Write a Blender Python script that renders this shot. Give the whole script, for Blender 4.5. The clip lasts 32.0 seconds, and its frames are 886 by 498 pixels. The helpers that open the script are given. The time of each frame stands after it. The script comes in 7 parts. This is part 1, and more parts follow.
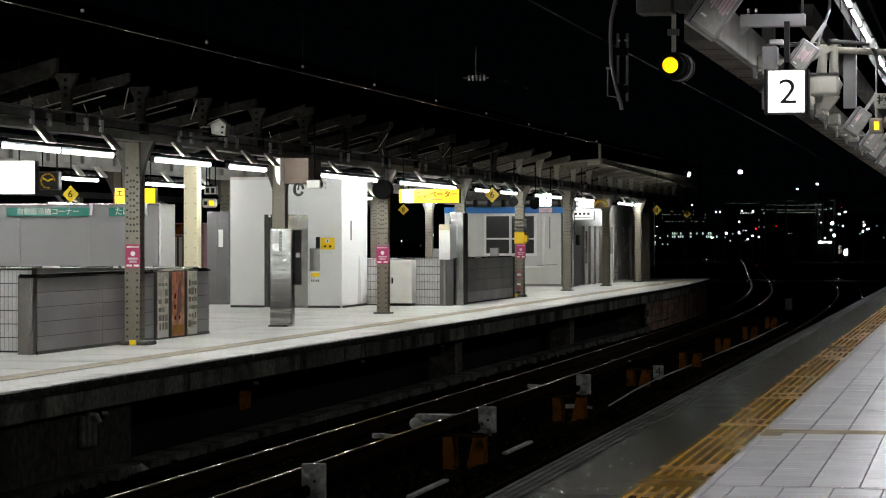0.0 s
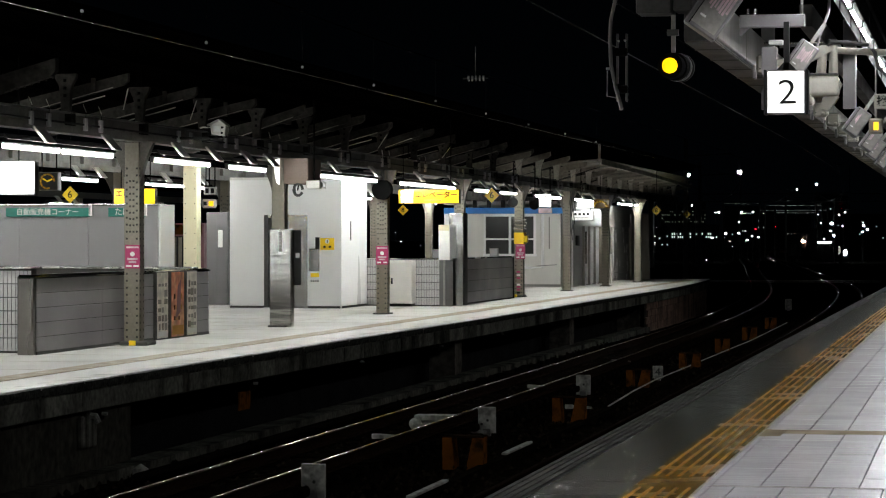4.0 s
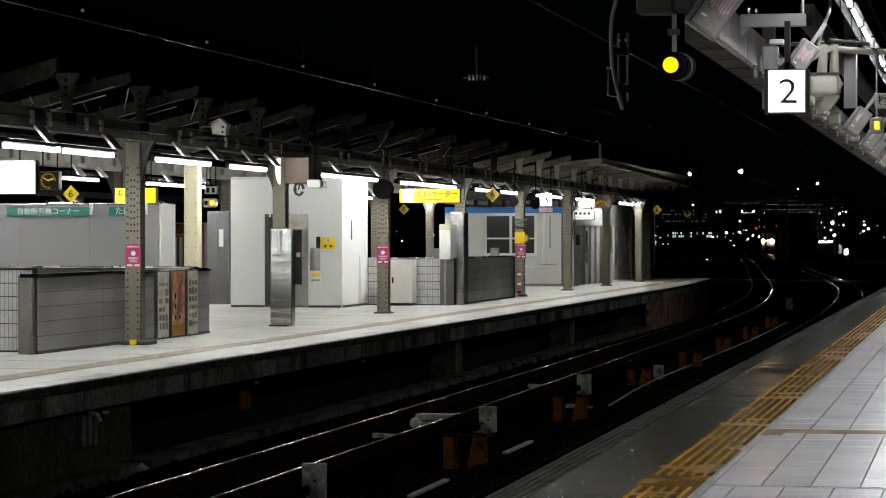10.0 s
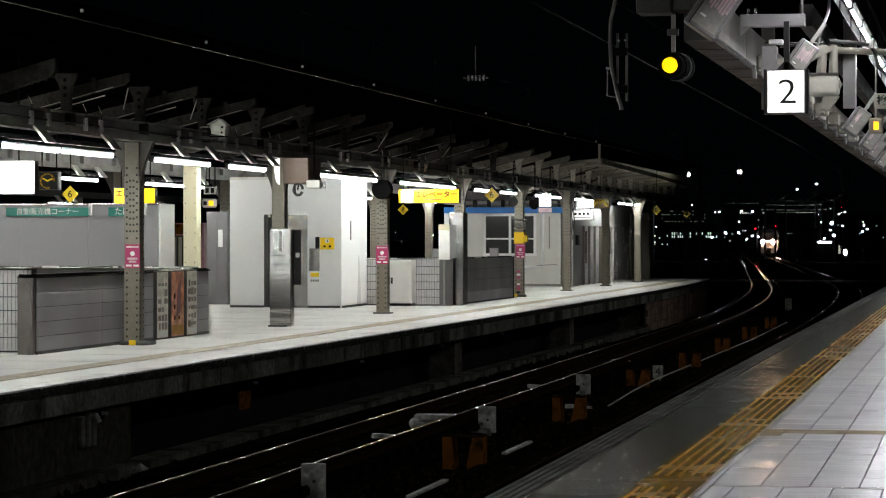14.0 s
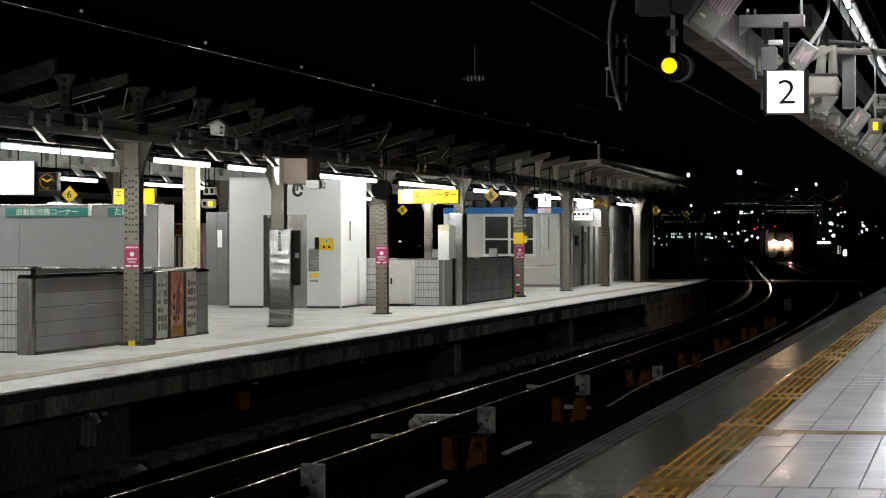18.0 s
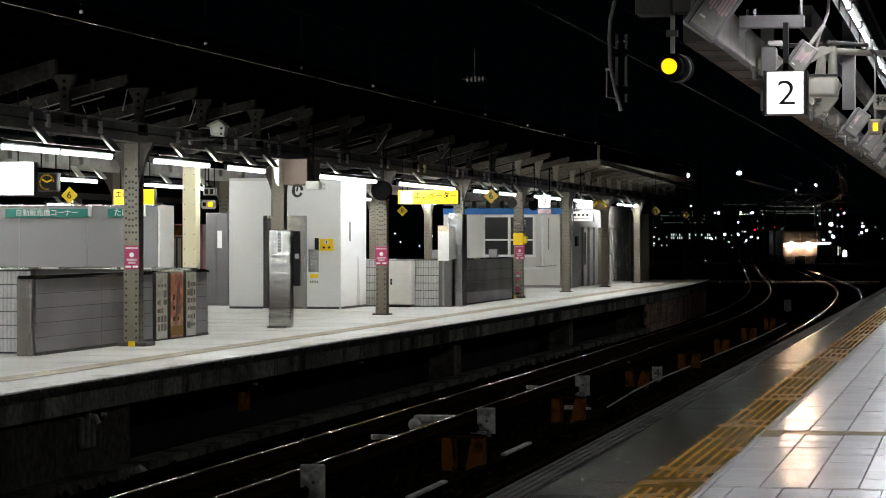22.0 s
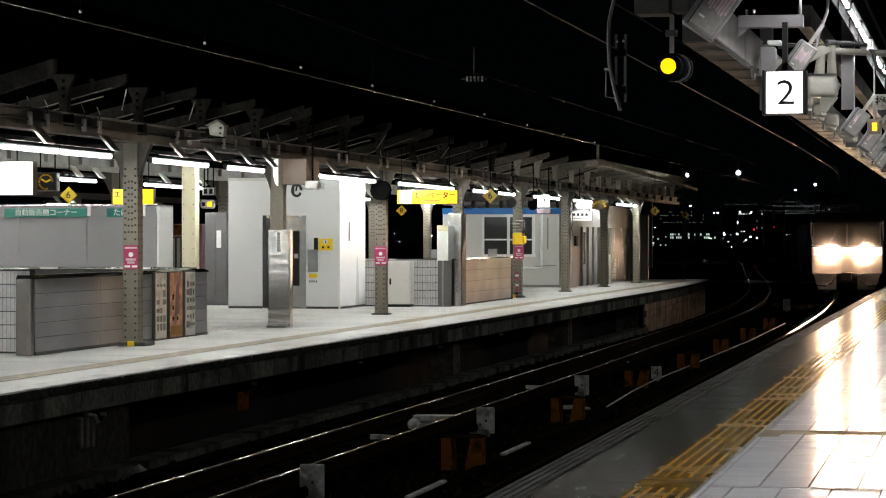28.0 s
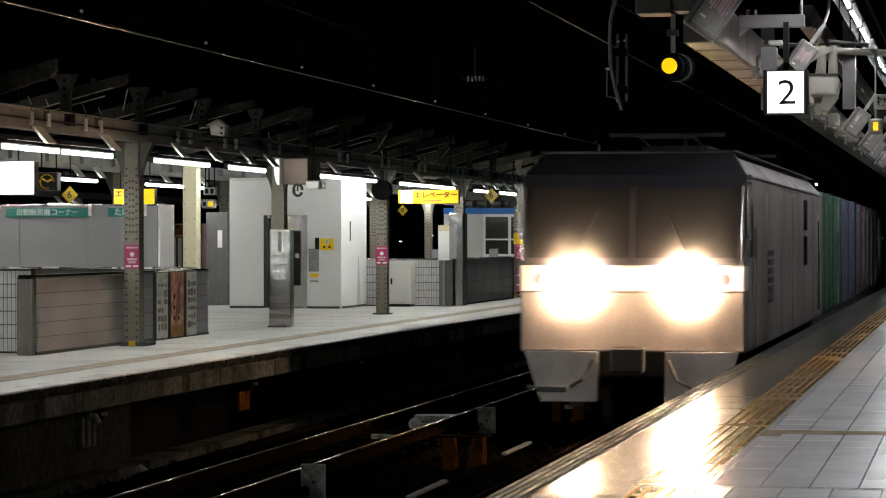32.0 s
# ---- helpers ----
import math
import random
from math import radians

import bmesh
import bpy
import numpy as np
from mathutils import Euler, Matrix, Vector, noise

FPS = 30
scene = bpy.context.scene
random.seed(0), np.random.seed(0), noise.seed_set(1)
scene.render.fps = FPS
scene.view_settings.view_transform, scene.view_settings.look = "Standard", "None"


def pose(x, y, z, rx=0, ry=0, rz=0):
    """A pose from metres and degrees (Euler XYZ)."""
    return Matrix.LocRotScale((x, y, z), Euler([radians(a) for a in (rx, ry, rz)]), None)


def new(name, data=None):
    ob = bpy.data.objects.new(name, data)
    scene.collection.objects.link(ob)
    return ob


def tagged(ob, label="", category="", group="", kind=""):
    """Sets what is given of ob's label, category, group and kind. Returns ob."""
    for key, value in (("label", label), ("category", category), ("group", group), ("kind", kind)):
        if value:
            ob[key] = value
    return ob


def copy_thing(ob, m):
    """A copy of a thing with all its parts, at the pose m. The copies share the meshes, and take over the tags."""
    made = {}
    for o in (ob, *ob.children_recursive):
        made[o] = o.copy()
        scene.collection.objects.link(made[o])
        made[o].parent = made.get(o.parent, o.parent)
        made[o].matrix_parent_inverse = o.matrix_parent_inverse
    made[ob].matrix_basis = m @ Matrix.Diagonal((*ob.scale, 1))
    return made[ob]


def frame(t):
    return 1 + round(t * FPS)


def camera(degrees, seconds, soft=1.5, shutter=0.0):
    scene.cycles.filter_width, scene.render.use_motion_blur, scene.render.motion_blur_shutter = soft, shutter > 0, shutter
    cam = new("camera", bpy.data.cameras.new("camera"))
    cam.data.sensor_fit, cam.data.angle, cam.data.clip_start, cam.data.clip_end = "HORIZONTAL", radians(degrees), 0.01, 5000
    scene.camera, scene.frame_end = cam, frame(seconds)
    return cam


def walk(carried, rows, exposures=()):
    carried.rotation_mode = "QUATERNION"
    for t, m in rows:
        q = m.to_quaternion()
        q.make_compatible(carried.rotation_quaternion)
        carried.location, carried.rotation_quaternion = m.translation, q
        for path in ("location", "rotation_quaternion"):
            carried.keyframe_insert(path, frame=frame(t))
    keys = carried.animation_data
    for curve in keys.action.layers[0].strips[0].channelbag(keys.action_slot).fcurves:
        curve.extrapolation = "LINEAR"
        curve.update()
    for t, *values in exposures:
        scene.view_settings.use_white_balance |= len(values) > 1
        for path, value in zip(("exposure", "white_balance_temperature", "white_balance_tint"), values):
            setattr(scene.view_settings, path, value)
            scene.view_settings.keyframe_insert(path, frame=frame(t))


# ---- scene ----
# The camera stands on the platform of track 2, eye 1.52 m over its floor, and trembles a little.
cam = camera(19.34, 32.0, soft=1.12, shutter=0.5)
EYE = 1.52
SHAKE = ((0, 0, 0), (3.2, -1, 1), (5.5, 0.2, 0), (9.2, 0.8, 0), (11.3, 0.2, -1.5), (13.8, -0.6, 0), (16.5, -1.7, 0),
         (18.5, -1.7, 0.9), (20, -1.8, 0.4), (22.6, -2.2, 2.4), (25, -4.6, 2.5), (28, -3.4, 1.6), (30.2, -2, 1.6),
         (31, -1.8, 1.8), (31.5, -1.6, 4.2), (32, -1.4, 1.2))
walk(cam, [(t, pose(0, 0, EYE, 89.763 + 0.01246 * dy, 0, 11.621 + 0.01246 * dx)) for t, dx, dy in SHAKE],
     exposures=((0, 0.0), (29.0, 0.0), (31.1, 0.0), (31.6, -0.25), (32.0, -0.5)))

# ---- night sky ----
world = bpy.data.worlds.new("night")
scene.world = world
world.use_nodes = True
world.node_tree.nodes["Background"].inputs["Color"].default_value = (0.25, 0.4, 0.6, 1)
world.node_tree.nodes["Background"].inputs["Strength"].default_value = 0.0012

FAR_TUBE = 145.0        # glow of the fluorescent tubes over the far platforms
NEAR_TUBE = 125.0       # and over the near platform
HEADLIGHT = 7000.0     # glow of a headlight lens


# ---- materials ----
def material(name, colour, rough=0.6, metal=0.0, grain=30.0, vary=0.08, bump=0.08, stain=0.3, glow=0.0, per_piece=0.0, spec=0.5, sheen=0.08,
             stain_colour=None, stain_scale=1.3, streak=1.0, glow_colour=None, own=False, dent=0.0, dent_scale=(1.5, 2.6, 1.5)):
    """A surface with fine grain and larger stains; per_piece varies one piece from the next."""
    m = bpy.data.materials.new(name)
    m.use_nodes = True
    n, l = m.node_tree.nodes, m.node_tree.links
    bsdf = n["Principled BSDF"]
    place = n.new("ShaderNodeTexCoord").outputs["Object"] if own else n.new("ShaderNodeNewGeometry").outputs["Position"]
    mapping = n.new("ShaderNodeMapping")
    mapping.inputs["Scale"].default_value = (1, 1, streak)
    l.new(place, mapping.inputs["Vector"])
    fine = n.new("ShaderNodeTexNoise")
    fine.inputs["Scale"].default_value, fine.inputs["Detail"].default_value = grain, 4
    l.new(place, fine.inputs["Vector"])
    broad = n.new("ShaderNodeTexNoise")
    broad.inputs["Scale"].default_value, broad.inputs["Detail"].default_value = stain_scale, 5
    l.new(mapping.outputs["Vector"], broad.inputs["Vector"])
    base = n.new("ShaderNodeRGB")
    base.outputs[0].default_value = (*colour, 1)
    out = base.outputs[0]
    ramp = n.new("ShaderNodeMapRange")
    ramp.inputs["From Min"].default_value, ramp.inputs["From Max"].default_value = 0.45, 0.7
    ramp.inputs["To Min"].default_value, ramp.inputs["To Max"].default_value = 0.0, stain
    l.new(broad.outputs["Fac"], ramp.inputs["Value"])
    mix = n.new("ShaderNodeMix")
    mix.data_type = "RGBA"
    l.new(ramp.outputs["Result"], mix.inputs["Factor"])
    l.new(out, mix.inputs["A"])
    mix.inputs["B"].default_value = (*(stain_colour or tuple(0.35 * c for c in colour)), 1)
    out = mix.outputs["Result"]
    hsv = n.new("ShaderNodeHueSaturation")
    value = n.new("ShaderNodeMapRange")
    value.inputs["From Min"].default_value, value.inputs["From Max"].default_value = 0.3, 0.7
    value.inputs["To Min"].default_value, value.inputs["To Max"].default_value = 1 - vary, 1 + vary
    l.new(fine.outputs["Fac"], value.inputs["Value"])
    last = value.outputs["Result"]
    if per_piece:
        info = n.new("ShaderNodeObjectInfo")
        piece = n.new("ShaderNodeMapRange")
        piece.inputs["To Min"].default_value, piece.inputs["To Max"].default_value = 1 - per_piece, 1 + per_piece
        l.new(info.outputs["Random"], piece.inputs["Value"])
        times = n.new("ShaderNodeMath")
        times.operation = "MULTIPLY"
        l.new(last, times.inputs[0])
        l.new(piece.outputs["Result"], times.inputs[1])
        last = times.outputs[0]
    l.new(last, hsv.inputs["Value"])
    l.new(out, hsv.inputs["Color"])
    l.new(hsv.outputs["Color"], bsdf.inputs["Base Color"])
    gloss = n.new("ShaderNodeMapRange")
    gloss.inputs["From Min"].default_value, gloss.inputs["From Max"].default_value = 0.3, 0.7
    gloss.inputs["To Min"].default_value, gloss.inputs["To Max"].default_value = max(0.03, rough - sheen), min(1, rough + sheen)
    l.new(broad.outputs["Fac"], gloss.inputs["Value"])
    l.new(gloss.outputs["Result"], bsdf.inputs["Roughness"])
    bsdf.inputs["Metallic"].default_value = metal
    bsdf.inputs["Specular IOR Level"].default_value = spec
    if bump:
        b = n.new("ShaderNodeBump")
        b.inputs["Strength"].default_value, b.inputs["Distance"].default_value = bump, 0.004
        l.new(fine.outputs["Fac"], b.inputs["Height"])
        l.new(b.outputs["Normal"], bsdf.inputs["Normal"])
        if dent:
            wave = n.new("ShaderNodeTexNoise")
            wave.inputs["Scale"].default_value = 1.2
            stretch = n.new("ShaderNodeMapping")
            stretch.inputs["Scale"].default_value = dent_scale
            l.new(place, stretch.inputs["Vector"])
            l.new(stretch.outputs["Vector"], wave.inputs["Vector"])
            d = n.new("ShaderNodeBump")
            d.inputs["Strength"].default_value, d.inputs["Distance"].default_value = dent, 0.05
            l.new(wave.outputs["Fac"], d.inputs["Height"])
            l.new(d.outputs["Normal"], b.inputs["Normal"])
    if glow:
        bsdf.inputs["Emission Color"].default_value = (*(glow_colour or colour), 1)
        bsdf.inputs["Emission Strength"].default_value = glow
    return m


M = dict(
    tile=material("pale floor tile", (0.73, 0.715, 0.735), 0.2, spec=0.155, grain=60, vary=0.06, bump=0.03, dent=0.1, dent_scale=(0.9, 7.5, 1.0), stain=0.35, per_piece=0.07, stain_scale=1.4, sheen=0.04),
    grout=material("tile joint", (0.07, 0.066, 0.064), 0.8, spec=0.05, grain=80),
    stone=material("dark granite edge slab", (0.027, 0.0265, 0.019), 0.27, spec=0.17, grain=120, vary=0.12, dent=0.09, dent_scale=(0.4, 2.0, 1.0), bump=0.02, stain=0.2, sheen=0.0, per_piece=0.05, stain_colour=(0.05, 0.05, 0.042), stain_scale=0.8),
    tactile=material("ochre tactile block", (0.17, 0.083, 0.005), 0.24, spec=0.14, grain=90, vary=0.15, bump=0.06, dent=0.1, dent_scale=(0.4, 2.2, 1.0), stain=0.3, per_piece=0.06, stain_scale=2),
    tactile_bar=material("worn ochre bar", (0.37, 0.18, 0.006), 0.4, spec=0.12, grain=90, vary=0.15, stain=0.2, stain_scale=3),
    cream=material("cream painted line", (0.36, 0.32, 0.22), 0.5, stain=0.8, stain_scale=6),
    floor_far=material("pale terrazzo floor", (0.54, 0.525, 0.495), 0.4, grain=40, vary=0.08, bump=0.05, stain=0.25, stain_scale=0.5),
    coping=material("white coping stone", (0.62, 0.60, 0.57), 0.55, grain=50, vary=0.15, stain=0.6, per_piece=0.08, stain_scale=3),
    floor_strip=material("worn ochre floor strip", (0.17, 0.125, 0.055), 0.6, spec=0.1, grain=40, vary=0.2, stain=0.5, stain_scale=3),
    far_line=material("worn ochre line", (0.30, 0.23, 0.13), 0.5, stain=0.5, stain_scale=4),
    concrete=material("sooty platform concrete", (0.05, 0.046, 0.039), 0.9, spec=0.0, grain=9, vary=0.45, bump=0.4, stain=0.97, stain_scale=1.1, streak=0.5,
                      stain_colour=(0.006, 0.0055, 0.0045)),
    kerb_block=material("grey weathered kerb block", (0.066, 0.066, 0.056), 0.9, spec=0.0, grain=14, vary=0.4, bump=0.4, stain=0.9, stain_scale=1.7, streak=0.5, per_piece=0.5, stain_colour=(0.008, 0.008, 0.007)),
    lip=material("ragged dark kerb lip", (0.028, 0.028, 0.025), 0.95, spec=0.0, grain=22, vary=0.7, bump=1.0, stain=0.9, stain_scale=5),
    # ballast and stones near black: the unlit bed's darkness is in their colour
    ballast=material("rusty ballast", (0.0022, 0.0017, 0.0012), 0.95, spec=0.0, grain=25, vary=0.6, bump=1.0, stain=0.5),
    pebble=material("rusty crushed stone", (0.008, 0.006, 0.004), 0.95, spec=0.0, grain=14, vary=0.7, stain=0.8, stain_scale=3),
    end_stone=material("grimy rust-stained stone block", (0.10, 0.066, 0.05), 0.9, spec=0.05, grain=9, vary=0.4, bump=0.3, stain=0.85, stain_scale=1.6, streak=0.6, per_piece=0.25, stain_colour=(0.03, 0.022, 0.017)),
    # the unlit lower face's darkness, put into the concrete's colour
    dark_wall=material("near-black lower wall concrete", (0.021, 0.02, 0.0165), 0.9, spec=0.0, grain=9, vary=0.45, bump=0.4, stain=0.97, stain_scale=1.3, streak=0.4, stain_colour=(0.004, 0.004, 0.003)),
    earth=material("dark ground", (0.008, 0.0075, 0.007), 0.95, spec=0.0, grain=3, vary=0.5, bump=0.6),
    # sleeper concrete is darkened too, for the unlit bed
    sleeper=material("concrete sleeper darkened for the unlit bed", (0.0035, 0.0028, 0.0021), 0.9, spec=0.0, grain=25, vary=0.3, stain=0.6),
    sleeper_pale=material("pale stained concrete", (0.06, 0.058, 0.05), 0.9, spec=0.03, grain=12, vary=0.4, stain=0.9, stain_scale=4),
    rail=material("rail steel", (0.72, 0.69, 0.65), 0.16, 1.0, grain=60, vary=0.02, bump=0.0, stain=0.0, sheen=0.0),
    # black in place of a rail head that mirrors only dark sky
    rail_unlit=material("rail head blackened where nothing reflects", (0.008, 0.006, 0.005), 0.8, 0.0, spec=0.0, grain=60, vary=0.3),
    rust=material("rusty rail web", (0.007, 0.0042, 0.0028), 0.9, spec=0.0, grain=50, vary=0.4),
    beige=material("beige painted steel", (0.215, 0.193, 0.15), 0.5, grain=25, vary=0.12, bump=0.1, stain=0.5, stain_colour=(0.13, 0.10, 0.07), streak=0.35),
    # darkened beige: the shadow above the lamp hoods, put into the colour
    head_shaded=material("column head paint darkened for hood shadow", (0.085, 0.077, 0.063), 0.55, grain=25, vary=0.2, stain=0.5, stain_colour=(0.03, 0.026, 0.02), stain_scale=3),
    rivet=material("dark rivet head", (0.035, 0.03, 0.025), 0.6),
    bracket=material("dusty beige bracket", (0.34, 0.31, 0.26), 0.6, stain=0.5),
    eave=material("grimy eave board", (0.25, 0.225, 0.185), 0.7, grain=12, vary=0.3, stain=0.6, stain_scale=1.5),
    soffit=material("dusty dark soffit paint", (0.12, 0.11, 0.095), 0.6, spec=0.2, grain=25, vary=0.2, stain=0.5, stain_scale=2),
    king_lit=material("king post paint lightened for lamp light", (0.55, 0.51, 0.44), 0.6, grain=25, vary=0.2, stain=0.5, stain_scale=5),
    grey_steel=material("grey painted steel", (0.27, 0.26, 0.24), 0.5, grain=25, vary=0.15, stain=0.4),
    girder_paint=material("worn grey girder paint", (0.29, 0.277, 0.255), 0.5, grain=25, vary=0.15, stain=0.5, stain_scale=2),
    dark_steel=material("dark painted steel", (0.06, 0.058, 0.055), 0.55, grain=25, vary=0.2),
    # near black: the gloom above the lamps is put into the roof's colour
    roof=material("roof deck darkened for the gloom above the lamps", (0.0012, 0.0011, 0.001), 0.9, spec=0.0, grain=8, vary=0.3),
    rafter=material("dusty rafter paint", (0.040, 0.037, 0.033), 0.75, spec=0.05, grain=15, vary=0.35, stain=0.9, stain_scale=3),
    cream_post=material("cream painted post", (0.68, 0.62, 0.42), 0.4, grain=60, vary=0.03, stain=0.15, stain_scale=0.8),
    white=material("white painted panel", (0.86, 0.855, 0.845), 0.3, grain=60, vary=0.012, bump=0.015, stain=0.08, stain_scale=0.5, streak=0.3),
    offwhite=material("off-white wall panel", (0.69, 0.67, 0.63), 0.5, grain=50, vary=0.03, bump=0.02, stain=0.16, stain_scale=0.8, streak=0.3),
    grey_panel=material("grey wall panel", (0.29, 0.28, 0.285), 0.42, grain=60, vary=0.025, bump=0.015, stain=0.1, stain_scale=0.6, per_piece=0.05),
    slate=material("slate grey wall panel", (0.34, 0.325, 0.335), 0.42, spec=0.1, grain=60, vary=0.05, bump=0.03, stain=0.25, stain_scale=0.9, per_piece=0.09),
    white_tile=material("white ceramic tile", (0.55, 0.54, 0.535), 0.25, vary=0.05, bump=0.02, stain=0.2, per_piece=0.06),
    stainless=material("brushed stainless steel", (0.74, 0.73, 0.705), 0.26, 1.0, grain=140, vary=0.04, bump=0.012, stain=0.05, sheen=0.03, streak=0.2),
    polished=material("dark polished steel", (0.36, 0.35, 0.335), 0.1, 1.0, grain=140, vary=0.05, bump=0.01, stain=0.2, sheen=0.04, streak=0.2, dent=0.05, dent_scale=(0.5, 1.5, 1.0)),
    polished_pale=material("polished steel cladding", (0.5, 0.5, 0.5), 0.2, 1.0, grain=140, vary=0.04, bump=0.01, stain=0.1, sheen=0.03, streak=0.2, dent=0.06, dent_scale=(0.5, 0.5, 2.0)),
    stainless_wavy=material("buckled stainless sheet", (0.74, 0.73, 0.705), 0.22, 1.0, grain=140, vary=0.04, bump=0.012, stain=0.05, sheen=0.03, streak=0.2, dent=0.11, dent_scale=(0.7, 0.7, 7.0)),
    stainless_dull=material("dull brushed steel", (0.22, 0.205, 0.19), 0.3, 1.0, grain=140, vary=0.05, bump=0.012, stain=0.1, sheen=0.05, streak=0.2),
    cabinet_grey=material("dark grey cabinet paint", (0.12, 0.115, 0.115), 0.5, grain=60, vary=0.05, bump=0.02, stain=0.2),
    blue=material("blue fascia", (0.02, 0.16, 0.50), 0.4),
    green=material("green sign", (0.01, 0.20, 0.15), 0.4, vary=0.05),
    paper=material("sign white", (0.8, 0.8, 0.78), 0.5, vary=0.03, stain=0.05),
    black=material("black", (0.012, 0.012, 0.012), 0.5, vary=0.1, spec=0.15),
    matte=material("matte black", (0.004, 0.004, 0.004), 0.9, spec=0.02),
    near_cream=material("dusty cream paint", (0.28, 0.265, 0.225), 0.45, grain=60, vary=0.05, bump=0.03, stain=0.35, stain_scale=3),
    bracket_cream=material("cream enamel", (0.5, 0.48, 0.42), 0.35, grain=60, vary=0.05, bump=0.02, stain=0.3, stain_scale=3),
    near_grey=material("dusty grey paint", (0.18, 0.172, 0.175), 0.5, grain=60, vary=0.05, bump=0.03, stain=0.35, stain_scale=3),
    near_panel=material("pale beam panel", (0.33, 0.315, 0.285), 0.5, grain=60, vary=0.05, bump=0.03, stain=0.5, stain_scale=1.6, streak=0.6),
    rubber=material("black rubber cable", (0.02, 0.02, 0.02), 0.6),
    yellow=material("yellow sign", (0.92, 0.62, 0.01), 0.4, vary=0.05, stain=0.1),
    yellow_lit=material("lit yellow sign", (0.9, 0.6, 0.01), 0.4, vary=0.02, stain=0.05, glow=0.75, glow_colour=(1.0, 0.62, 0.01)),
    white_lit=material("lit white sign", (0.9, 0.9, 0.88), 0.4, vary=0.02, stain=0.05, glow=1.6, glow_colour=(1, 1, 0.96)),
    tube=material("fluorescent tube", (1, 1, 1), 0.4, vary=0, stain=0, bump=0, glow=FAR_TUBE, glow_colour=(0.97, 1.0, 0.955)),
    tube_near=material("fluorescent tube near", (1, 1, 1), 0.4, vary=0, stain=0, bump=0, glow=NEAR_TUBE, glow_colour=(0.98, 0.99, 1.0)),
    amber=material("amber lamp lens", (1, 0.6, 0.02), 0.3, vary=0, stain=0, bump=0, glow=1.25, glow_colour=(1.0, 0.60, 0.0)),
    pink=material("magenta notice", (0.40, 0.03, 0.12), 0.4, vary=0.05, stain=0.1),
    pale_pink=material("pale pink print", (0.62, 0.45, 0.49), 0.5, vary=0.3, grain=9),
    orange=material("orange poster", (0.50, 0.15, 0.06), 0.4, grain=5, vary=0.5, stain=0.8, stain_scale=7, stain_colour=(0.75, 0.5, 0.3)),
    ink=material("faded ink", (0.2, 0.185, 0.15), 0.5, grain=8, vary=0.4),
    poster=material("pale poster", (0.80, 0.77, 0.69), 0.4, grain=6, vary=0.2, stain=0.5, stain_scale=8),
    glass=material("dark window glass", (0.034, 0.034, 0.034), 0.08, vary=0.05, bump=0, stain=0.1),
    orange_box=material("orange painted steel", (0.06, 0.022, 0.004), 0.7, spec=0.0, stain=0.97, stain_scale=7, stain_colour=(0.008, 0.005, 0.003)),
    plate=material("weathered white plate", (0.16, 0.16, 0.147), 0.7, spec=0.1, stain=0.9, stain_scale=6, grain=18, vary=0.3),
    wire=material("worn copper wire", (0.5, 0.46, 0.42), 0.16, 1.0, stain=0.0, vary=0, sheen=0.01, bump=0),
    old_wire=material("dark worn copper wire", (0.035, 0.028, 0.023), 0.5, 1.0, stain=0.2, bump=0),
    ceramic=material("insulator", (0.5, 0.49, 0.46), 0.3),
    loco_blue=material("locomotive dark blue grey", (0.035, 0.033, 0.04), 0.35, own=True, stain=0.4, vary=0.1, stain_colour=(0.06, 0.05, 0.05)),
    loco_grey=material("locomotive pale grey", (0.176, 0.162, 0.155), 0.4, stain=0.6, vary=0.12, streak=0.3, own=True),
    loco_side=material("locomotive side paint", (0.20, 0.18, 0.175), 0.45, stain=0.7, vary=0.15, stain_scale=1.0, streak=0.3, own=True, stain_colour=(0.09, 0.07, 0.06)),
    loco_white=material("locomotive white band", (0.62, 0.58, 0.55), 0.4, stain=0.25, own=True),
    loco_skirt=material("locomotive skirt", (0.45, 0.42, 0.40), 0.55, stain=0.6, own=True),
    container_green=material("green container", (0.05, 0.15, 0.09), 0.5, stain=0.4, own=True),
    container_red=material("maroon container", (0.19, 0.07, 0.09), 0.5, stain=0.5, own=True),
    container_blue=material("blue grey container", (0.10, 0.11, 0.20), 0.5, stain=0.4, own=True),
    underframe=material("grimy underframe", (0.035, 0.03, 0.027), 0.8, own=True),
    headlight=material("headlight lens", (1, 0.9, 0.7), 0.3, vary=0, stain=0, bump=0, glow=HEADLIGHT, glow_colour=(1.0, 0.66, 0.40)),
    red_lamp=material("red signal lens", (1, 0.02, 0.02), 0.3, vary=0, stain=0, bump=0, glow=2.5, glow_colour=(1, 0.01, 0.03)),
    city_white=material("white street light", (1, 1, 1), 0.3, vary=0, stain=0, bump=0, glow=45, glow_colour=(0.9, 1.0, 0.95)),
    city_flood=material("yard floodlight", (1, 1, 1), 0.3, vary=0, stain=0, bump=0, glow=220, glow_colour=(0.85, 1.0, 0.95)),
    city_warm=material("warm window light", (1, 0.9, 0.7), 0.3, vary=0, stain=0, bump=0, glow=1.3, glow_colour=(1.0, 0.95, 0.8)),
    city_cool=material("cool window light", (0.9, 1, 0.95), 0.3, vary=0, stain=0, bump=0, glow=0.6, glow_colour=(0.85, 1.0, 0.9)),
    city_faint=material("faint window light", (0.9, 1, 0.8), 0.3, vary=0, stain=0, bump=0, glow=0.14, glow_colour=(0.9, 1.0, 0.75)),
    city_dim=material("dim window light", (1, 0.9, 0.8), 0.3, vary=0, stain=0, bump=0, glow=0.4, glow_colour=(0.8, 0.95, 0.9)),
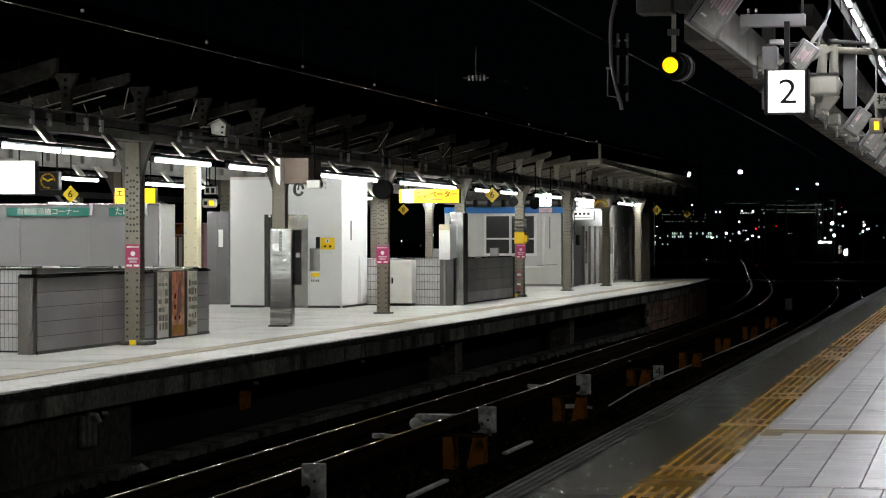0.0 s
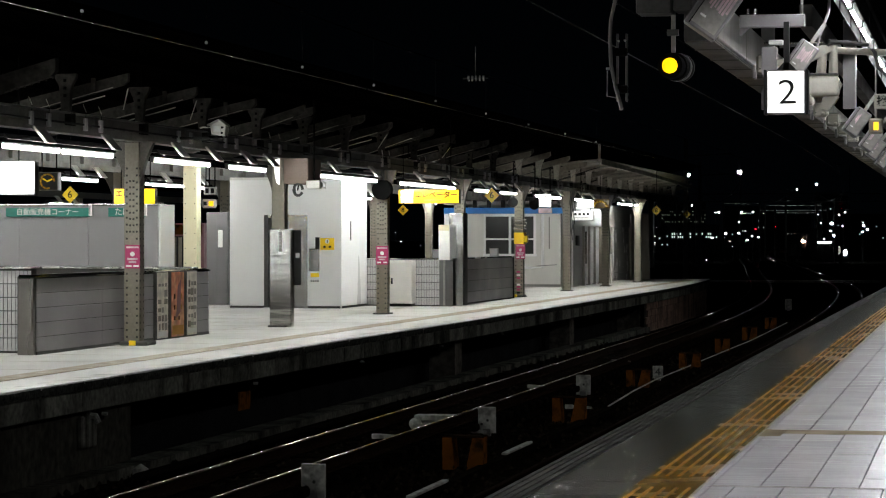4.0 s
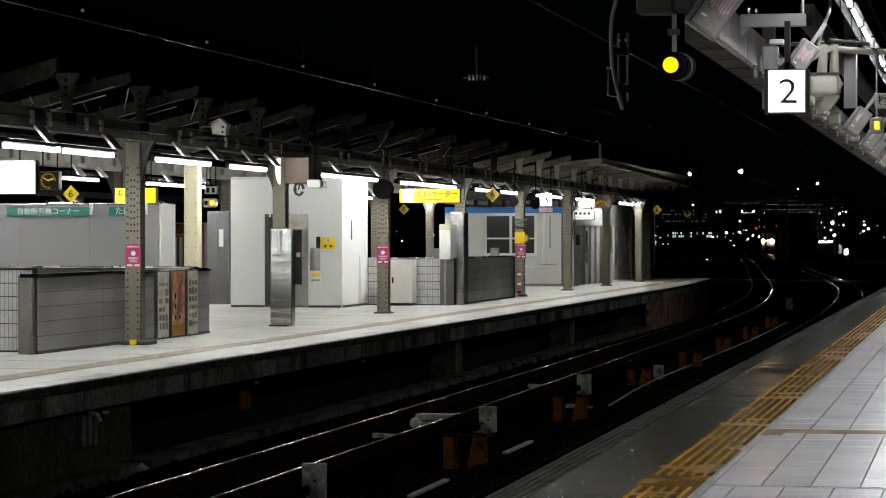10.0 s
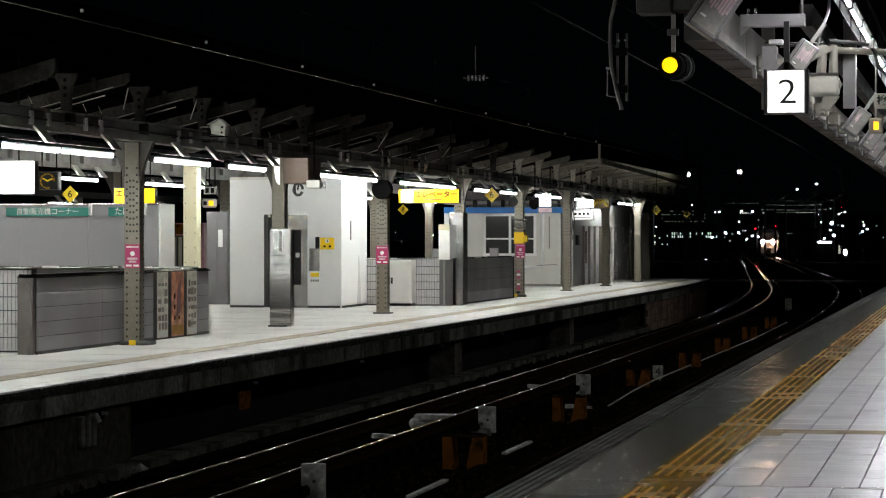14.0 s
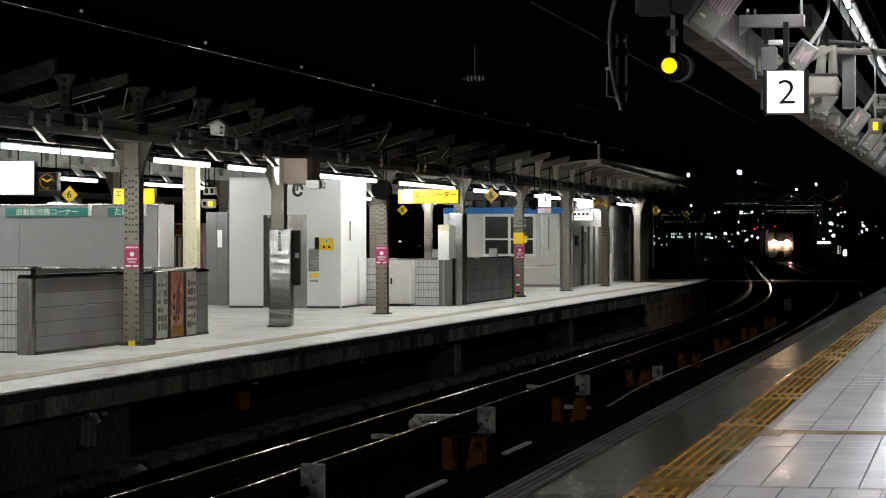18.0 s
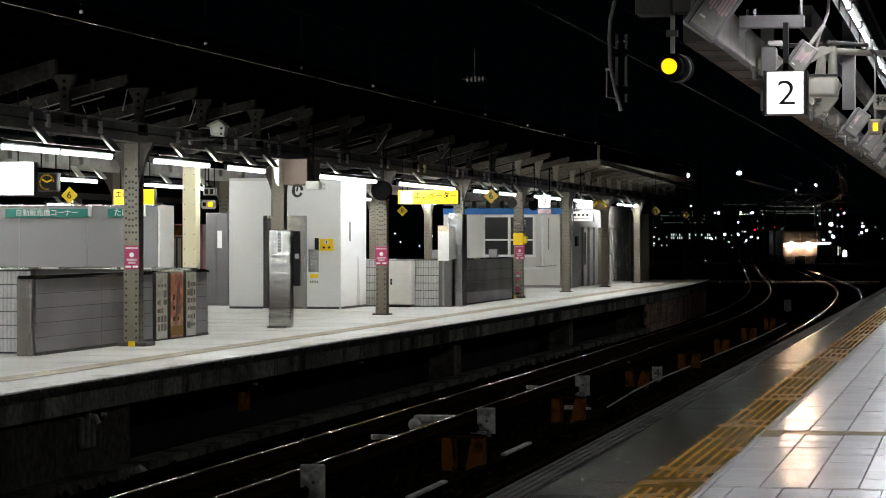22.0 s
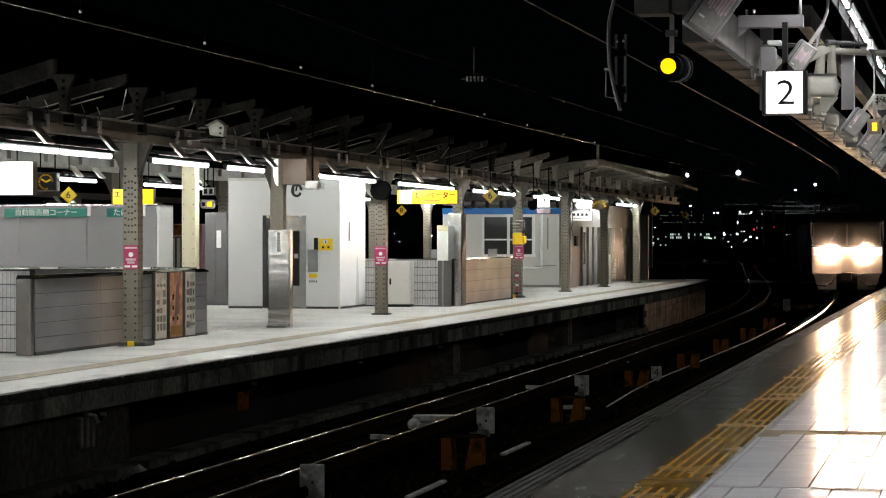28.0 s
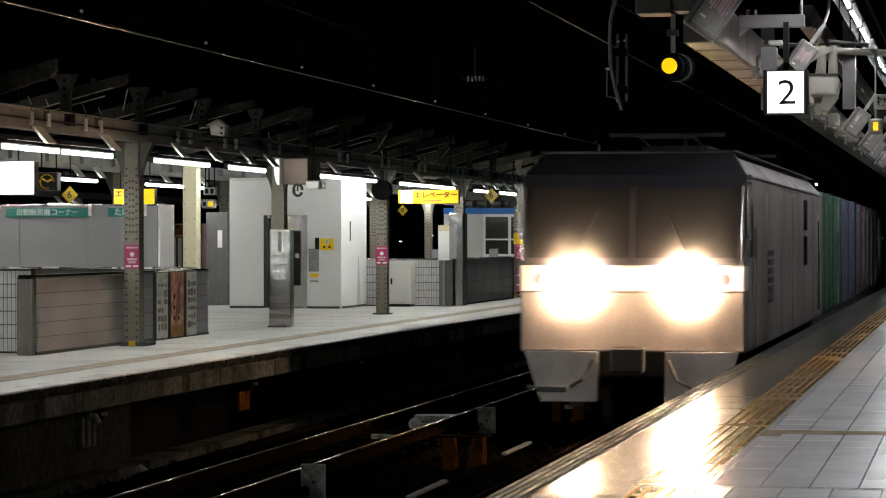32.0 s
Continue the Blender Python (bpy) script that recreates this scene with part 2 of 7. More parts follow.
    night_wall=material("unlit facade", (0.03, 0.032, 0.036), 0.8, grain=2),
)


# ---- mesh helpers ----
def box(bm, x0, x1, y0, y1, z0, z1, bevel=0.0):
    v = [bm.verts.new((x, y, z)) for z in (z0, z1) for y in (y0, y1) for x in (x0, x1)]
    faces = [bm.faces.new([v[i] for i in f]) for f in ((0, 2, 3, 1), (4, 5, 7, 6), (0, 1, 5, 4), (2, 6, 7, 3), (0, 4, 6, 2), (1, 3, 7, 5))]
    if bevel:
        edges = list({e for f in faces for e in f.edges})
        bmesh.ops.bevel(bm, geom=edges, offset=bevel, segments=1, affect="EDGES", clamp_overlap=True)
    return bm


def cyl(bm, a, b, r0, r1=None, seg=12):
    a, b = Vector(a), Vector(b)
    r1 = r0 if r1 is None else r1
    q = (b - a).to_track_quat("Z", "Y")
    rings = []
    for p, r in ((a, r0), (b, r1)):
        rings.append([bm.verts.new(p + q @ Vector((r * math.cos(math.tau * i / seg), r * math.sin(math.tau * i / seg), 0))) for i in range(seg)])
    for i in range(seg):
        j = (i + 1) % seg
        bm.faces.new((rings[0][i], rings[0][j], rings[1][j], rings[1][i]))
    bm.faces.new(rings[0][::-1])
    bm.faces.new(rings[1])
    return bm


def pipe(bm, points, r, seg=8):
    """One bent tube through the points."""
    pts = [Vector(p) for p in points]
    rings = []
    for i, p in enumerate(pts):
        d = (pts[min(i + 1, len(pts) - 1)] - pts[max(i - 1, 0)]).normalized()
        u = d.cross(Vector((0.31, 0.17, 0.94))).normalized()
        v = d.cross(u)
        rings.append([bm.verts.new(p + r * (math.cos(math.tau * k / seg) * u + math.sin(math.tau * k / seg) * v)) for k in range(seg)])
    for a, b in zip(rings, rings[1:]):
        for k in range(seg):
            j = (k + 1) % seg
            bm.faces.new((a[k], a[j], b[j], b[k]))
    bm.faces.new(rings[0][::-1])
    bm.faces.new(rings[-1])
    return bm


def prism(bm, outline, axis, a, b):
    """An outline of 2D points drawn out along an axis from a to b."""
    def at(p, d):
        return {"x": (d, p[0], p[1]), "y": (p[0], d, p[1]), "z": (p[0], p[1], d)}[axis]
    lo, hi = [bm.verts.new(at(p, a)) for p in outline], [bm.verts.new(at(p, b)) for p in outline]
    bm.faces.new(lo), bm.faces.new(hi[::-1])
    for i in range(len(lo)):
        j = (i + 1) % len(lo)
        bm.faces.new((lo[i], hi[i], hi[j], lo[j]))
    bmesh.ops.recalc_face_normals(bm, faces=bm.faces)
    return bm


def ball(bm, p, r, sub=1):
    bmesh.ops.create_icosphere(bm, subdivisions=sub, radius=r, matrix=Matrix.Translation(p))
    return bm


def B():
    return bmesh.new()


def boxes(*specs, bevel=0.0):
    bm = B()
    for s in specs:
        box(bm, *s, bevel=bevel)
    return bm


def round_box(x0, x1, y0, y1, z0, z1, r):
    """A box with softly rounded edges."""
    bm = box(B(), x0, x1, y0, y1, z0, z1)
    bmesh.ops.bevel(bm, geom=list(bm.edges), offset=r, segments=4, affect="EDGES", profile=0.5, clamp_overlap=True)
    for f in bm.faces:
        f.smooth = True
    return bm


def mesh_of(bm, name, mat):
    me = bpy.data.meshes.new(name)
    bm.to_mesh(me)
    bm.free()
    me.materials.append(mat)
    return me


def part(name, bm, mat, parent, label=""):
    ob = new(name, mesh_of(bm, name, mat))
    ob.parent = parent
    if label:
        ob["label"] = label
    return ob


def solo(name, bm, mat, label, category, group="", kind="", at=None):
    ob = new(name, mesh_of(bm, name, mat))
    if at is not None:
        ob.matrix_basis = at
    return tagged(ob, label, category, group, kind)


def thing(name, label, category, at=None, group="", kind=""):
    ob = new(name)
    ob.empty_display_size = 0.2
    if at is not None:
        ob.matrix_basis = at
    return tagged(ob, label, category, group, kind)


def piece(name, mesh, parent, at):
    ob = new(name, mesh)
    ob.parent = parent
    ob.matrix_basis = at
    return ob


def lettering(name, words, size, mat, parent, at, label="", bold=0.0):
    """Words as flat raised letters; they stand in their own xy plane, centred."""
    curve = bpy.data.curves.new(name, "FONT")
    curve.body, curve.size, curve.align_x, curve.align_y, curve.extrude, curve.offset = words, size, "CENTER", "CENTER", 0.002, bold
    temp = bpy.data.objects.new(name, curve)
    scene.collection.objects.link(temp)
    me = bpy.data.meshes.new_from_object(temp.evaluated_get(bpy.context.evaluated_depsgraph_get()))
    bpy.data.objects.remove(temp)
    bpy.data.curves.remove(curve)
    me.materials.clear()
    me.materials.append(mat)
    ob = new(name, me)
    ob.parent, ob.matrix_basis = parent, at
    if label:
        ob["label"] = label
    return ob


FACE = Euler((radians(90), 0, 0)).to_matrix().to_4x4()     # turns letters upright, read from the south


# ---- the two tracks ----
# The way of track 2: straight along the platform, a long bend, then straight again in the distance.
WAY = ((-60, -4.44), (10, -4.44), (34, -4.46), (54, -4.5), (76, -4.55), (86, -4.68), (98, -4.92), (110, -5.26), (124.5, -5.87), (134.5, -6.35), (145.5, -7.12), (156, -8.0), (167.5, -9.15),
       (176, -10.0), (196, -12.0), (233, -15.45), (257, -17.7), (275, -19.35), (288, -20.75), (336, -25.3), (370, -28.7), (408, -32.4), (447, -35.8), (487, -37.8), (527, -38.2),
       (600, -38.9), (670, -38.3), (760, -37.6), (900, -37))


def way_x(y):
    """The track's x at y, smoothed along the bend."""
    ys, xs = [p[0] for p in WAY], [p[1] for p in WAY]
    return float(np.mean(np.interp(y + np.linspace(-14, 14, 15), ys, xs)))


# track 3, on the other side of the marker plates
WAY_3 = ((-60, -7.56), (32, -7.58), (54, -7.62), (60, -7.67), (72, -7.87), (84, -8.17), (92.3, -8.46), (105, -9.0), (118, -9.78), (123.5, -10.1), (136, -11.0),
         (150, -12.15), (166.6, -13.65), (186, -15.45), (195, -16.3), (247, -21.0), (274, -23.5))
RAIL, HALF_GAUGE = -1.10, 0.55


def slope_3(y):
    """Track 3 lies higher beside the platform and comes down to the level of track 2 in the bend."""
    return min(1.0, max(0.0, (y - 60) / 50))


def rail_3(y):
    return -0.93 - 0.17 * slope_3(y)


def gap(y):
    """How far track 3 lies beside track 2."""
    ys, xs = [p[0] for p in WAY_3], [p[1] for p in WAY_3]
    return way_x(y) - float(np.mean([np.interp(v, ys, xs) if v < 274 else way_x(v) - 4.2 for v in y + np.linspace(-10, 10, 9)]))


def on_track(y, z=0.0):
    """The pose of a vehicle whose nose points to the camera, on track 2."""
    turn = math.atan2(way_x(y + 4) - way_x(y - 4), 8.0)
    return Matrix.Translation((way_x(y), y, z)) @ Euler((0, 0, -turn)).to_matrix().to_4x4()


BED = -1.29
# things between the tracks are laid out 1.13 m under the platform, and set down on the bed by this
LOWER = Matrix.Translation((0, 0, EYE)) @ Matrix.Scale(1.06, 4) @ Matrix.Translation((0, 0, -EYE))


# ---- ground, ballast, rails ----
def sheet(name, me, mat, label, category):
    me.materials.append(mat)
    return tagged(new(name, me), label, category, kind="structure")


sheet("ground", (lambda m: (m.from_pydata([(-2500, -400, -1.5), (2500, -400, -1.5), (2500, 4000, -1.5), (-2500, 4000, -1.5)], [], [(0, 1, 2, 3)]), m)[1])(
    bpy.data.meshes.new("ground")), M["earth"], "dark railway yard ground at night", "ground")

NEAR_Y = [10 + 0.22 * i for i in range(330)]


def ballast_bed():
    """Uneven crushed stone between the two platforms and out along the bend."""
    verts, faces, cols = [], [], 34
    rows = NEAR_Y + [83 + 4 * i for i in range(190)]
    for y in rows:
        right = way_x(y) + 1.75
        left = way_x(y) - gap(y) - 1.85
        for i in range(cols):
            x = left + (right - left) * i / (cols - 1)
            bump = 0.05 * noise.noise((x * 5, y * 5, 0)) + 0.05 * noise.noise((x * 1.3, y * 1.3, 4))
            side = min(1.0, max(0.0, (way_x(y) - 0.79 * gap(y) - x) / 0.12))
            verts.append((x, y, BED + side * (rail_3(y) - RAIL) + (bump if y < 90 else 0)))
    for j in range(len(rows) - 1):
        for i in range(cols - 1):
            a = j * cols + i
            faces.append((a, a + 1, a + cols + 1, a + cols))
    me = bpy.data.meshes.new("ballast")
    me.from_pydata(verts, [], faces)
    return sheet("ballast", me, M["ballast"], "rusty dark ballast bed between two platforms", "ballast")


ballast_bed()


def stones():
    """Loose stones near the camera, joined as one."""
    verts, faces = [], []
    rnd = random.Random(4)
    for _ in range(5200):
        y = 20 + 45 * rnd.random() ** 1.6
        x = -9.3 + 6.2 * rnd.random()
        if min(abs(x + 8.07), abs(x + 7.1)) < 0.09:
            continue
        r = 0.02 + 0.03 * rnd.random()
        n = len(verts)
        z = BED + 0.01 + 0.04 * rnd.random() + (0.16 if x < -7.1 else 0.0)
        for dx, dy, dz in ((1, 0, 0), (-0.5, 0.9, 0), (-0.6, -0.8, 0), (0.1, 0.1, 0.9), (0.1, 0, -0.8)):
            k = 0.7 + 0.6 * rnd.random()
            verts.append((x + r * dx * k, y + r * dy * k, z + r * dz * k))
        faces += [(n, n + 1, n + 3), (n + 1, n + 2, n + 3), (n + 2, n, n + 3), (n + 1, n, n + 4), (n + 2, n + 1, n + 4), (n, n + 2, n + 4)]
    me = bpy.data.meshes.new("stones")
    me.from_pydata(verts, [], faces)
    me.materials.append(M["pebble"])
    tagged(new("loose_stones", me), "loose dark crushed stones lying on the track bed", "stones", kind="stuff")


stones()


def rail_line(offset, name, y0=-20, grimy=-99, top=lambda y: RAIL):
    """One rail along the bend: foot, web and a worn bright head; short of grimy, black colour stands for the missing
    reflection.
    """
    profile = ((-0.06, -0.15), (0.06, -0.15), (0.06, -0.135), (0.01, -0.12), (0.01, -0.04), (0.033, -0.03), (0.033, -0.012), (0.024, -0.0045), (0.013, -0.0014), (0, 0), (-0.013, -0.0014), (-0.024, -0.0045),
               (-0.033, -0.012), (-0.033, -0.03), (-0.01, -0.04), (-0.01, -0.12), (-0.06, -0.135))
    ys = [y0 + 3 * i for i in range(int((110 - y0) / 3))] + [110 + 6 * i for i in range(98)]
    k = len(profile)
    verts = [(way_x(y) + offset(y) + px, y, top(y) + pz) for y in ys for px, pz in profile]
    faces, marks = [], []
    for j in range(len(ys) - 1):
        for i in range(k):
            i2 = (i + 1) % k
            faces.append((j * k + i, j * k + i2, (j + 1) * k + i2, (j + 1) * k + i))
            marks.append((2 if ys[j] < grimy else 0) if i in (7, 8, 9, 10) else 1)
    me = bpy.data.meshes.new(name)
    me.from_pydata(verts, [], faces)
    me.materials.append(M["rail"])
    me.materials.append(M["rust"])
    me.materials.append(M["rail_unlit"])
    me.polygons.foreach_set("material_index", marks)
    me.polygons.foreach_set("use_smooth", [m != 1 for m in marks])
    return tagged(new(name, me), "worn steel rail with a polished running head", "rail", "rails of the tracks", "structure")


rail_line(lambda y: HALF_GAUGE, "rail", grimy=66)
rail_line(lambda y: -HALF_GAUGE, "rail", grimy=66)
rail_line(lambda y: -gap(y) + 0.485 + 0.065 * slope_3(y), "rail", top=rail_3)
rail_line(lambda y: -gap(y) - 0.485 - 0.065 * slope_3(y), "rail", top=rail_3)


def sleepers():
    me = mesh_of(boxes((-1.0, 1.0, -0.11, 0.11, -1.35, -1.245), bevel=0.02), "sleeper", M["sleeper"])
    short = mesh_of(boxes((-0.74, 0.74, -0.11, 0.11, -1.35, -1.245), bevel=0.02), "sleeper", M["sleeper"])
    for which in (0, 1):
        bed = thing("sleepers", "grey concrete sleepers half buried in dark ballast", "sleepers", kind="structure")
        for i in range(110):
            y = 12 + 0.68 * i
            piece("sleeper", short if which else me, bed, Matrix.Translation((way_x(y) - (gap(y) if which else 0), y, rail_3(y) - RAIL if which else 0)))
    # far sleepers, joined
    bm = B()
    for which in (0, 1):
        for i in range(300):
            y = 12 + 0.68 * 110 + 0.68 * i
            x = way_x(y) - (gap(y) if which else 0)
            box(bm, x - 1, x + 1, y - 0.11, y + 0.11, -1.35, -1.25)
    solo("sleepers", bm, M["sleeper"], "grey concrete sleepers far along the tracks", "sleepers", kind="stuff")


# ---- near platform ----
NEAR_EDGE = -2.85
near = thing("platform_near", "near platform with pale tiles, ochre tactile band and dark granite edge", "platform", kind="structure")
part("bed", boxes((NEAR_EDGE + 0.05, 6.5, -14, 86, -1.5, -0.03)), M["grout"], near)
part("platform_face", boxes((NEAR_EDGE + 0.02, NEAR_EDGE + 0.05, -14, 86, -1.5, -0.1)), M["concrete"], near)


def near_floor():
    rnd = random.Random(7)
    # rows of tiles between the joints that cross the floor: start, count, length, shift to the side
    joined = B()
    for start, count, length, shift in ((13.0, 5, 0.586, -0.15), (16.03, 7, 0.6215, 0.0), (20.84, 108, 0.6, 0.0)):
        half = length / 2 - 0.0012
        tile = mesh_of(boxes((-0.1465, 0.1465, -half, half, -0.03, 0.0), bevel=0.0015), "tile", M["tile"])
        for j in range(count):
            y = start + length * (j + 0.5)
            for i in range(0, 7):
                x = -1.455 + 0.3 * i + shift
                if x < -1.55:
                    box(joined, -1.598, x + 0.1465, y - half, y + half, -0.03, 0)
                    continue
                tip = 0.0012 * (rnd.random() - 0.5)
                if y < 49 and x < -0.034 * y + 0.25:
                    piece("tile", tile, near, Matrix.Translation((x, y, tip)) @ Euler((0.012 * (rnd.random() - 0.5), 0.003 * (rnd.random() - 0.5), 0)).to_matrix().to_4x4())
                else:
                    box(joined, x - 0.1465, x + 0.1465, y - half, y + half, -0.03, 0)
    box(joined, -1.6, 6.5, -14, 13.0, -0.03, 0)
    box(joined, 0.5, 6.5, 13.0, 86, -0.03, 0)
    part("far_tiles", joined, M["tile"], near)["kind"] = "stuff"
    part("joint_strip", boxes((-1.48, 6.5, 20.386, 20.835, -0.03, -0.001)), M["floor_strip"], near, "worn ochre strip across the floor")
    part("tactile_stub", boxes((-1.645, -1.483, 20.1, 20.8, -0.03, 0.0015)), M["floor_strip"], near, "short worn ochre tactile piece")
    part("drain_cover", boxes((-1.62, 6.5, 15.945, 16.025, -0.03, -0.002)), M["near_panel"], near, "pale steel joint cover across the floor")
    part("cover_edge", boxes((-1.62, 6.5, 15.935, 15.944, -0.03, 0.002), (-1.62, 6.5, 16.026, 16.029, -0.03, 0.001)), M["stainless"], near)
    part("edge_line", boxes((-1.662, -1.648, -14, 86, -0.03, 0.002)), M["cream"], near, "cream line along the tactile band")
    part("edge_strip", boxes((-1.645, -1.606, -14, 86, -0.03, -0.0005)), M["tile"], near)
    # tactile blocks with five raised bars, 40 cm square
    block_mesh = mesh_of(boxes((-0.199, 0.199, -0.1998, 0.1998, -0.03, 0.001)), "tactile_block", M["tactile"])
    bar = B()
    for k in range(5):
        x = -0.152 + 0.076 * k
        prism(bar, ((x - 0.013, 0.001), (x - 0.007, 0.006), (x + 0.007, 0.006), (x + 0.013, 0.001)), "y", -0.1999, 0.1999)
    bar_mesh = mesh_of(bar, "bar", M["tactile_bar"])
    for j in range(130):
        y = 13.6 + 0.4 * j
        b = piece("tactile_block", block_mesh, near, Matrix.Translation((-1.868, y, 0)))
        if j not in (6, 7, 57, 58):
            piece("bars", bar_mesh, b, Matrix())
    part("tactile_band", boxes((-2.067, -1.669, -14, 13.39, -0.03, 0.001), (-2.067, -1.669, 65.4, 86, -0.03, 0.001)), M["tactile"], near)
    # granite edge slabs and the grooved nosing
    slab = mesh_of(boxes((-0.264, 0.264, -0.4485, 0.4485, -0.08, 0), bevel=0.002), "edge_slab", M["stone"])
    nose = B()
    box(nose, -0.125, 0.125, -0.4485, 0.4485, -0.16, -0.012, bevel=0.003)
    for k in range(4):
        box(nose, -0.115 + 0.055 * k, -0.083 + 0.055 * k, -0.4485, 0.4485, -0.02, -0.004)
    nosing = mesh_of(nose, "nosing", material("grooved granite nosing", (0.024, 0.0235, 0.021), 0.55, spec=0.15, grain=30, vary=0.4, stain=0.7, stain_scale=2.5, per_piece=0.2))
    for j in range(82):
        y = 13 + 0.9 * j
        piece("edge_slab", slab, near, Matrix.Translation((-2.333, y, 0.0008 * (rnd.random() - 0.5))) @ Euler((0.006 * (rnd.random() - 0.5), 0.003 * (rnd.random() - 0.5), 0)).to_matrix().to_4x4())
        piece("nosing", nosing, near, Matrix.Translation((NEAR_EDGE + 0.127, y, 0)))
    part("edge_band", boxes((NEAR_EDGE, -2.07, -14, 12.5, -0.1, 0)), M["stone"], near)


# ---- far platform, an island between tracks 3 and 6 ----
FAR_EDGE = -9.33
far = thing("platform_far", "far island platform with a pale floor and sooty concrete face", "platform", kind="structure")


def far_edge_x(y):
    return FAR_EDGE + min(0.12, max(0, (y - 30) * 0.006)) - (0.0 if y < 74 else 0.00118 * (y - 74) ** 2)


def lump_strip(rnd):
    """A strip 1.3 m long whose lower and outer edges are broken and uneven."""
    bm = B()
    rows = []
    for k in range(27):
        y = -0.65 + 0.05 * k
        out, low = 0.018 + 0.014 * rnd.random(), -0.078 - 0.022 * rnd.random()
        rows.append([bm.verts.new(p) for p in ((-0.03, y, -0.012), (out - 0.006, y, -0.004 - 0.012 * rnd.random()), (out, y, -0.045), (out - 0.01, y, low), (-0.03, y, low))])
    for a, b in zip(rows, rows[1:]):
        for i in range(4):
            bm.faces.new((a[i], b[i], b[i + 1], a[i + 1]))
    return bm


def far_platform():
    ys = [-10, 10, 20, 28.3, 40, 45, 50, 60, 70, 74, 78, 82, 86, 90, 94, 98]
    top, face, wall_m, hollow = B(), B(), B(), B()
    for a, b in zip(ys, ys[1:]):
        v = [top.verts.new(p) for p in ((far_edge_x(a) - 0.3, a, 0), (far_edge_x(b) - 0.3, b, 0), (-19.9, b, 0), (-19.9, a, 0))]
        top.faces.new(v[::-1])
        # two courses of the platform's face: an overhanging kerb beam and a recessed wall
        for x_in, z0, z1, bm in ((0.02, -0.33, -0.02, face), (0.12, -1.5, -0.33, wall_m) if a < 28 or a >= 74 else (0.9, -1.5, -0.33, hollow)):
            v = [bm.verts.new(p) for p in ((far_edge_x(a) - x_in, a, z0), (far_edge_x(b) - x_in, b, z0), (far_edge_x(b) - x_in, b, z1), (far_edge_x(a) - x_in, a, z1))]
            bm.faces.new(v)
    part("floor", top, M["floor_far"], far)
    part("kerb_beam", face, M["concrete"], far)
    part("retaining_wall", wall_m, M["dark_wall"], far)
    # matte black back stands for the deep shade inside the hollow
    part("hollow_back", hollow, M["matte"], far, "back of the hollow under the platform, coloured black for its shade")
    for y in (28.3, 74):
        part("hollow_side", boxes((FAR_EDGE - 0.9, FAR_EDGE - 0.13, y - (0.1 if y < 50 else -0.02), y + (0.0 if y < 50 else 0.12), -1.5, -0.33)), M["concrete"], far)
    for y in (47.4, 61.2):
        part("pier", boxes((FAR_EDGE - 0.6, FAR_EDGE - 0.12, y - 0.32, y + 0.32, -1.5, -0.331)), M["concrete"], far, "sooty concrete pier")
    rnd = random.Random(9)
    for k in range(5):
        block = mesh_of(boxes((-0.06, 0.0, -0.395, 0.395, -0.098, 0.098), bevel=0.012), "stone_block", M["end_stone"])
        for j in range(30):
            y = 74.6 + 0.8 * j + (0.4 if k % 2 else 0)
            if y < 97.6:
                turn = math.atan2(far_edge_x(y + 0.3) - far_edge_x(y - 0.3), 0.6)
                piece("stone_block", block, far, Matrix.Translation((far_edge_x(y) - 0.085 + 0.012 * rnd.random(), y, -0.44 - 0.2 * k)) @ Euler((0, 0, -turn)).to_matrix().to_4x4())
    part("ledge", boxes((FAR_EDGE - 0.2, FAR_EDGE + 0.16, -10, 27, -1.5, -1.0)), M["dark_wall"], far)
    part("ledge", boxes((FAR_EDGE - 0.2, FAR_EDGE + 0.16, 27.004, 74, -1.5, -1.0)), M["kerb_block"], far, "grey weathered low kerb")
    part("end_wall", boxes((-19.9, -10.6, 97.9, 98.1, -1.5, -0.02)), M["concrete"], far)
    part("back_wall", boxes((-19.95, -19.85, -10, 98, -1.5, -0.02)), M["concrete"], far)
    coping = mesh_of(boxes((-0.32, 0.0, -0.645, 0.645, -0.03, 0.006), bevel=0.006), "coping_stone", M["coping"])
    panel = mesh_of(boxes((-0.03, 0.0, -0.635, 0.635, -0.325, -0.11), bevel=0.008), "face_panel", M["kerb_block"])
    rnd = random.Random(3)
    for j in range(60):
        y = 20.5 + 1.3 * j
        piece("coping_stone", coping, far, Matrix.Translation((far_edge_x(y) + 0.012 * rnd.random(), y, 0.004 * rnd.random())))
    for j in range(60):
        y = 20.6 + 1.28 * j
        piece("face_panel", panel, far, Matrix.Translation((far_edge_x(y) - 0.012 + 0.008 * rnd.random(), y, 0)))
    # ragged dark lip under the coping
    lips = [mesh_of(lump_strip(rnd), "kerb_lip", M["lip"]) for k in range(4)]
    for j in range(60):
        y = 20.5 + 1.3 * j
        piece("kerb_lip", lips[j % 4], far, Matrix.Translation((far_edge_x(y), y, 0)))
    part("warning_line", boxes((-10.50, -10.16, -10, 96, -0.02, 0.006)), M["far_line"], far, "worn ochre line along the edge")
    # joints of the floor slabs
    joints = B()
    for k in range(6):
        box(joints, -12.3 - 1.2 * k, -12.29 - 1.2 * k, 20, 97, -0.01, 0.001)
    for j in range(40):
        box(joints, -19.8, -10.5, 21 + 1.9 * j, 21.012 + 1.9 * j, -0.01, 0.001)
    part("floor_joints", joints, M["far_line"], far)


far_platform()


# ---- canopy of the far platform ----
BEAM_X, BACK_X = -11.75, -17.5
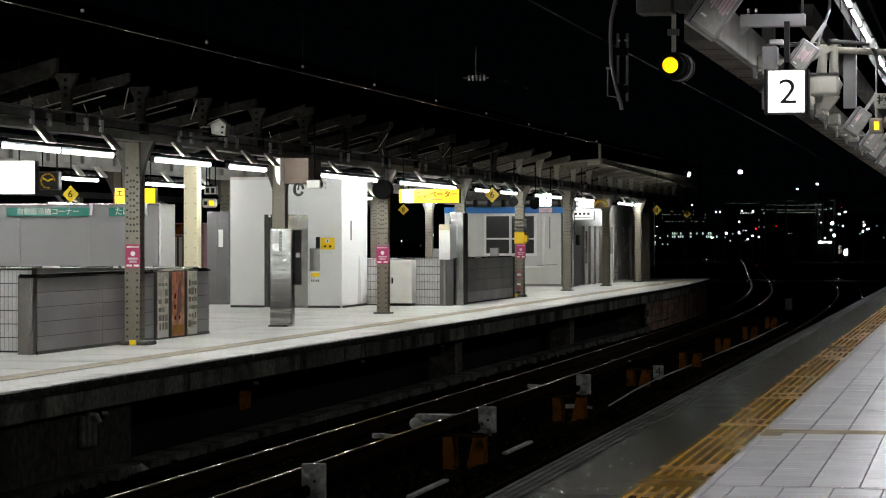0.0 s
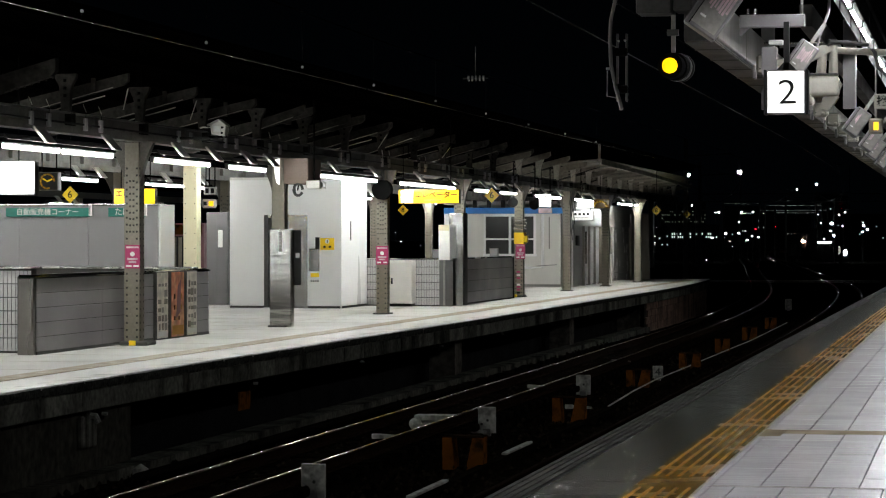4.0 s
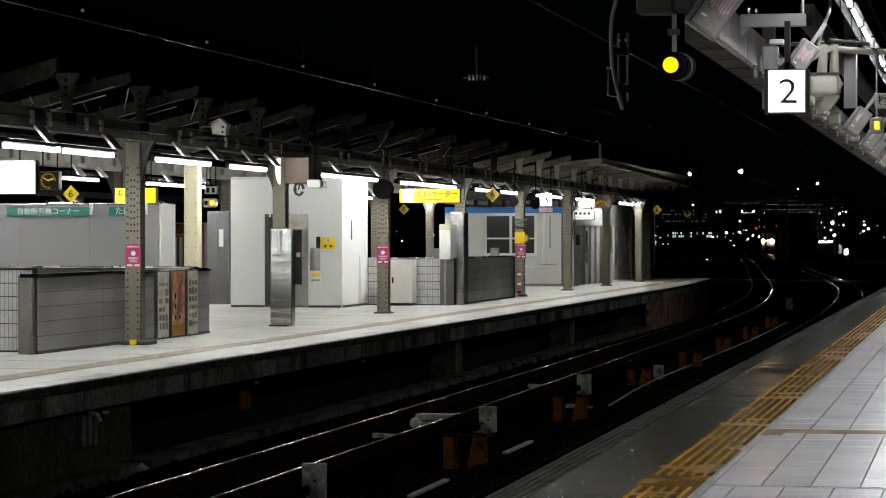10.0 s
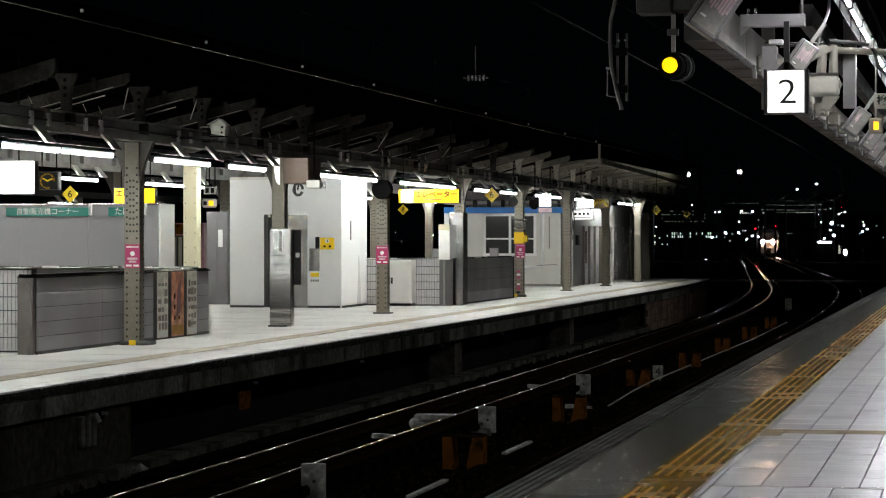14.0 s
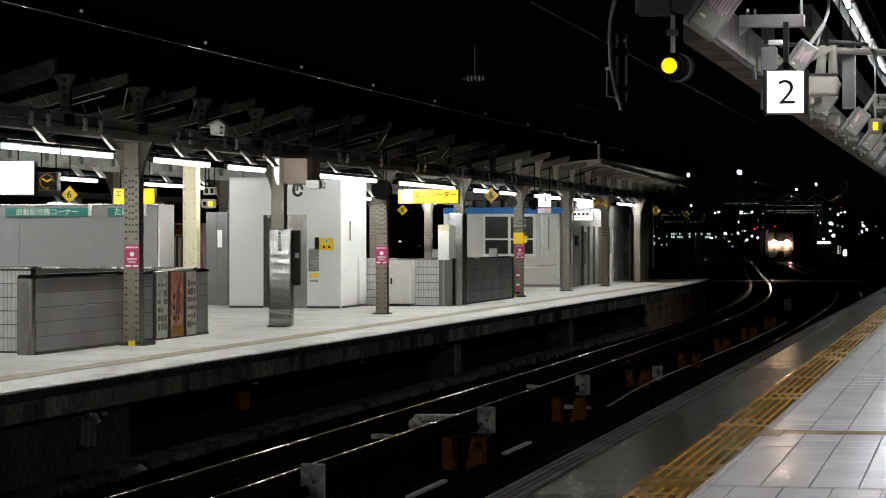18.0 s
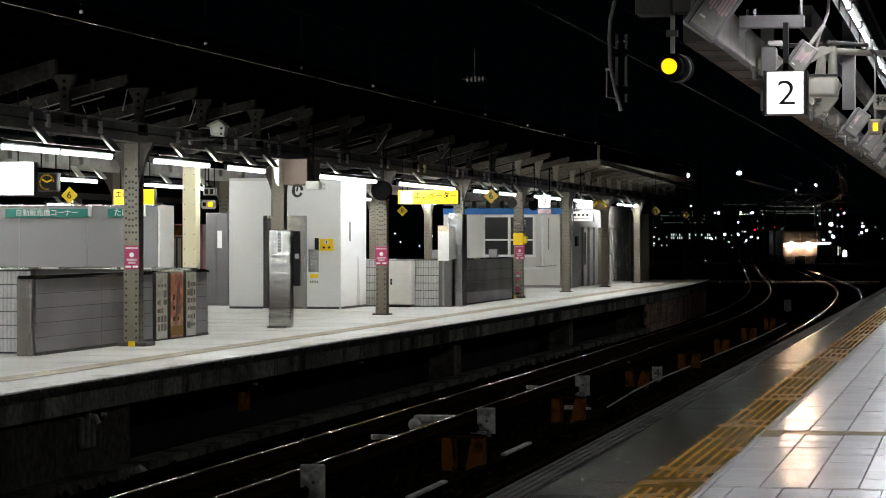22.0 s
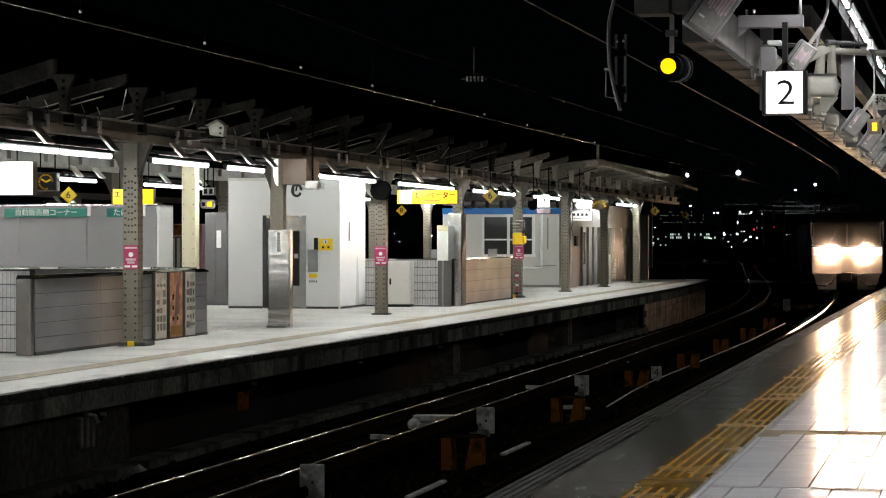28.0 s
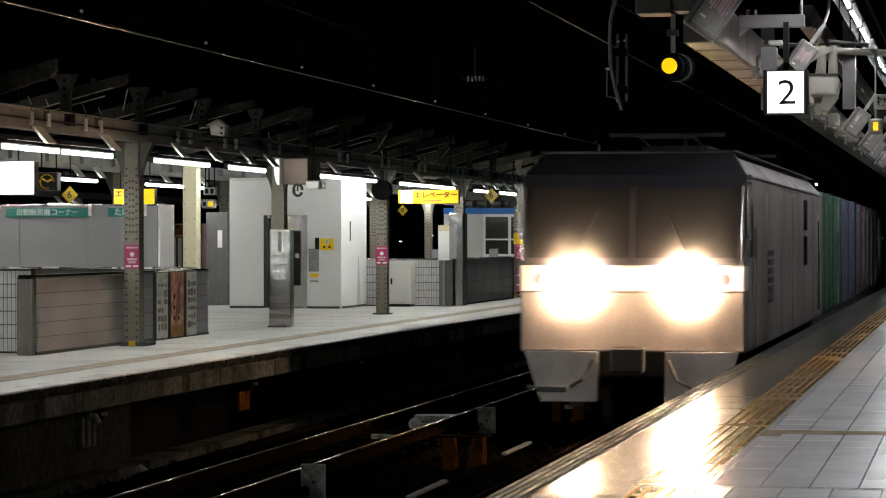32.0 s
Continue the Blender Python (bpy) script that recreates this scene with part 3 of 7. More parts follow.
COLUMN_Y = [27.7 + 7.8 * i for i in range(9)]        # the second one stands by the stairwell


def column_x(y):
    return -11.80 + 0.004 * (y - 35)


def roof_z(x):
    """Underside of the far canopy's roof over x."""
    return 3.45 + abs(x + 14.7) * 0.161


def rivet_rows(bm, z0, z1, step=0.1):
    for s in (-0.075, 0.075):
        z = z0
        while z < z1:
            box(bm, s - 0.014, s + 0.014, -0.114, -0.1, z - 0.014, z + 0.014)
            box(bm, 0.1, 0.114, s - 0.014, s + 0.014, z - 0.014, z + 0.014)
            z += step


def canopy_column(at, riveted=True):
    col = thing("canopy_column", "beige riveted steel canopy column with a flared head" if riveted else "smooth beige steel canopy column with a flared head", "column", at, "columns of the far canopy")
    part("shaft", boxes((-0.105, 0.105, -0.105, 0.105, 0, 2.89), bevel=0.008), M["beige"], col)
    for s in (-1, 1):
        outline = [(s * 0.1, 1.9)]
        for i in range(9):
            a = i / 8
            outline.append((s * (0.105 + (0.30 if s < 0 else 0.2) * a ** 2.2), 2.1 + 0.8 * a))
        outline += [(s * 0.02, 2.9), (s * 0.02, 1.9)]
        # dark tone stands for the lamp hood's shadow on the head
        part("flared_head", prism(B(), outline, "y", -0.06, 0.06), M["head_shaded"], col, "flared head coloured dark for the lamp hood's shadow")
    if riveted:
        rivets = B()
        rivet_rows(rivets, 0.12, 2.6)
        for z in [1.62 + 0.09 * i for i in range(9)]:
            for s in (-0.025, 0.025):
                box(rivets, s - 0.014, s + 0.014, -0.114, -0.1, z - 0.014, z + 0.014)
        part("rivets", rivets, M["rivet"], col)["kind"] = "stuff"
    part("corner_strip", boxes((-0.112, -0.09, -0.112, 0.112, 0, 2.4)), M["beige"], col)
    part("corner_strip", boxes((0.09, 0.112, -0.112, 0.112, 0, 2.4)), M["beige"], col)
    part("base_plate", boxes((-0.17, 0.17, -0.17, 0.17, 0, 0.03), bevel=0.006), M["dark_steel"], col)
    return col


def canopy():
    first = canopy_column(pose(column_x(COLUMN_Y[0]), COLUMN_Y[0], 0))
    canopy_column(pose(column_x(43.3), 43.3, 0), False)
    for y in COLUMN_Y[1:2] + COLUMN_Y[3:]:
        copy_thing(first, pose(column_x(y), y, 0))
    for y in COLUMN_Y[2:]:
        copy_thing(first, pose(BACK_X, y + 0.6, 0))
    roof = thing("canopy_far", "old steel platform canopy, dusty rafters under a dark roof", "canopy", kind="structure")
    for x in (BEAM_X, BACK_X):
        g = B()
        box(g, x - 0.012, x + 0.012, 8, 104, 2.92, 3.16)
        box(g, x - 0.1, x + 0.1, 8, 104, 3.16, 3.18)
        box(g, x - 0.1, x + 0.1, 8, 104, 2.9, 2.92)
        box(g, x + 0.1, x + 0.112, 8, 104, 2.90, 3.0)
        girder = part("girder", g, M["girder_paint"], roof)
        st = mesh_of(boxes((-0.09, 0.09, -0.02, 0.02, 2.92, 3.16)), "stiffener", M["girder_paint"])
        for k in range(40):
            piece("stiffener", st, girder, Matrix.Translation((x, 20 + 1.95 * k, 0)))
    # king posts on the girder and rising rafters to both sides
    post = B()
    prism(post, ((-0.06, 3.17), (0.06, 3.17), (0.068, 3.42), (0.09, 3.54), (0.14, 3.63), (0.15, 3.69), (-0.15, 3.69), (-0.14, 3.63), (-0.09, 3.54), (-0.068, 3.42)), "y", -0.05, 0.05)
    # far posts get a paler colour in place of lamp light on them
    post_lit = mesh_of(post.copy(), "king_post", M["king_lit"])
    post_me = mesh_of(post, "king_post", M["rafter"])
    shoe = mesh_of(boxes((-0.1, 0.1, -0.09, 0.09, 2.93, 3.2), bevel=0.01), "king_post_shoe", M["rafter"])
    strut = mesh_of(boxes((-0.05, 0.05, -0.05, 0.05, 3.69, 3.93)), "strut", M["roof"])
    bolts = mesh_of(boxes(*[(-0.02, 0.02, -0.056, -0.05, z - 0.02, z + 0.02) for z in (3.4, 3.5, 3.6)]), "rivets", M["matte"])
    noggin = mesh_of(boxes((-0.035, 0.035, 0.3, 1.65, 3.55, 3.63)), "noggin", M["rafter"])
    raft = B()
    # outer arm rises towards the track, inner arm falls to the valley gutter
    prism(raft, ((0.72, 3.545), (0.78, 3.60), (0.78, 3.70), (-0.55, 3.40), (-1.6, 3.12), (-1.6, 2.98), (-0.55, 3.22)), "y", 0.2, 0.3)
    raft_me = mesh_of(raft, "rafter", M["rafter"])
    # far rafters likewise: the lamps' light is put into a paler colour
    raft_lit = raft_me.copy()
    raft_lit.materials[0] = M["eave"]
    # pale strip: tube light on the rafter's underside, put into its colour
    flange_me = mesh_of(prism(B(), ((0.58, 3.508), (0.58, 3.516), (-0.55, 3.228), (-0.55, 3.22)), "y", 0.165, 0.199), "flange", M["bracket"])
    cleat_me = mesh_of(boxes((0.28, 0.34, 0.17, 0.2, 3.42, 3.64), (-0.05, 0.0, 0.17, 0.2, 3.35, 3.5)), "cleat", M["rafter"])
    # the deep riveted beam where the two parts of the canopy meet
    deep = prism(B(), ((0.84, 3.47), (0.9, 3.54), (0.9, 3.69), (-0.6, 3.27), (-0.6, 3.03)), "y", 0.2, 0.32)
    for k in range(17):
        a = k / 16
        for z in (3.30 + 0.385 * a, 3.07 + 0.40 * a):
            box(deep, -0.585 + 1.45 * a, -0.56 + 1.45 * a, 0.188, 0.2, z - 0.03, z - 0.008)
    deep_me = mesh_of(deep, "deep_beam", M["rafter"])
    tie = cyl(cyl(B(), (-0.6, 0.1, 3.12), (0.5, 0.1, 3.40), 0.009, seg=6), (0.35, 1.3, 3.28), (0.75, 0.3, 3.5), 0.008, seg=6)
    tie_me = mesh_of(tie, "tie_rod", M["bracket"])
    for j in range(28):
        y = 23.3 + 3.08 * j if j < 18 else 78.5 + 2.55 * (j - 18) + 0.3 * math.sin(5 * j)
        piece("king_post", post_me if j < 14 else post_lit, roof, Matrix.Translation((BEAM_X + (0.0 if j < 14 else 0.11), y, 0)))
        piece("rivets", bolts, piece("king_post_shoe", shoe, roof, Matrix.Translation((BEAM_X, y, 0))), Matrix())
        piece("strut", strut, roof, Matrix.Translation((BEAM_X, y, 0)))
        near_row = j < 6
        reach = 1.0 if near_row else 1.12 + 0.1 * math.sin(6 * j)
        tilt = radians((0.4 if near_row else 2.2) * math.sin(4 * j) - (0.0 if near_row else 3.0))
        if j == 2:
            piece("deep_beam", deep_me, roof, Matrix.Translation((BEAM_X, y, 0)))
        else:
            r = piece("rafter", raft_me if j < 13 else raft_lit, roof, Matrix.Translation((BEAM_X, y, 3.3 + 0.03 * (0 if near_row else math.sin(9 * j)))) @ Euler((0, tilt, 0)).to_matrix().to_4x4() @ Matrix.Diagonal((reach, 1, 1, 1)) @ Matrix.Translation((0, 0, -3.3)))
            piece("flange", flange_me, r, Matrix())
            if near_row:
                piece("cleat", cleat_me, r, Matrix())
        if 5 < j < 20:
            piece("rafter", raft_me, roof, Matrix.Translation((BEAM_X - 0.15 + 0.1 * math.sin(3 * j), y + 1.45, 0.1)))
            piece("noggin", noggin, roof, Matrix.Translation((BEAM_X + 0.35 + 0.25 * math.sin(7 * j), y, 0.07 * math.sin(7 * j))))
        if j in (3, 4, 8, 10, 13, 16):
            piece("tie_rod", tie_me, roof, Matrix.Translation((BEAM_X, y, 0)))
    purlin = B()
    for x, z in ((-10.4, 4.12), (-11.2, 3.99), (-12.0, 3.86), (-12.9, 3.71), (-13.8, 3.57)):
        box(purlin, x - 0.04, x + 0.04, 8, 97, z - 0.09, z + 0.02)
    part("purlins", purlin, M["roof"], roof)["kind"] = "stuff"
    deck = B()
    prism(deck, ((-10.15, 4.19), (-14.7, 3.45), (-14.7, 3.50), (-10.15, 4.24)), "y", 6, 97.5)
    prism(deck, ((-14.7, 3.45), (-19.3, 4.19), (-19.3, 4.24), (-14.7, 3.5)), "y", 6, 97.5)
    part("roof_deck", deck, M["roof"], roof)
    # lower porch roof at the far end
    eave = B()
    prism(eave, ((72, 3.60), (72, 3.75), (84, 3.62), (98, 3.43), (98, 3.34), (84, 3.5)), "x", -10.33, -10.27)
    box(eave, -10.36, -10.3, 71.9, 72.0, 3.7, 4.2)
    part("eave_board", eave, M["eave"], roof, "pale eave board at the platform's end")
    arm = B()
    prism(arm, ((-10.33, 3.70), (-10.33, 3.64), (-11.65, 3.52), (-11.65, 3.58)), "y", -0.03, 0.03)
    arm_me = mesh_of(arm, "bracket_arm", M["bracket"])
    for k in range(9):
        piece("bracket_arm", arm_me, roof, Matrix.Translation((0, 73 + 2.55 * k, 0.08 - 0.03 * k)))
    part("soffit", prism(B(), ((-10.33, 3.74), (-11.65, 3.60), (-11.65, 3.62), (-10.33, 3.76)), "y", 72, 98), M["eave"], roof)
    # sockets and short hangers on the girder
    hang = mesh_of(boxes((-0.012, 0.03, -0.05, 0.05, 2.95, 3.12), bevel=0.008), "insulator_block", M["white"])
    lead = mesh_of(pipe(B(), [(0.01, 0.0, 3.11), (0.012, 0.02, 3.2), (0.03, -0.16, 3.3)], 0.006, 6), "lead_wire", M["stainless"])
    for k, y in enumerate((25.4, 28.1, 30.88, 32.9, 37.02, 39.47, 42.1, 47.0, 50.5, 54.0, 58.2, 61.5, 65.3, 69.0, 72.7, 77.0)):
        for d in (0, 0.62):
            ins = piece("insulator_block", hang, roof, Matrix.Translation((BEAM_X + 0.13, y + d, 0)))
            if k % 3 != 1:
                piece("lead_wire", lead, ins, Matrix())
    cond = B()
    pipe(cond, [(BEAM_X + 0.13, 10, 3.03), (BEAM_X + 0.13, 96, 3.03)], 0.014)
    part("conduit", cond, M["rubber"], roof)


canopy()


def fluorescent(x, y0, y1, z, tube, group, hanger=True, hood=True, trough=False):
    """A batten with bare tubes, hung under a beam."""
    mid, half = (y0 + y1) / 2, (y1 - y0) / 2
    lamp = thing("fluorescent_lamp", "lit white fluorescent tube lamp on a dark steel batten", "lamp", pose(x, mid, z), group)
    part("batten", prism(B(), ((-0.05, 0.045), (0.05, 0.045), (0.05, 0.10), (-0.05, 0.10)), "y", -half, half), M["matte"], lamp)
    n = max(1, round((y1 - y0) / 2.4))
    for k in range(n):
        a, b = -half + k * 2 * half / n + 0.04, -half + (k + 1) * 2 * half / n - 0.04
        part("tube", cyl(B(), (0, a, 0), (0, b, 0), 0.018 if trough else 0.026, seg=8), M[tube], lamp)
        part("socket", boxes((-0.03, 0.03, a - 0.04, a, -0.035, 0.06)), M["dark_steel"], lamp)
        part("socket", boxes((-0.03, 0.03, b, b + 0.04, -0.035, 0.06)), M["dark_steel"], lamp)
    bx = min((b - x for b in (BEAM_X, BACK_X, -30.0)), key=abs)
    if hanger:
        for s in (-0.6, 0.6):
            part("hanger", prism(B(), ((bx + 0.09, 0.27), (bx + 0.13, 0.27), (bx + 0.32, 0.06), (bx + 0.28, 0.05)), "y", s * half - 0.16, s * half + 0.16), M["offwhite"], lamp)
    # side walls added to cut the near tubes' sideways light over the tracks
    if trough:
        part("trough", prism(B(), ((-0.11, -0.042), (-0.1, -0.042), (-0.1, 0.09), (0.1, 0.09), (0.1, -0.042), (0.11, -0.042), (0.11, 0.18), (-0.11, 0.18)), "y", -half, half),
             M["matte"], lamp)
    elif hood:
        part("hood", prism(B(), ((-0.13, 0.085), (-0.12, 0.08), (-0.06, 0.11), (0.06, 0.11), (0.12, 0.08), (0.13, 0.085), (0.07, 0.15), (-0.07, 0.15)), "y", -half, half), M["black"], lamp)
    return lamp


FAR_LAMPS = ((22.4, 27.0), (30.3, 34.6), (36.3, 39.2), (40.1, 42.4), (45.2, 50.6), (52.5, 58.4), (60.5, 62.9), (63.8, 66.2), (68.9, 73.4), (75.8, 79.6), (84.9, 88.6), (88.98, 89.92))
# the rows run on towards the south end of the platform
for a, b in ((6.5, 12.3), (14.4, 20.2)) + FAR_LAMPS:
    fluorescent(column_x(a), a, b, 2.67, "tube", "lamps of the far platform", hood=a < 76)
for a, b in ((8.0, 13.0), (15.5, 20.8), (23.0, 28.0), (29.5, 34.0), (36.4, 40.9), (48.1, 50.3), (53.3, 57.9), (63.0, 67.0), (70.5, 74.6), (80.0, 84.0)):
    fluorescent(BACK_X, a, b, 2.69, "tube", "lamps of the far platform")

# ---- canopy of the near platform ----
def near_canopy():
    roof = thing("canopy_near", "near platform canopy with a pale boxed edge beam", "canopy", kind="structure")
    part("edge_beam", boxes((-2.88, -2.56, 26.0, 86, 3.5, 3.95)), M["dark_steel"], roof)
    panel = mesh_of(boxes((-0.03, 0.0, -1.57, 1.57, 3.52, 3.93), bevel=0.01), "beam_panel", M["near_panel"])
    for k in range(17):
        piece("beam_panel", panel, roof, Matrix.Translation((-2.53, 27.6 + 3.2 * k, 0)))
    part("soffit", boxes((-2.87, -2.57, 26.0, 86, 3.485, 3.498)), M["soffit"], roof)
    rib = mesh_of(boxes((-2.875, -2.56, -0.015, 0.015, 3.474, 3.484)), "soffit_rib", M["soffit"])
    for k in range(34):
        piece("soffit_rib", rib, roof, Matrix.Translation((0, 27.0 + 1.6 * k, 0)))
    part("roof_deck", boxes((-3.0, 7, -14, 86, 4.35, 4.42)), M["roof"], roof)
    beam = mesh_of(boxes((-2.5, 6.5, -0.08, 0.08, 3.32, 3.52)), "cross_beam", M["dark_steel"])
    for k in range(4, 9):
        piece("cross_beam", beam, roof, Matrix.Translation((0, 25.6 + 6.5 * k, 0.0)))
    web = mesh_of(boxes((-0.11, 0.11, -0.12, 0.12, 2.3, 4.3)), "hanger_post", M["dark_steel"])
    for k in range(9):
        piece("hanger_post", web, roof, Matrix.Translation((-0.75, 32.3 + 6.5 * k, 0.0)))
    part("lamp_rail", boxes((-1.38, -1.24, -10, 86, 4.13, 4.3)), M["dark_steel"], roof)
    part("longitudinal_beam", boxes((-2.0, -1.85, 30, 86, 3.95, 4.2)), M["dark_steel"], roof)


near_canopy()
for k in range(33):
    y0 = 3.4 + 2.42 * k
    fluorescent(-1.31, y0, y0 + 2.2, 3.95, "tube_near", "lamps of the near platform", hanger=False, trough=True)
# ---- stairwell by the first column ----
def tile_grid(parent, x0, x1, y, z0, z1, w, h, mat, face=-1):
    """Ceramic tiles on a wall that faces the camera."""
    nx, nz = round((x1 - x0) / w), round((z1 - z0) / h)
    w, h = (x1 - x0) / nx, (z1 - z0) / nz
    me = mesh_of(boxes((-w / 2 + 0.004, w / 2 - 0.004, -0.008, 0.004, -h / 2 + 0.006, h / 2 - 0.006), bevel=0.002), "tile", mat)
    for i in range(nx):
        for k in range(nz):
            piece("tile", me, parent, Matrix.Translation((x0 + w * (i + 0.5), y, z0 + h * (k + 0.5))))


def panel_wall(parent, x, y0, y1, z0, z1, ny, nz, mat):
    """Courses of flat panels on a wall that faces the tracks."""
    w, h = (y1 - y0) / ny, (z1 - z0) / nz
    me = mesh_of(boxes((-0.01, 0.012, -w / 2 + 0.004, w / 2 - 0.004, -h / 2 + 0.0035, h / 2 - 0.0035), bevel=0.002), "panel", mat)
    for i in range(ny):
        for k in range(nz):
            piece("panel", me, parent, Matrix.Translation((x, y0 + w * (i + 0.5), z0 + h * (k + 0.5))))


def stairwell():
    s = thing("stairwell_wall", "low wall of slate grey panels and white tiles round a stairwell", "wall", kind="structure")
    part("core", boxes((-12.2, -12.03, 32.16, 39.9, 0, 1.0), (-15.6, -12.3, 32.7, 32.9, 0, 1.12), (-15.6, -12.2, 39.7, 39.9, 0, 1.04), (-15.7, -15.5, 32.7, 39.9, 0, 1.04)),
         M["grout"], s)
    panel_wall(s, -12.03, 32.16, 39.9, 0.04, 1.0, 3, 5, M["slate"])
    tile_grid(s, -13.4, -12.29, 32.69, 0.02, 1.1, 0.055, 0.187, M["white_tile"])
    part("end_post", boxes((-12.255, -12.035, 32.07, 32.158, 0, 1.03), bevel=0.008), M["stainless_dull"], s, "brushed steel end post")
    part("coping", prism(B(), ((-12.23, 1.0), (-12.0, 1.0), (-12.0, 1.02), (-12.08, 1.05), (-12.23, 1.05)), "y", 32.06, 39.92), M["polished"], s)
    part("end_coping", boxes((-15.7, -12.28, 32.62, 32.95, 1.12, 1.15), bevel=0.006), M["stainless"], s)
    part("back_coping", boxes((-15.7, -12.2, 39.66, 39.94, 1.04, 1.07), bevel=0.006), M["stainless"], s)
    part("skirting", boxes((-12.03, -12.01, 32.16, 39.9, 0, 0.04)), M["dark_steel"], s)
    rail = B()
    pipe(rail, [(-12.35, 33, 1.0), (-12.35, 39.5, 1.0)], 0.02)
    part("handrail", rail, M["stainless"], s)
    for y0, y1, mat, words in ((37.05, 37.64, "poster", "pale advertising poster with dark print"), (37.76, 38.44, "orange", "orange advertising poster"),
                               (38.55, 39.12, "poster", "pale advertising poster with dark print")):
        b = thing("poster_board", "framed " + words + " on a low stairwell wall", "poster", pose(-11.99, (y0 + y1) / 2, 0.5), "posters on the stairwell wall")
        h = (y1 - y0) / 2
        part("frame", boxes((-0.03, 0.02, -h, h, -0.49, 0.53), bevel=0.006), M["dark_steel"], b)
        part("print", boxes((0.021, 0.025, -h + 0.03, h - 0.03, -0.47, 0.51)), M[mat], b)
        if mat == "poster":
            rnd = random.Random(int(10 * y0))
            for k in range(6):
                for j in (-1, 0, 1):
                    yc, zc, w, t = j * h * 0.52, -0.30 + 0.125 * k, 0.03 + 0.05 * rnd.random(), 0.02 + 0.035 * rnd.random()
                    if rnd.random() < 0.82:
                        part("faded_print", boxes((0.026, 0.028, yc - w, yc + w, zc - t, zc + t)), M["ink" if rnd.random() < 0.65 else "grey_steel"], b)
            part("base_band", boxes((0.026, 0.028, -h + 0.06, h - 0.06, -0.44, -0.37)), M["paper"], b)
        else:
            part("yellow_band", boxes((0.026, 0.028, -h + 0.06, h - 0.06, -0.44, -0.3)), M["tactile_bar"], b)
            for k in range(9):
                part("print_blot", boxes((0.026, 0.0275, -0.2 + 0.11 * (k % 4), -0.13 + 0.11 * (k % 4), -0.22 + 0.16 * (k // 3), -0.16 + 0.17 * (k // 3))), M["tactile_bar" if k % 2 else "orange_box"], b)
            part("red_shape", prism(B(), ((-0.1, -0.2), (0.12, -0.1), (0.14, 0.4), (-0.02, 0.3)), "x", 0.0285, 0.030), M["container_red"], b)


stairwell()


# ---- vending corner behind the stairwell ----
def vending_corner():
    v = thing("vending_partition", "grey panelled partition of a vending corner", "partition", kind="structure")
    part("core", boxes((-19.5, -13.53, 42.02, 42.78, 0, 2.09)), M["grout"], v)
    me = mesh_of(boxes((-0.612, 0.612, -0.015, 0.02, 0.03, 2.08), bevel=0.004), "panel", M["grey_panel"])
    for k in range(5):
        piece("panel", me, v, Matrix.Translation((-14.15 - 1.23 * k, 42.0, 0)))
    part("end_panel", boxes((-13.53, -13.5, 42.0, 42.8, 0, 2.1)), M["white"], v, "white end panel")
    part("top_rail", boxes((-19.5, -13.5, 41.98, 42.8, 2.09, 2.11)), M["stainless"], v)
    for x0, x1, words, size in ((-16.22, -14.72, "自動販売機コーナー", 0.125), (-14.39, -13.75, "たばこ", 0.14)):
        s = thing("hanging_sign", "green sign with white lettering over a vending corner", "sign", pose((x0 + x1) / 2, 41.94, 1.968), "green signs")
        w = (x1 - x0) / 2
        part("board", boxes((-w, w, -0.03, 0.03, -0.075, 0.075), bevel=0.005), M["green"], s)
        lettering("lettering", words, size, M["paper"], s, Matrix.Translation((0, -0.033, 0)) @ FACE, "white lettering", 0.0)
        part("clip", boxes((w - 0.02, w + 0.03, -0.03, 0.03, -0.06, 0.14)), M["white"], s)
    p = thing("square_post", "cream painted square steel post", "post", pose(-12.97, 42.1, 0))
    part("shaft", boxes((-0.12, 0.12, -0.12, 0.12, 0, 2.75), bevel=0.01), M["cream_post"], p)
    for k in range(9):
        part("bolt", boxes((-0.09, -0.075, -0.126, -0.119, 0.6 + 0.25 * k, 0.615 + 0.25 * k), (0.075, 0.09, -0.126, -0.119, 0.6 + 0.25 * k, 0.615 + 0.25 * k)), M["dark_steel"], p)
    b = thing("steel_cabinet", "tall grey steel cabinet beside a lift shaft", "cabinet", pose(-17.07, 57.5, 0))
    part("body", boxes((-0.3, 0.22, 0, 0.5, 0, 2.13), bevel=0.01), M["cabinet_grey"], b)
    part("door", boxes((-0.28, -0.05, -0.015, 0, 0.05, 2.1)), M["cabinet_grey"], b)
    part("door", boxes((-0.03, 0.2, -0.015, 0, 0.05, 2.1)), M["cabinet_grey"], b)
    part("notice", boxes((-0.02, 0.09, -0.022, -0.016, 1.32, 1.72)), M["paper"], b, "white paper notice")
    t = thing("vending_machine", "red vending machine in a dark corner", "vending machine", pose(-18.7, 60, 0))
    part("cabinet", boxes((-0.5, 0.5, 0, 0.7, 0, 1.89), bevel=0.03), M["container_red"], t)
    part("front_panel", boxes((-0.46, 0.46, -0.03, 0, 1.62, 1.86)), M["orange_box"], t, "red lit head panel")
    for k in range(6):
        part("grille", boxes((-0.4 + 0.14 * k, -0.32 + 0.14 * k, -0.03, 0, 0.3, 1.55)), M["beige"], t)
    part("display", boxes((-0.42, 0.42, -0.012, 0, 0.25, 1.58)), M["glass"], t)


vending_corner()


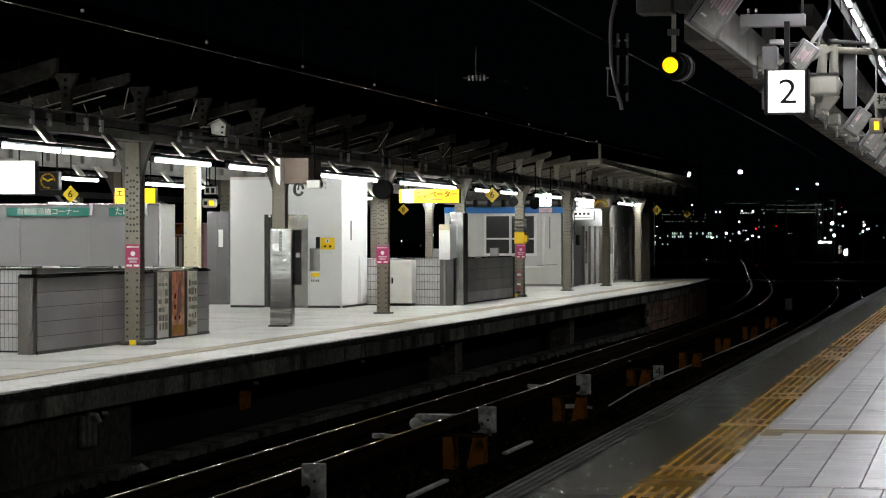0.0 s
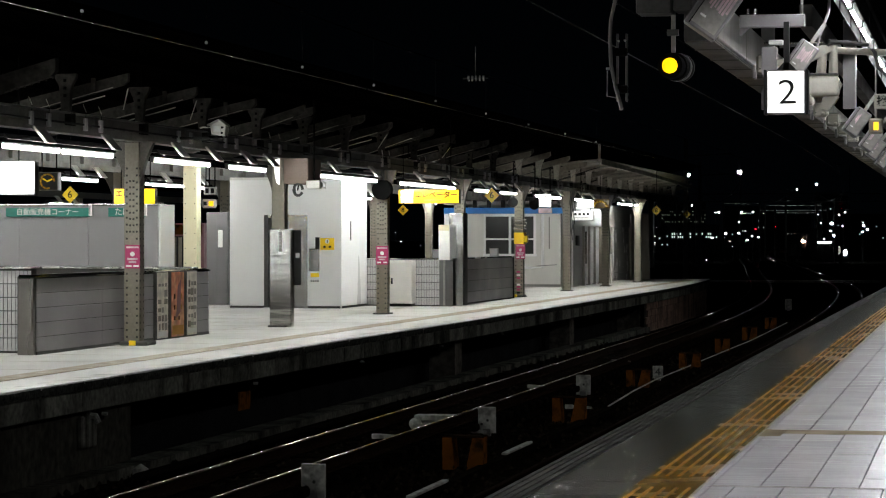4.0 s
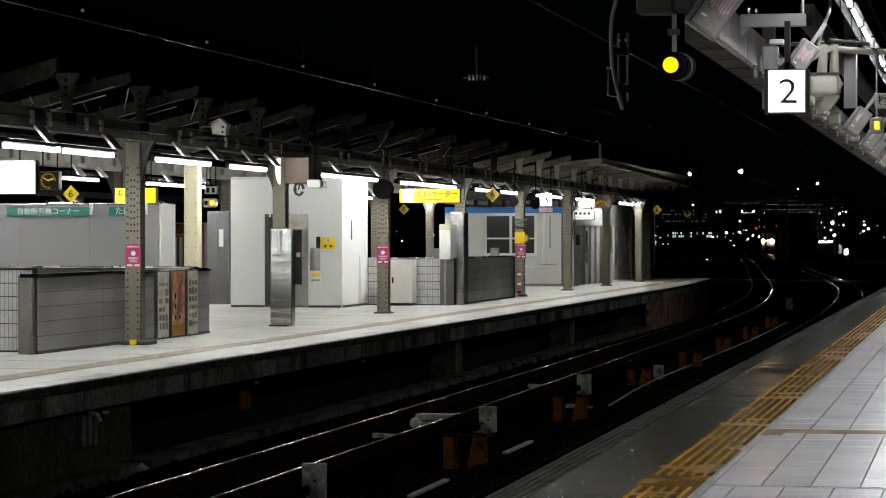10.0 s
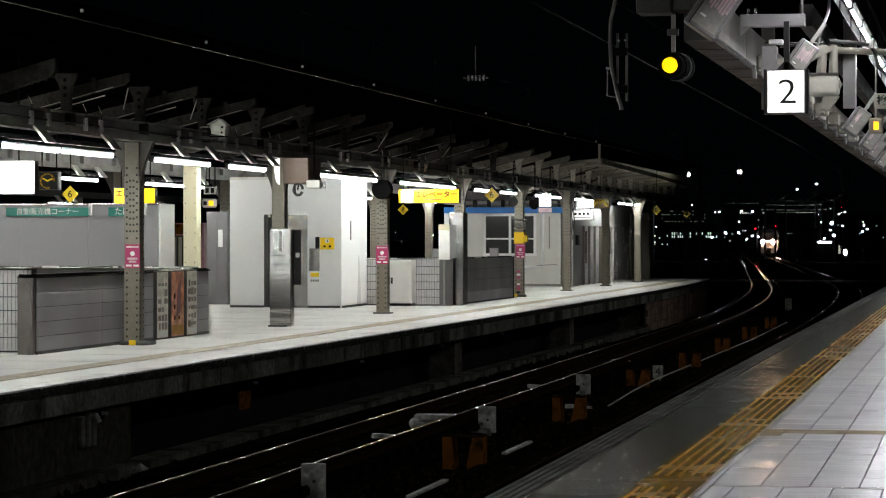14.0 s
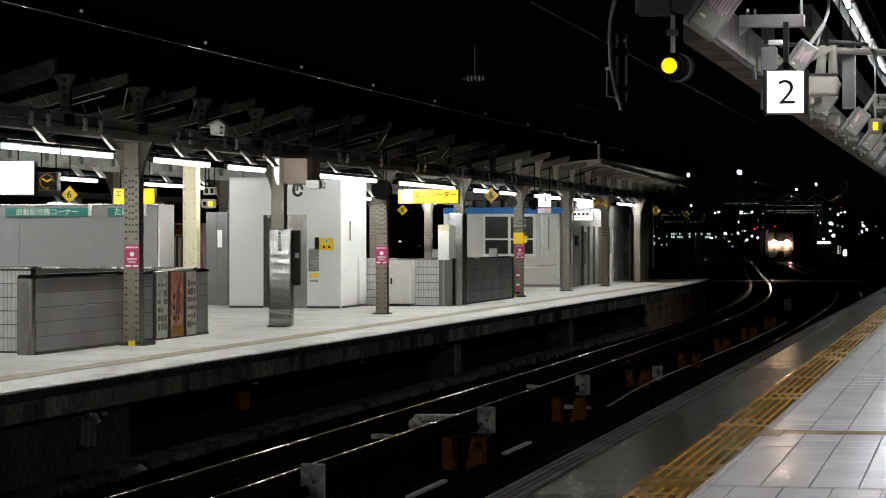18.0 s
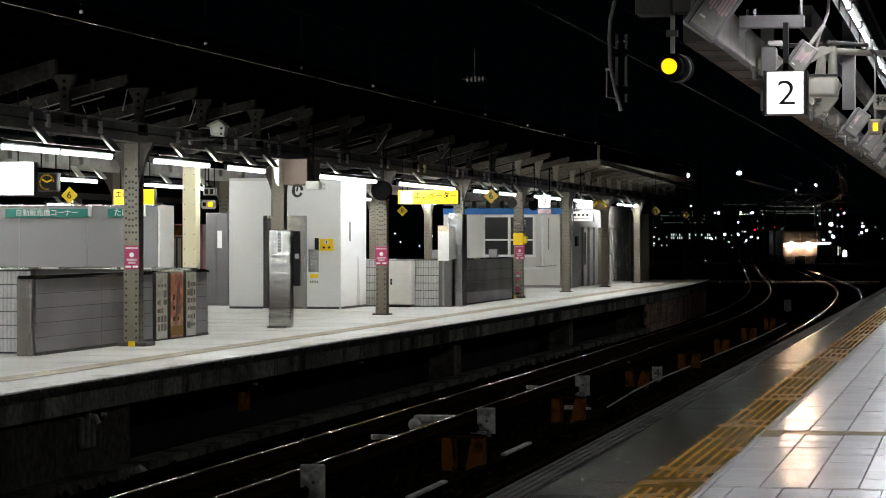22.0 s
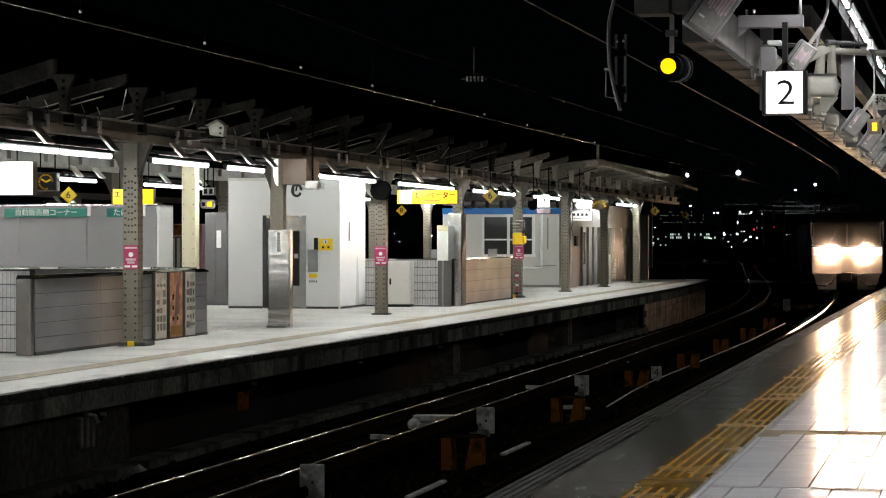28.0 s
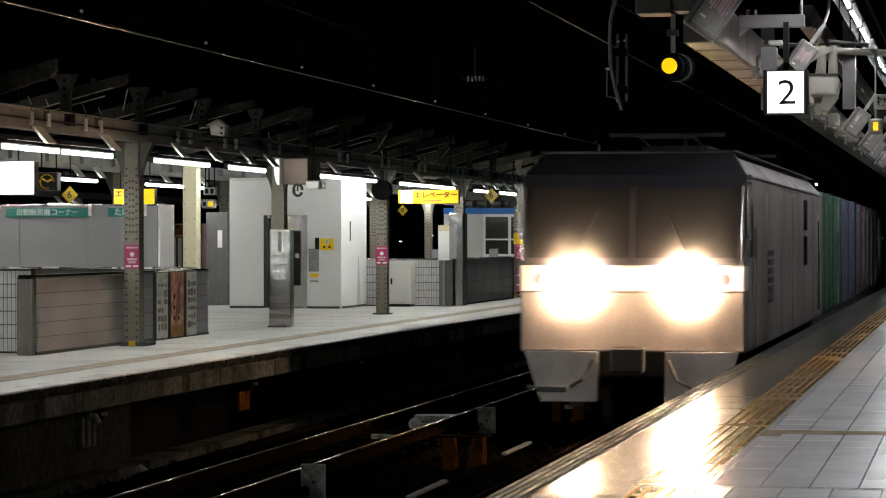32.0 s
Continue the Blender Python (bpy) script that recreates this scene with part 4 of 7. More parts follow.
# ---- hanging signs of the far platform ----
def sign_box(name, label, x0, x1, y, z0, z1, mat, depth=0.16, hang=0, words="", size=0.2, ink="black", rim="dark_steel", off=(0, 0)):
    hang = hang or roof_z((x0 + x1) / 2) + 0.02
    s = thing(name, label, "sign", pose((x0 + x1) / 2, y, (z0 + z1) / 2))
    w, h = (x1 - x0) / 2, (z1 - z0) / 2
    part("case", boxes((-w, w, -depth / 2 + 0.01, depth / 2 - 0.01, -h, h), bevel=0.008), M[rim], s)
    part("face", boxes((-w + 0.012, w - 0.012, -depth / 2, -depth / 2 + 0.009, -h + 0.012, h - 0.012)), M[mat], s)
    part("back_face", boxes((-w + 0.012, w - 0.012, depth / 2 - 0.009, depth / 2, -h + 0.012, h - 0.012)), M[mat], s)
    for k in (-0.7, 0.7):
        part("hanger_rod", cyl(B(), (k * w, 0, h), (k * w, 0, hang - (z0 + z1) / 2), 0.011, seg=8), M["matte"], s)
    if words:
        lettering("lettering", words, size, M[ink], s, Matrix.Translation((off[0], -depth / 2 - 0.003, off[1])) @ FACE, "black lettering", 0.004)
    return s


sign_box("light_box_sign", "large lit blank white hanging sign box", -13.2, -11.58, 31, 2.067, 2.497, "white_lit", words="")
s = sign_box("lift_sign", "lit yellow hanging sign with black lettering and a pictogram", -12.05, -10.73, 54, 2.262, 2.566, "yellow_lit", words="エレベーター", size=0.155, off=(0.16, 0.03))
part("pictogram", boxes((-0.60, -0.34, -0.09, -0.082, -0.13, 0.13)), M["white_lit"], s, "white lift pictogram")
part("small_print", boxes((-0.1, 0.28, -0.09, -0.083, -0.085, -0.07)), M["pink"], s)
s = sign_box("lift_sign", "lit yellow hanging sign half hidden by a column", -17.02, -16.15, 50, 2.201, 2.534, "yellow_lit", words="エレ", size=0.15, off=(-0.25, 0.05))
s = sign_box("track_number_sign", "lit white hanging sign with the number 3", -11.7, -11.36, 70, 2.383, 2.738, "white_lit", words="3", size=0.34)
sign_box("exit_sign", "dark hanging sign with a yellow line diagram", -13.42, -13.10, 36, 2.22, 2.49, "black", words="")
for k, (a, b) in enumerate((((0.0, 0.0), (-0.07, 0.04)), ((0.0, 0.0), (0.075, 0.03)))):
    s = bpy.data.objects["exit_sign"]
    part("yellow_mark", pipe(B(), [(a[0], -0.085, a[1]), (b[0], -0.085, b[1])], 0.012, 6), M["yellow"], s, "yellow line")
for k in range(9):
    a0, a1 = math.tau * k / 11, math.tau * (k + 0.8) / 11
    part("ochre_mark", pipe(B(), [(0.105 * math.cos(a0), -0.083, 0.105 * math.sin(a0)), (0.105 * math.cos(a1), -0.083, 0.105 * math.sin(a1))], 0.013, 6), M["tactile_bar"], s)
sign_box("direction_board", "small white hanging sign with dark bars", -12.27, -11.58, 79.5, 2.078, 2.376, "offwhite", words="")
for k in range(4):
    part("bar", boxes((-0.26 + 0.13 * k, -0.18 + 0.13 * k, -0.09, -0.083, 0.01, 0.09)), M["black"], bpy.data.objects["direction_board"])
part("bar", boxes((-0.28, 0.28, -0.09, -0.083, -0.07, -0.055)), M["black"], bpy.data.objects["direction_board"])
sign_box("light_box_sign", "lit white lamp box under the canopy", -12.08, -11.62, 79.8, 2.46, 2.78, "white_lit")
sign_box("notice_board", "pale pink hanging notice", -11.78, -11.39, 70.3, 2.213, 2.36, "pale_pink", depth=0.05)
sign_box("clock_sign", "small white hanging sign with dark characters", -13.64, -13.40, 45, 2.303, 2.456, "offwhite", depth=0.08)
for k in (-0.05, 0.05):
    part("bar", boxes((k - 0.03, k + 0.03, -0.05, -0.042, -0.045, 0.045)), M["black"], bpy.data.objects["clock_sign"])
s = thing("indicator_lamp", "white indicator case with a lit amber lamp", "lamp", pose(-13.54, 45, 2.15))
part("case", boxes((-0.13, 0.13, -0.06, 0.06, -0.08, 0.08), bevel=0.03), M["offwhite"], s)
part("lens", boxes((0.01, 0.09, -0.07, -0.061, -0.045, 0.045)), M["amber"], s)
part("dark_lens", boxes((-0.09, -0.03, -0.07, -0.061, -0.035, 0.035)), M["black"], s)
part("hanger_rod", cyl(B(), (0, 0, 0.08), (0, 0, 1.52), 0.012, seg=8), M["matte"], s)


def diamond(x, y, z, r, digit):
    s = thing("car_stop_sign", "yellow diamond hanging sign with a black number", "sign", pose(x, y, z), "diamond car position signs")
    bm = B()
    prism(bm, ((-r, 0), (0, -r), (r, 0), (0, r)), "y", -0.012, 0.012)
    part("plate", bm, M["yellow"], s)
    lettering("number", digit, r * 1.15, M["black"], s, Matrix.Translation((0, -0.016, 0)) @ FACE, "black number", 0.001)
    part("hanger_rod", cyl(B(), (0, 0.015, r * 0.8), (0, 0.015, roof_z(x) + 0.02 - z), 0.008, seg=6), M["matte"], s)


diamond(-12.94, 36, 2.16, 0.125, "6")
diamond(-11.16, 60, 2.535, 0.18, "6")
diamond(-11.52, 52, 2.105, 0.11, "8")
diamond(-10.22, 84.2, 2.435, 0.165, "8")
diamond(-10.52, 96, 2.42, 0.15, "8")


def pink_notice(x, y, z0, z1, w):
    s = thing("safety_notice", "magenta safety notice with white print on a column", "notice", pose(x, y, (z0 + z1) / 2), "magenta notices on the columns")
    h = (z1 - z0) / 2
    part("plate", boxes((-w, w, -0.006, 0.006, -h, h)), M["pink"], s)
    part("top_line", boxes((-w * 0.85, w * 0.85, -0.009, -0.006, h * 0.72, h * 0.86)), M["pale_pink"], s)
    part("emblem", cyl(B(), (0, -0.007, h * 0.22), (0, -0.01, h * 0.22), w * 0.32, seg=16), M["paper"], s)
    for k, ww in ((0, 0.7), (1, 0.5)):
        part("bar", boxes((-w * ww, w * ww, -0.009, -0.006, -h * (0.2 + 0.25 * k) - 0.015, -h * (0.2 + 0.25 * k) + 0.015)), M["pale_pink"], s)
    for k in (-1, 1):
        part("foot_mark", boxes((k * w * 0.5 - 0.04, k * w * 0.5 + 0.04, -0.009, -0.006, -h * 0.86, -h * 0.70)), M["paper"], s)


pink_notice(-11.78, 35.37, 1.095, 1.432, 0.108)
pink_notice(-11.72, 50.96, 1.0, 1.372, 0.125)
pink_notice(-11.62, 66.54, 0.996, 1.374, 0.125)


# ---- details on the columns ----
def column_details():
    s = thing("column_cladding", "brushed stainless steel cladding round a column base, with a vertical label", "cladding", pose(-11.72, 43.45, 0))
    part("shell", boxes((-0.19, 0.19, -0.3, -0.08, 0, 1.685), bevel=0.012), M["stainless_wavy"], s)
    part("side_panel", boxes((0.19, 0.196, -0.28, -0.1, 0.02, 1.66)), M["stainless"], s)
    part("label_strip", boxes((-0.03, 0.035, -0.308, -0.303, 1.30, 1.64)), M["white"], s)
    for k in range(6):
        part("bar", boxes((-0.02, 0.025, -0.312, -0.309, 1.32 + 0.053 * k, 1.355 + 0.053 * k)), M["black"], s)
    c = thing("sign_case", "brown hanging sign case seen from its back, with a lit edge", "sign", pose(-11.48, 43.2, 2.68))
    part("case", boxes((-0.25, 0.24, 0, 0.9, -0.22, 0.22), bevel=0.01), material("brown sign case", (0.30, 0.21, 0.16), 0.5), c)
    part("lit_edge", prism(B(), ((-0.262, -0.24), (-0.30, -0.2), (-0.335, -0.06), (-0.34, 0.08), (-0.32, 0.2), (-0.262, 0.21)), "y", -0.05, 0.0), M["white_lit"], c)
    ring = [(0.06 + 0.08 * math.cos(math.tau * i / 14), 0.02, -0.32 + 0.1 * math.sin(math.tau * i / 14)) for i in range(14)]
    part("ring_bracket", pipe(B(), ring, 0.024, 8), M["dark_steel"], c, "dark steel ring bracket")
    part("ring_stem", boxes((0.04, 0.08, 0.0, 0.04, -0.24, -0.2)), M["dark_steel"], c)
    sp = thing("loudspeaker", "pale grey loudspeaker under the canopy girder", "loudspeaker", pose(-11.0, 43, 2.44))
    part("case", boxes((-0.2, 0.05, -0.1, 0.1, -0.075, 0.075), bevel=0.02), M["offwhite"], sp)
    part("bracket", pipe(B(), [(0.05, 0, 0.06), (0.12, 0, 0.02), (0.12, 0, -0.06), (0.04, 0, -0.05)], 0.02), M["offwhite"], sp)
    part("stem", cyl(B(), (-0.08, 0, 0.07), (-0.08, 0, roof_z(-11.08) - 2.4), 0.016), M["matte"], sp)
    sp2 = thing("floodlight", "pale floodlight housing on top of the canopy girder", "floodlight", pose(-10.99, 37, 3.16))
    part("housing", prism(B(), ((-0.09, -0.10), (0.11, -0.13), (0.13, 0.03), (0.03, 0.10), (-0.11, 0.04)), "y", -0.07, 0.09), M["offwhite"], sp2)
    part("hood", prism(B(), ((-0.15, 0.04), (0.03, 0.125), (0.15, 0.03), (0.14, 0.018), (0.03, 0.105), (-0.145, 0.028)), "y", -0.13, 0.1), M["offwhite"], sp2)
    part("lamp_glass", boxes((-0.06, 0.04, -0.078, -0.071, -0.06, 0.02)), M["paper"], sp2)
    part("knob", cyl(cyl(B(), (0.075, -0.085, 0.0), (0.075, -0.07, 0.0), 0.018, seg=8), (0.07, -0.085, -0.08), (0.07, -0.07, -0.08), 0.016, seg=8), M["black"], sp2)
    part("yoke", boxes((-0.16, -0.1, -0.03, 0.03, -0.11, 0.0), (-0.14, 0.12, -0.02, 0.02, -0.15, -0.12)), M["matte"], sp2)
    part("bracket", boxes((-0.72, -0.05, 0.0, 0.05, -0.17, -0.13)), M["dark_steel"], sp2)
    part("arm", pipe(B(), [(-0.1, 0, 0.0), (-0.24, 0.0, 0.01), (-0.30, 0.05, 0.0)], 0.012, 6), M["offwhite"], sp2)
    # cylinder speaker beside the third column
    d = thing("round_loudspeaker", "black round loudspeaker in front of a column head", "loudspeaker", pose(-11.70, 50.95, 2.50))
    part("drum", cyl(B(), (0, -0.15, 0), (0, 0.05, 0), 0.2, seg=20), M["matte"], d)
    part("bracket", boxes((-0.03, 0.03, -0.1, 0.0, 0.18, 0.5)), M["dark_steel"], d)
    # emergency call point on the fifth column
    e = thing("column_wrap", "yellow and steel wrap with a call button on a column", "wrap", pose(-11.68, 66.6, 0))
    part("yellow_wrap", boxes((-0.118, 0.15, -0.03, 0.3, 1.38, 1.68), bevel=0.01), M["yellow"], e)
    for k in range(4):
        part("ring", boxes((-0.128, 0.16, -0.04, 0.3, 1.76 + 0.075 * k, 1.79 + 0.075 * k), bevel=0.008), M["stainless"], e)
    part("call_box", boxes((0.15, 0.235, -0.02, 0.1, 1.42, 1.6), bevel=0.015), M["yellow"], e)
    for k, (z, m) in enumerate(((0.12, "black"), (0.2, "pink"), (0.27, "pink"), (0.33, "paper"), (0.5, "pink"), (0.58, "paper"), (0.66, "pink"))):
        part("sticker", boxes((-0.045, 0.045, -0.022, -0.008, z - 0.03, z + 0.02)), M[m], e)
    for y in (35.5, 66.7):
        g = thing("foot_guard", "black and yellow guard round a column foot", "guard", pose(-11.75, y, 0))
        part("plinth", boxes((-0.19, 0.22, -0.26, 0.2, 0, 0.06), bevel=0.015), M["dark_steel"], g)
        part("yellow_corner", boxes((-0.04, 0.06, -0.28, -0.255, 0.0, 0.075), bevel=0.008), M["yellow"], g)
    # hanging cables
    for x, y, n in ((-11.52, 43.35, 2), (-11.53, 74.4, 3)):
        c = thing("cable_loop", "black cables looped down beside a column", "cable", pose(x, y, 0))
        for k in range(n):
            rnd = random.Random(k + int(y))
            pts, px = [], 0.05 * k
            for i in range(12 if y > 50 else 6):
                pts.append((px + 0.018 * math.sin(i * 1.7 + k), 0.02 * k, 2.9 - 0.11 * i * (1 + 0.2 * rnd.random())))
            part("cable", pipe(B(), pts, 0.014, 6), M["rubber"], c)
    for x, y, z in ((-11.9, 58.6, 2.62), (-11.6, 65.4, 2.45), (-11.3, 66.9, 2.4), (-12.1, 72.5, 2.6)):
        f = thing("loudspeaker", "small dark round loudspeaker under the canopy", "loudspeaker", pose(x, y, z))
        part("drum", cyl(B(), (0, -0.1, 0), (0, 0.1, 0), 0.13, 0.1, seg=16), M["matte"], f)
        part("stem", cyl(B(), (0, 0, 0.1), (0, 0, roof_z(x) - z + 0.02), 0.014, seg=8), M["matte"], f)
    for x, y in ((-11.25, 74.6),):
        f = thing("spotlight", "small lit white spotlight below the canopy", "spotlight", pose(x, y, 2.52))
        part("head", cyl(B(), (0, -0.1, -0.04), (0, 0.06, 0.04), 0.09, 0.07, seg=12), M["white_lit"], f)
        part("stem", cyl(B(), (0, 0, 0.05), (0, 0, roof_z(x) - 2.5), 0.012, seg=6), M["matte"], f)


column_details()


# ---- lift shaft ----
def lift_shaft():
    L = thing("lift_shaft", "white panelled lift shaft with a steel door", "lift", pose(-14.82, 55, 0))
    w = 1.26
    part("left_wall", boxes((-w, -0.49, 0, 0.12, 0.05, 2.8)), M["white"], L)
    part("right_wall", boxes((0.5, w, 0, 0.12, 0.05, 2.8)), M["white"], L)
    part("lintel", boxes((-0.49, 0.5, 0.0, 0.12, 2.04, 2.8)), M["white"], L)
    part("side_wall", boxes((w - 0.12, w, 0.122, 2.4, 0.05, 2.8)), M["white"], L)
    part("far_side_wall", boxes((-w, -w + 0.12, 0.122, 2.4, 0.05, 2.8)), M["white"], L)
    part("roof", boxes((-w, w, 0, 2.4, 2.8, 2.86)), M["offwhite"], L)
    part("plinth", boxes((-w, -0.49, 0.01, 0.1, 0, 0.05)), M["dark_steel"], L)
    part("plinth", boxes((0.5, w, 0.01, 0.1, 0, 0.05)), M["dark_steel"], L)
    part("plinth", boxes((w - 0.1, w - 0.01, 0.1, 2.4, 0, 0.05)), M["dark_steel"], L)
    part("door_jamb", boxes((-0.49, -0.4, 0.02, 0.3, 0, 2.04)), M["dark_steel"], L)
    part("door_jamb", boxes((0.41, 0.5, 0.02, 0.3, 0, 2.04)), M["stainless"], L)
    part("door_head", boxes((-0.4, 0.41, 0.02, 0.3, 1.98, 2.04)), M["stainless"], L)
    for x0, x1 in ((-0.4, 0.0), (0.004, 0.41)):
        d = part("door", boxes((x0, x1, 0.25, 0.29, 0.01, 1.98), bevel=0.004), M["stainless"], L)
        part("glass", boxes(((x0 + x1) / 2 - 0.08, (x0 + x1) / 2 + 0.08, 0.24, 0.249, 0.5, 1.7)), M["glass"], d)
        part("sticker", boxes(((x0 + x1) / 2 - 0.04, (x0 + x1) / 2 + 0.05, 0.236, 0.239, 1.1, 1.2)), M["paper"], d)
    part("sill", boxes((-0.49, 0.5, 0.0, 0.3, 0, 0.012)), M["stainless"], L)
    part("call_panel", boxes((0.54, 0.77, -0.02, 0, 0.805, 1.3), bevel=0.004), M["stainless"], L)
    part("display", boxes((0.68, 0.77, -0.025, 0, 1.3, 1.55)), M["black"], L)
    n = part("yellow_notice", boxes((0.79, 1.1, -0.012, 0, 1.274, 1.532)), M["yellow"], L, "yellow sign with a pictogram")
    part("pictogram", cyl(B(), (0.945, -0.012, 1.46), (0.945, -0.015, 1.46), 0.05, seg=16), M["paper"], n)
    part("mark", boxes((0.935, 0.955, -0.018, -0.0155, 1.43, 1.49)), M["black"], n)
    for k in (-1, 1):
        part("mark", boxes((0.945 + 0.06 * k - 0.025, 0.945 + 0.06 * k + 0.025, -0.016, -0.0125, 1.32, 1.365)), M["black"], n)
    part("white_notice", boxes((0.82, 1.07, -0.01, 0, 1.18, 1.26)), M["paper"], L)
    part("small_notice", boxes((0.56, 0.77, -0.012, 0, 0.54, 0.78)), M["paper"], L)
    part("small_notice_head", boxes((0.57, 0.76, -0.015, -0.012, 0.68, 0.77)), M["yellow"], L)
    for k in range(4):
        part("bar", boxes((0.575 + 0.05 * k, 0.6 + 0.05 * k, -0.016, -0.0125, 0.575, 0.62)), M["black"], L)
    part("vent_slot", boxes((w - 0.001, w + 0.004, 0.8, 0.9, 1.48, 1.91)), M["dark_steel"], L)
    part("corner_guard", boxes((w - 0.03, w + 0.006, -0.006, 0.03, 0, 0.1)), M["paper"], L)


lift_shaft()


# ---- second stairwell, cabinet and steel post ----
def second_stairwell():
    s = thing("stairwell_wall", "low stairwell wall of white tiles and slate grey panels", "wall", kind="structure")
    part("core", boxes((-13.6, -11.62, 57.42, 57.6, 0, 1.05), (-11.8, -11.6, 57.6, 65.3, 0, 1.05), (-13.6, -11.6, 65.1, 65.3, 0, 1.05)), M["grout"], s)
    tile_grid(s, -13.6, -11.876, 57.41, 0.02, 1.05, 0.06, 0.185, M["white_tile"])
    panel_wall(s, -11.6, 58.2, 65.3, 0.03, 1.05, 2, 4, M["slate"])
    part("grey_end", boxes((-11.874, -11.57, 57.395, 57.45, 0, 1.05), bevel=0.004), M["cabinet_grey"], s)
    part("coping", boxes((-13.62, -11.56, 57.37, 57.64, 1.05, 1.075), (-11.84, -11.56, 57.64, 65.33, 1.05, 1.075)), M["stainless"], s)
    part("end_trim", boxes((-11.6, -11.57, 65.25, 65.36, 0, 1.06)), M["black"], s)
    p = thing("steel_post_cladding", "tall stainless steel cladding round a canopy column", "cladding", pose(-11.5, 57.9, 0))
    part("shell", boxes((-0.197, 0.13, -0.3, 0.2, 0, 2.1), bevel=0.01), M["polished_pale"], p)
    part("dark_trim", boxes((0.13, 0.136, -0.27, 0.18, 0.02, 2.08)), M["dark_steel"], p)
    c = thing("equipment_cabinet", "pale grey steel equipment cabinet against a tiled wall", "cabinet", pose(-12.7, 56.9, 0))
    part("body", boxes((-0.29, 0.29, 0, 0.45, 0.06, 1.03), bevel=0.012), M["offwhite"], c)
    part("plinth", boxes((-0.27, 0.27, 0.02, 0.43, 0, 0.06)), M["black"], c)
    part("door", boxes((-0.27, 0.27, -0.012, 0, 0.09, 1.0), bevel=0.004), M["offwhite"], c)
    part("handle", boxes((-0.18, -0.14, -0.03, -0.012, 0.50, 0.64), bevel=0.006), M["black"], c)
    n = thing("notice_stand", "white standing notice with a yellow head", "notice board", pose(-11.73, 57.2, 0))
    part("panel", boxes((-0.124, 0.122, 0.0, 0.04, 1.04, 1.83)), M["paper"], n)
    part("yellow_head", boxes((-0.124, 0.122, -0.004, 0, 1.7, 1.83)), M["cream_post"], n)
    part("stand", boxes((-0.02, 0.02, 0.0, 0.04, 0, 1.04)), M["grey_steel"], n)
    for x, y in ((-12.26, 59), (-11.66, 63)):
        g = thing("small_box", "small grey box on a stairwell wall", "box", pose(x, y, 1.075))
        part("case", boxes((-0.1, 0.1, -0.08, 0.08, 0, 0.19), bevel=0.008), M["grey_panel"], g)
        part("lid", boxes((-0.105, 0.105, -0.085, 0.085, 0.19, 0.205)), M["grey_steel"], g)


second_stairwell()


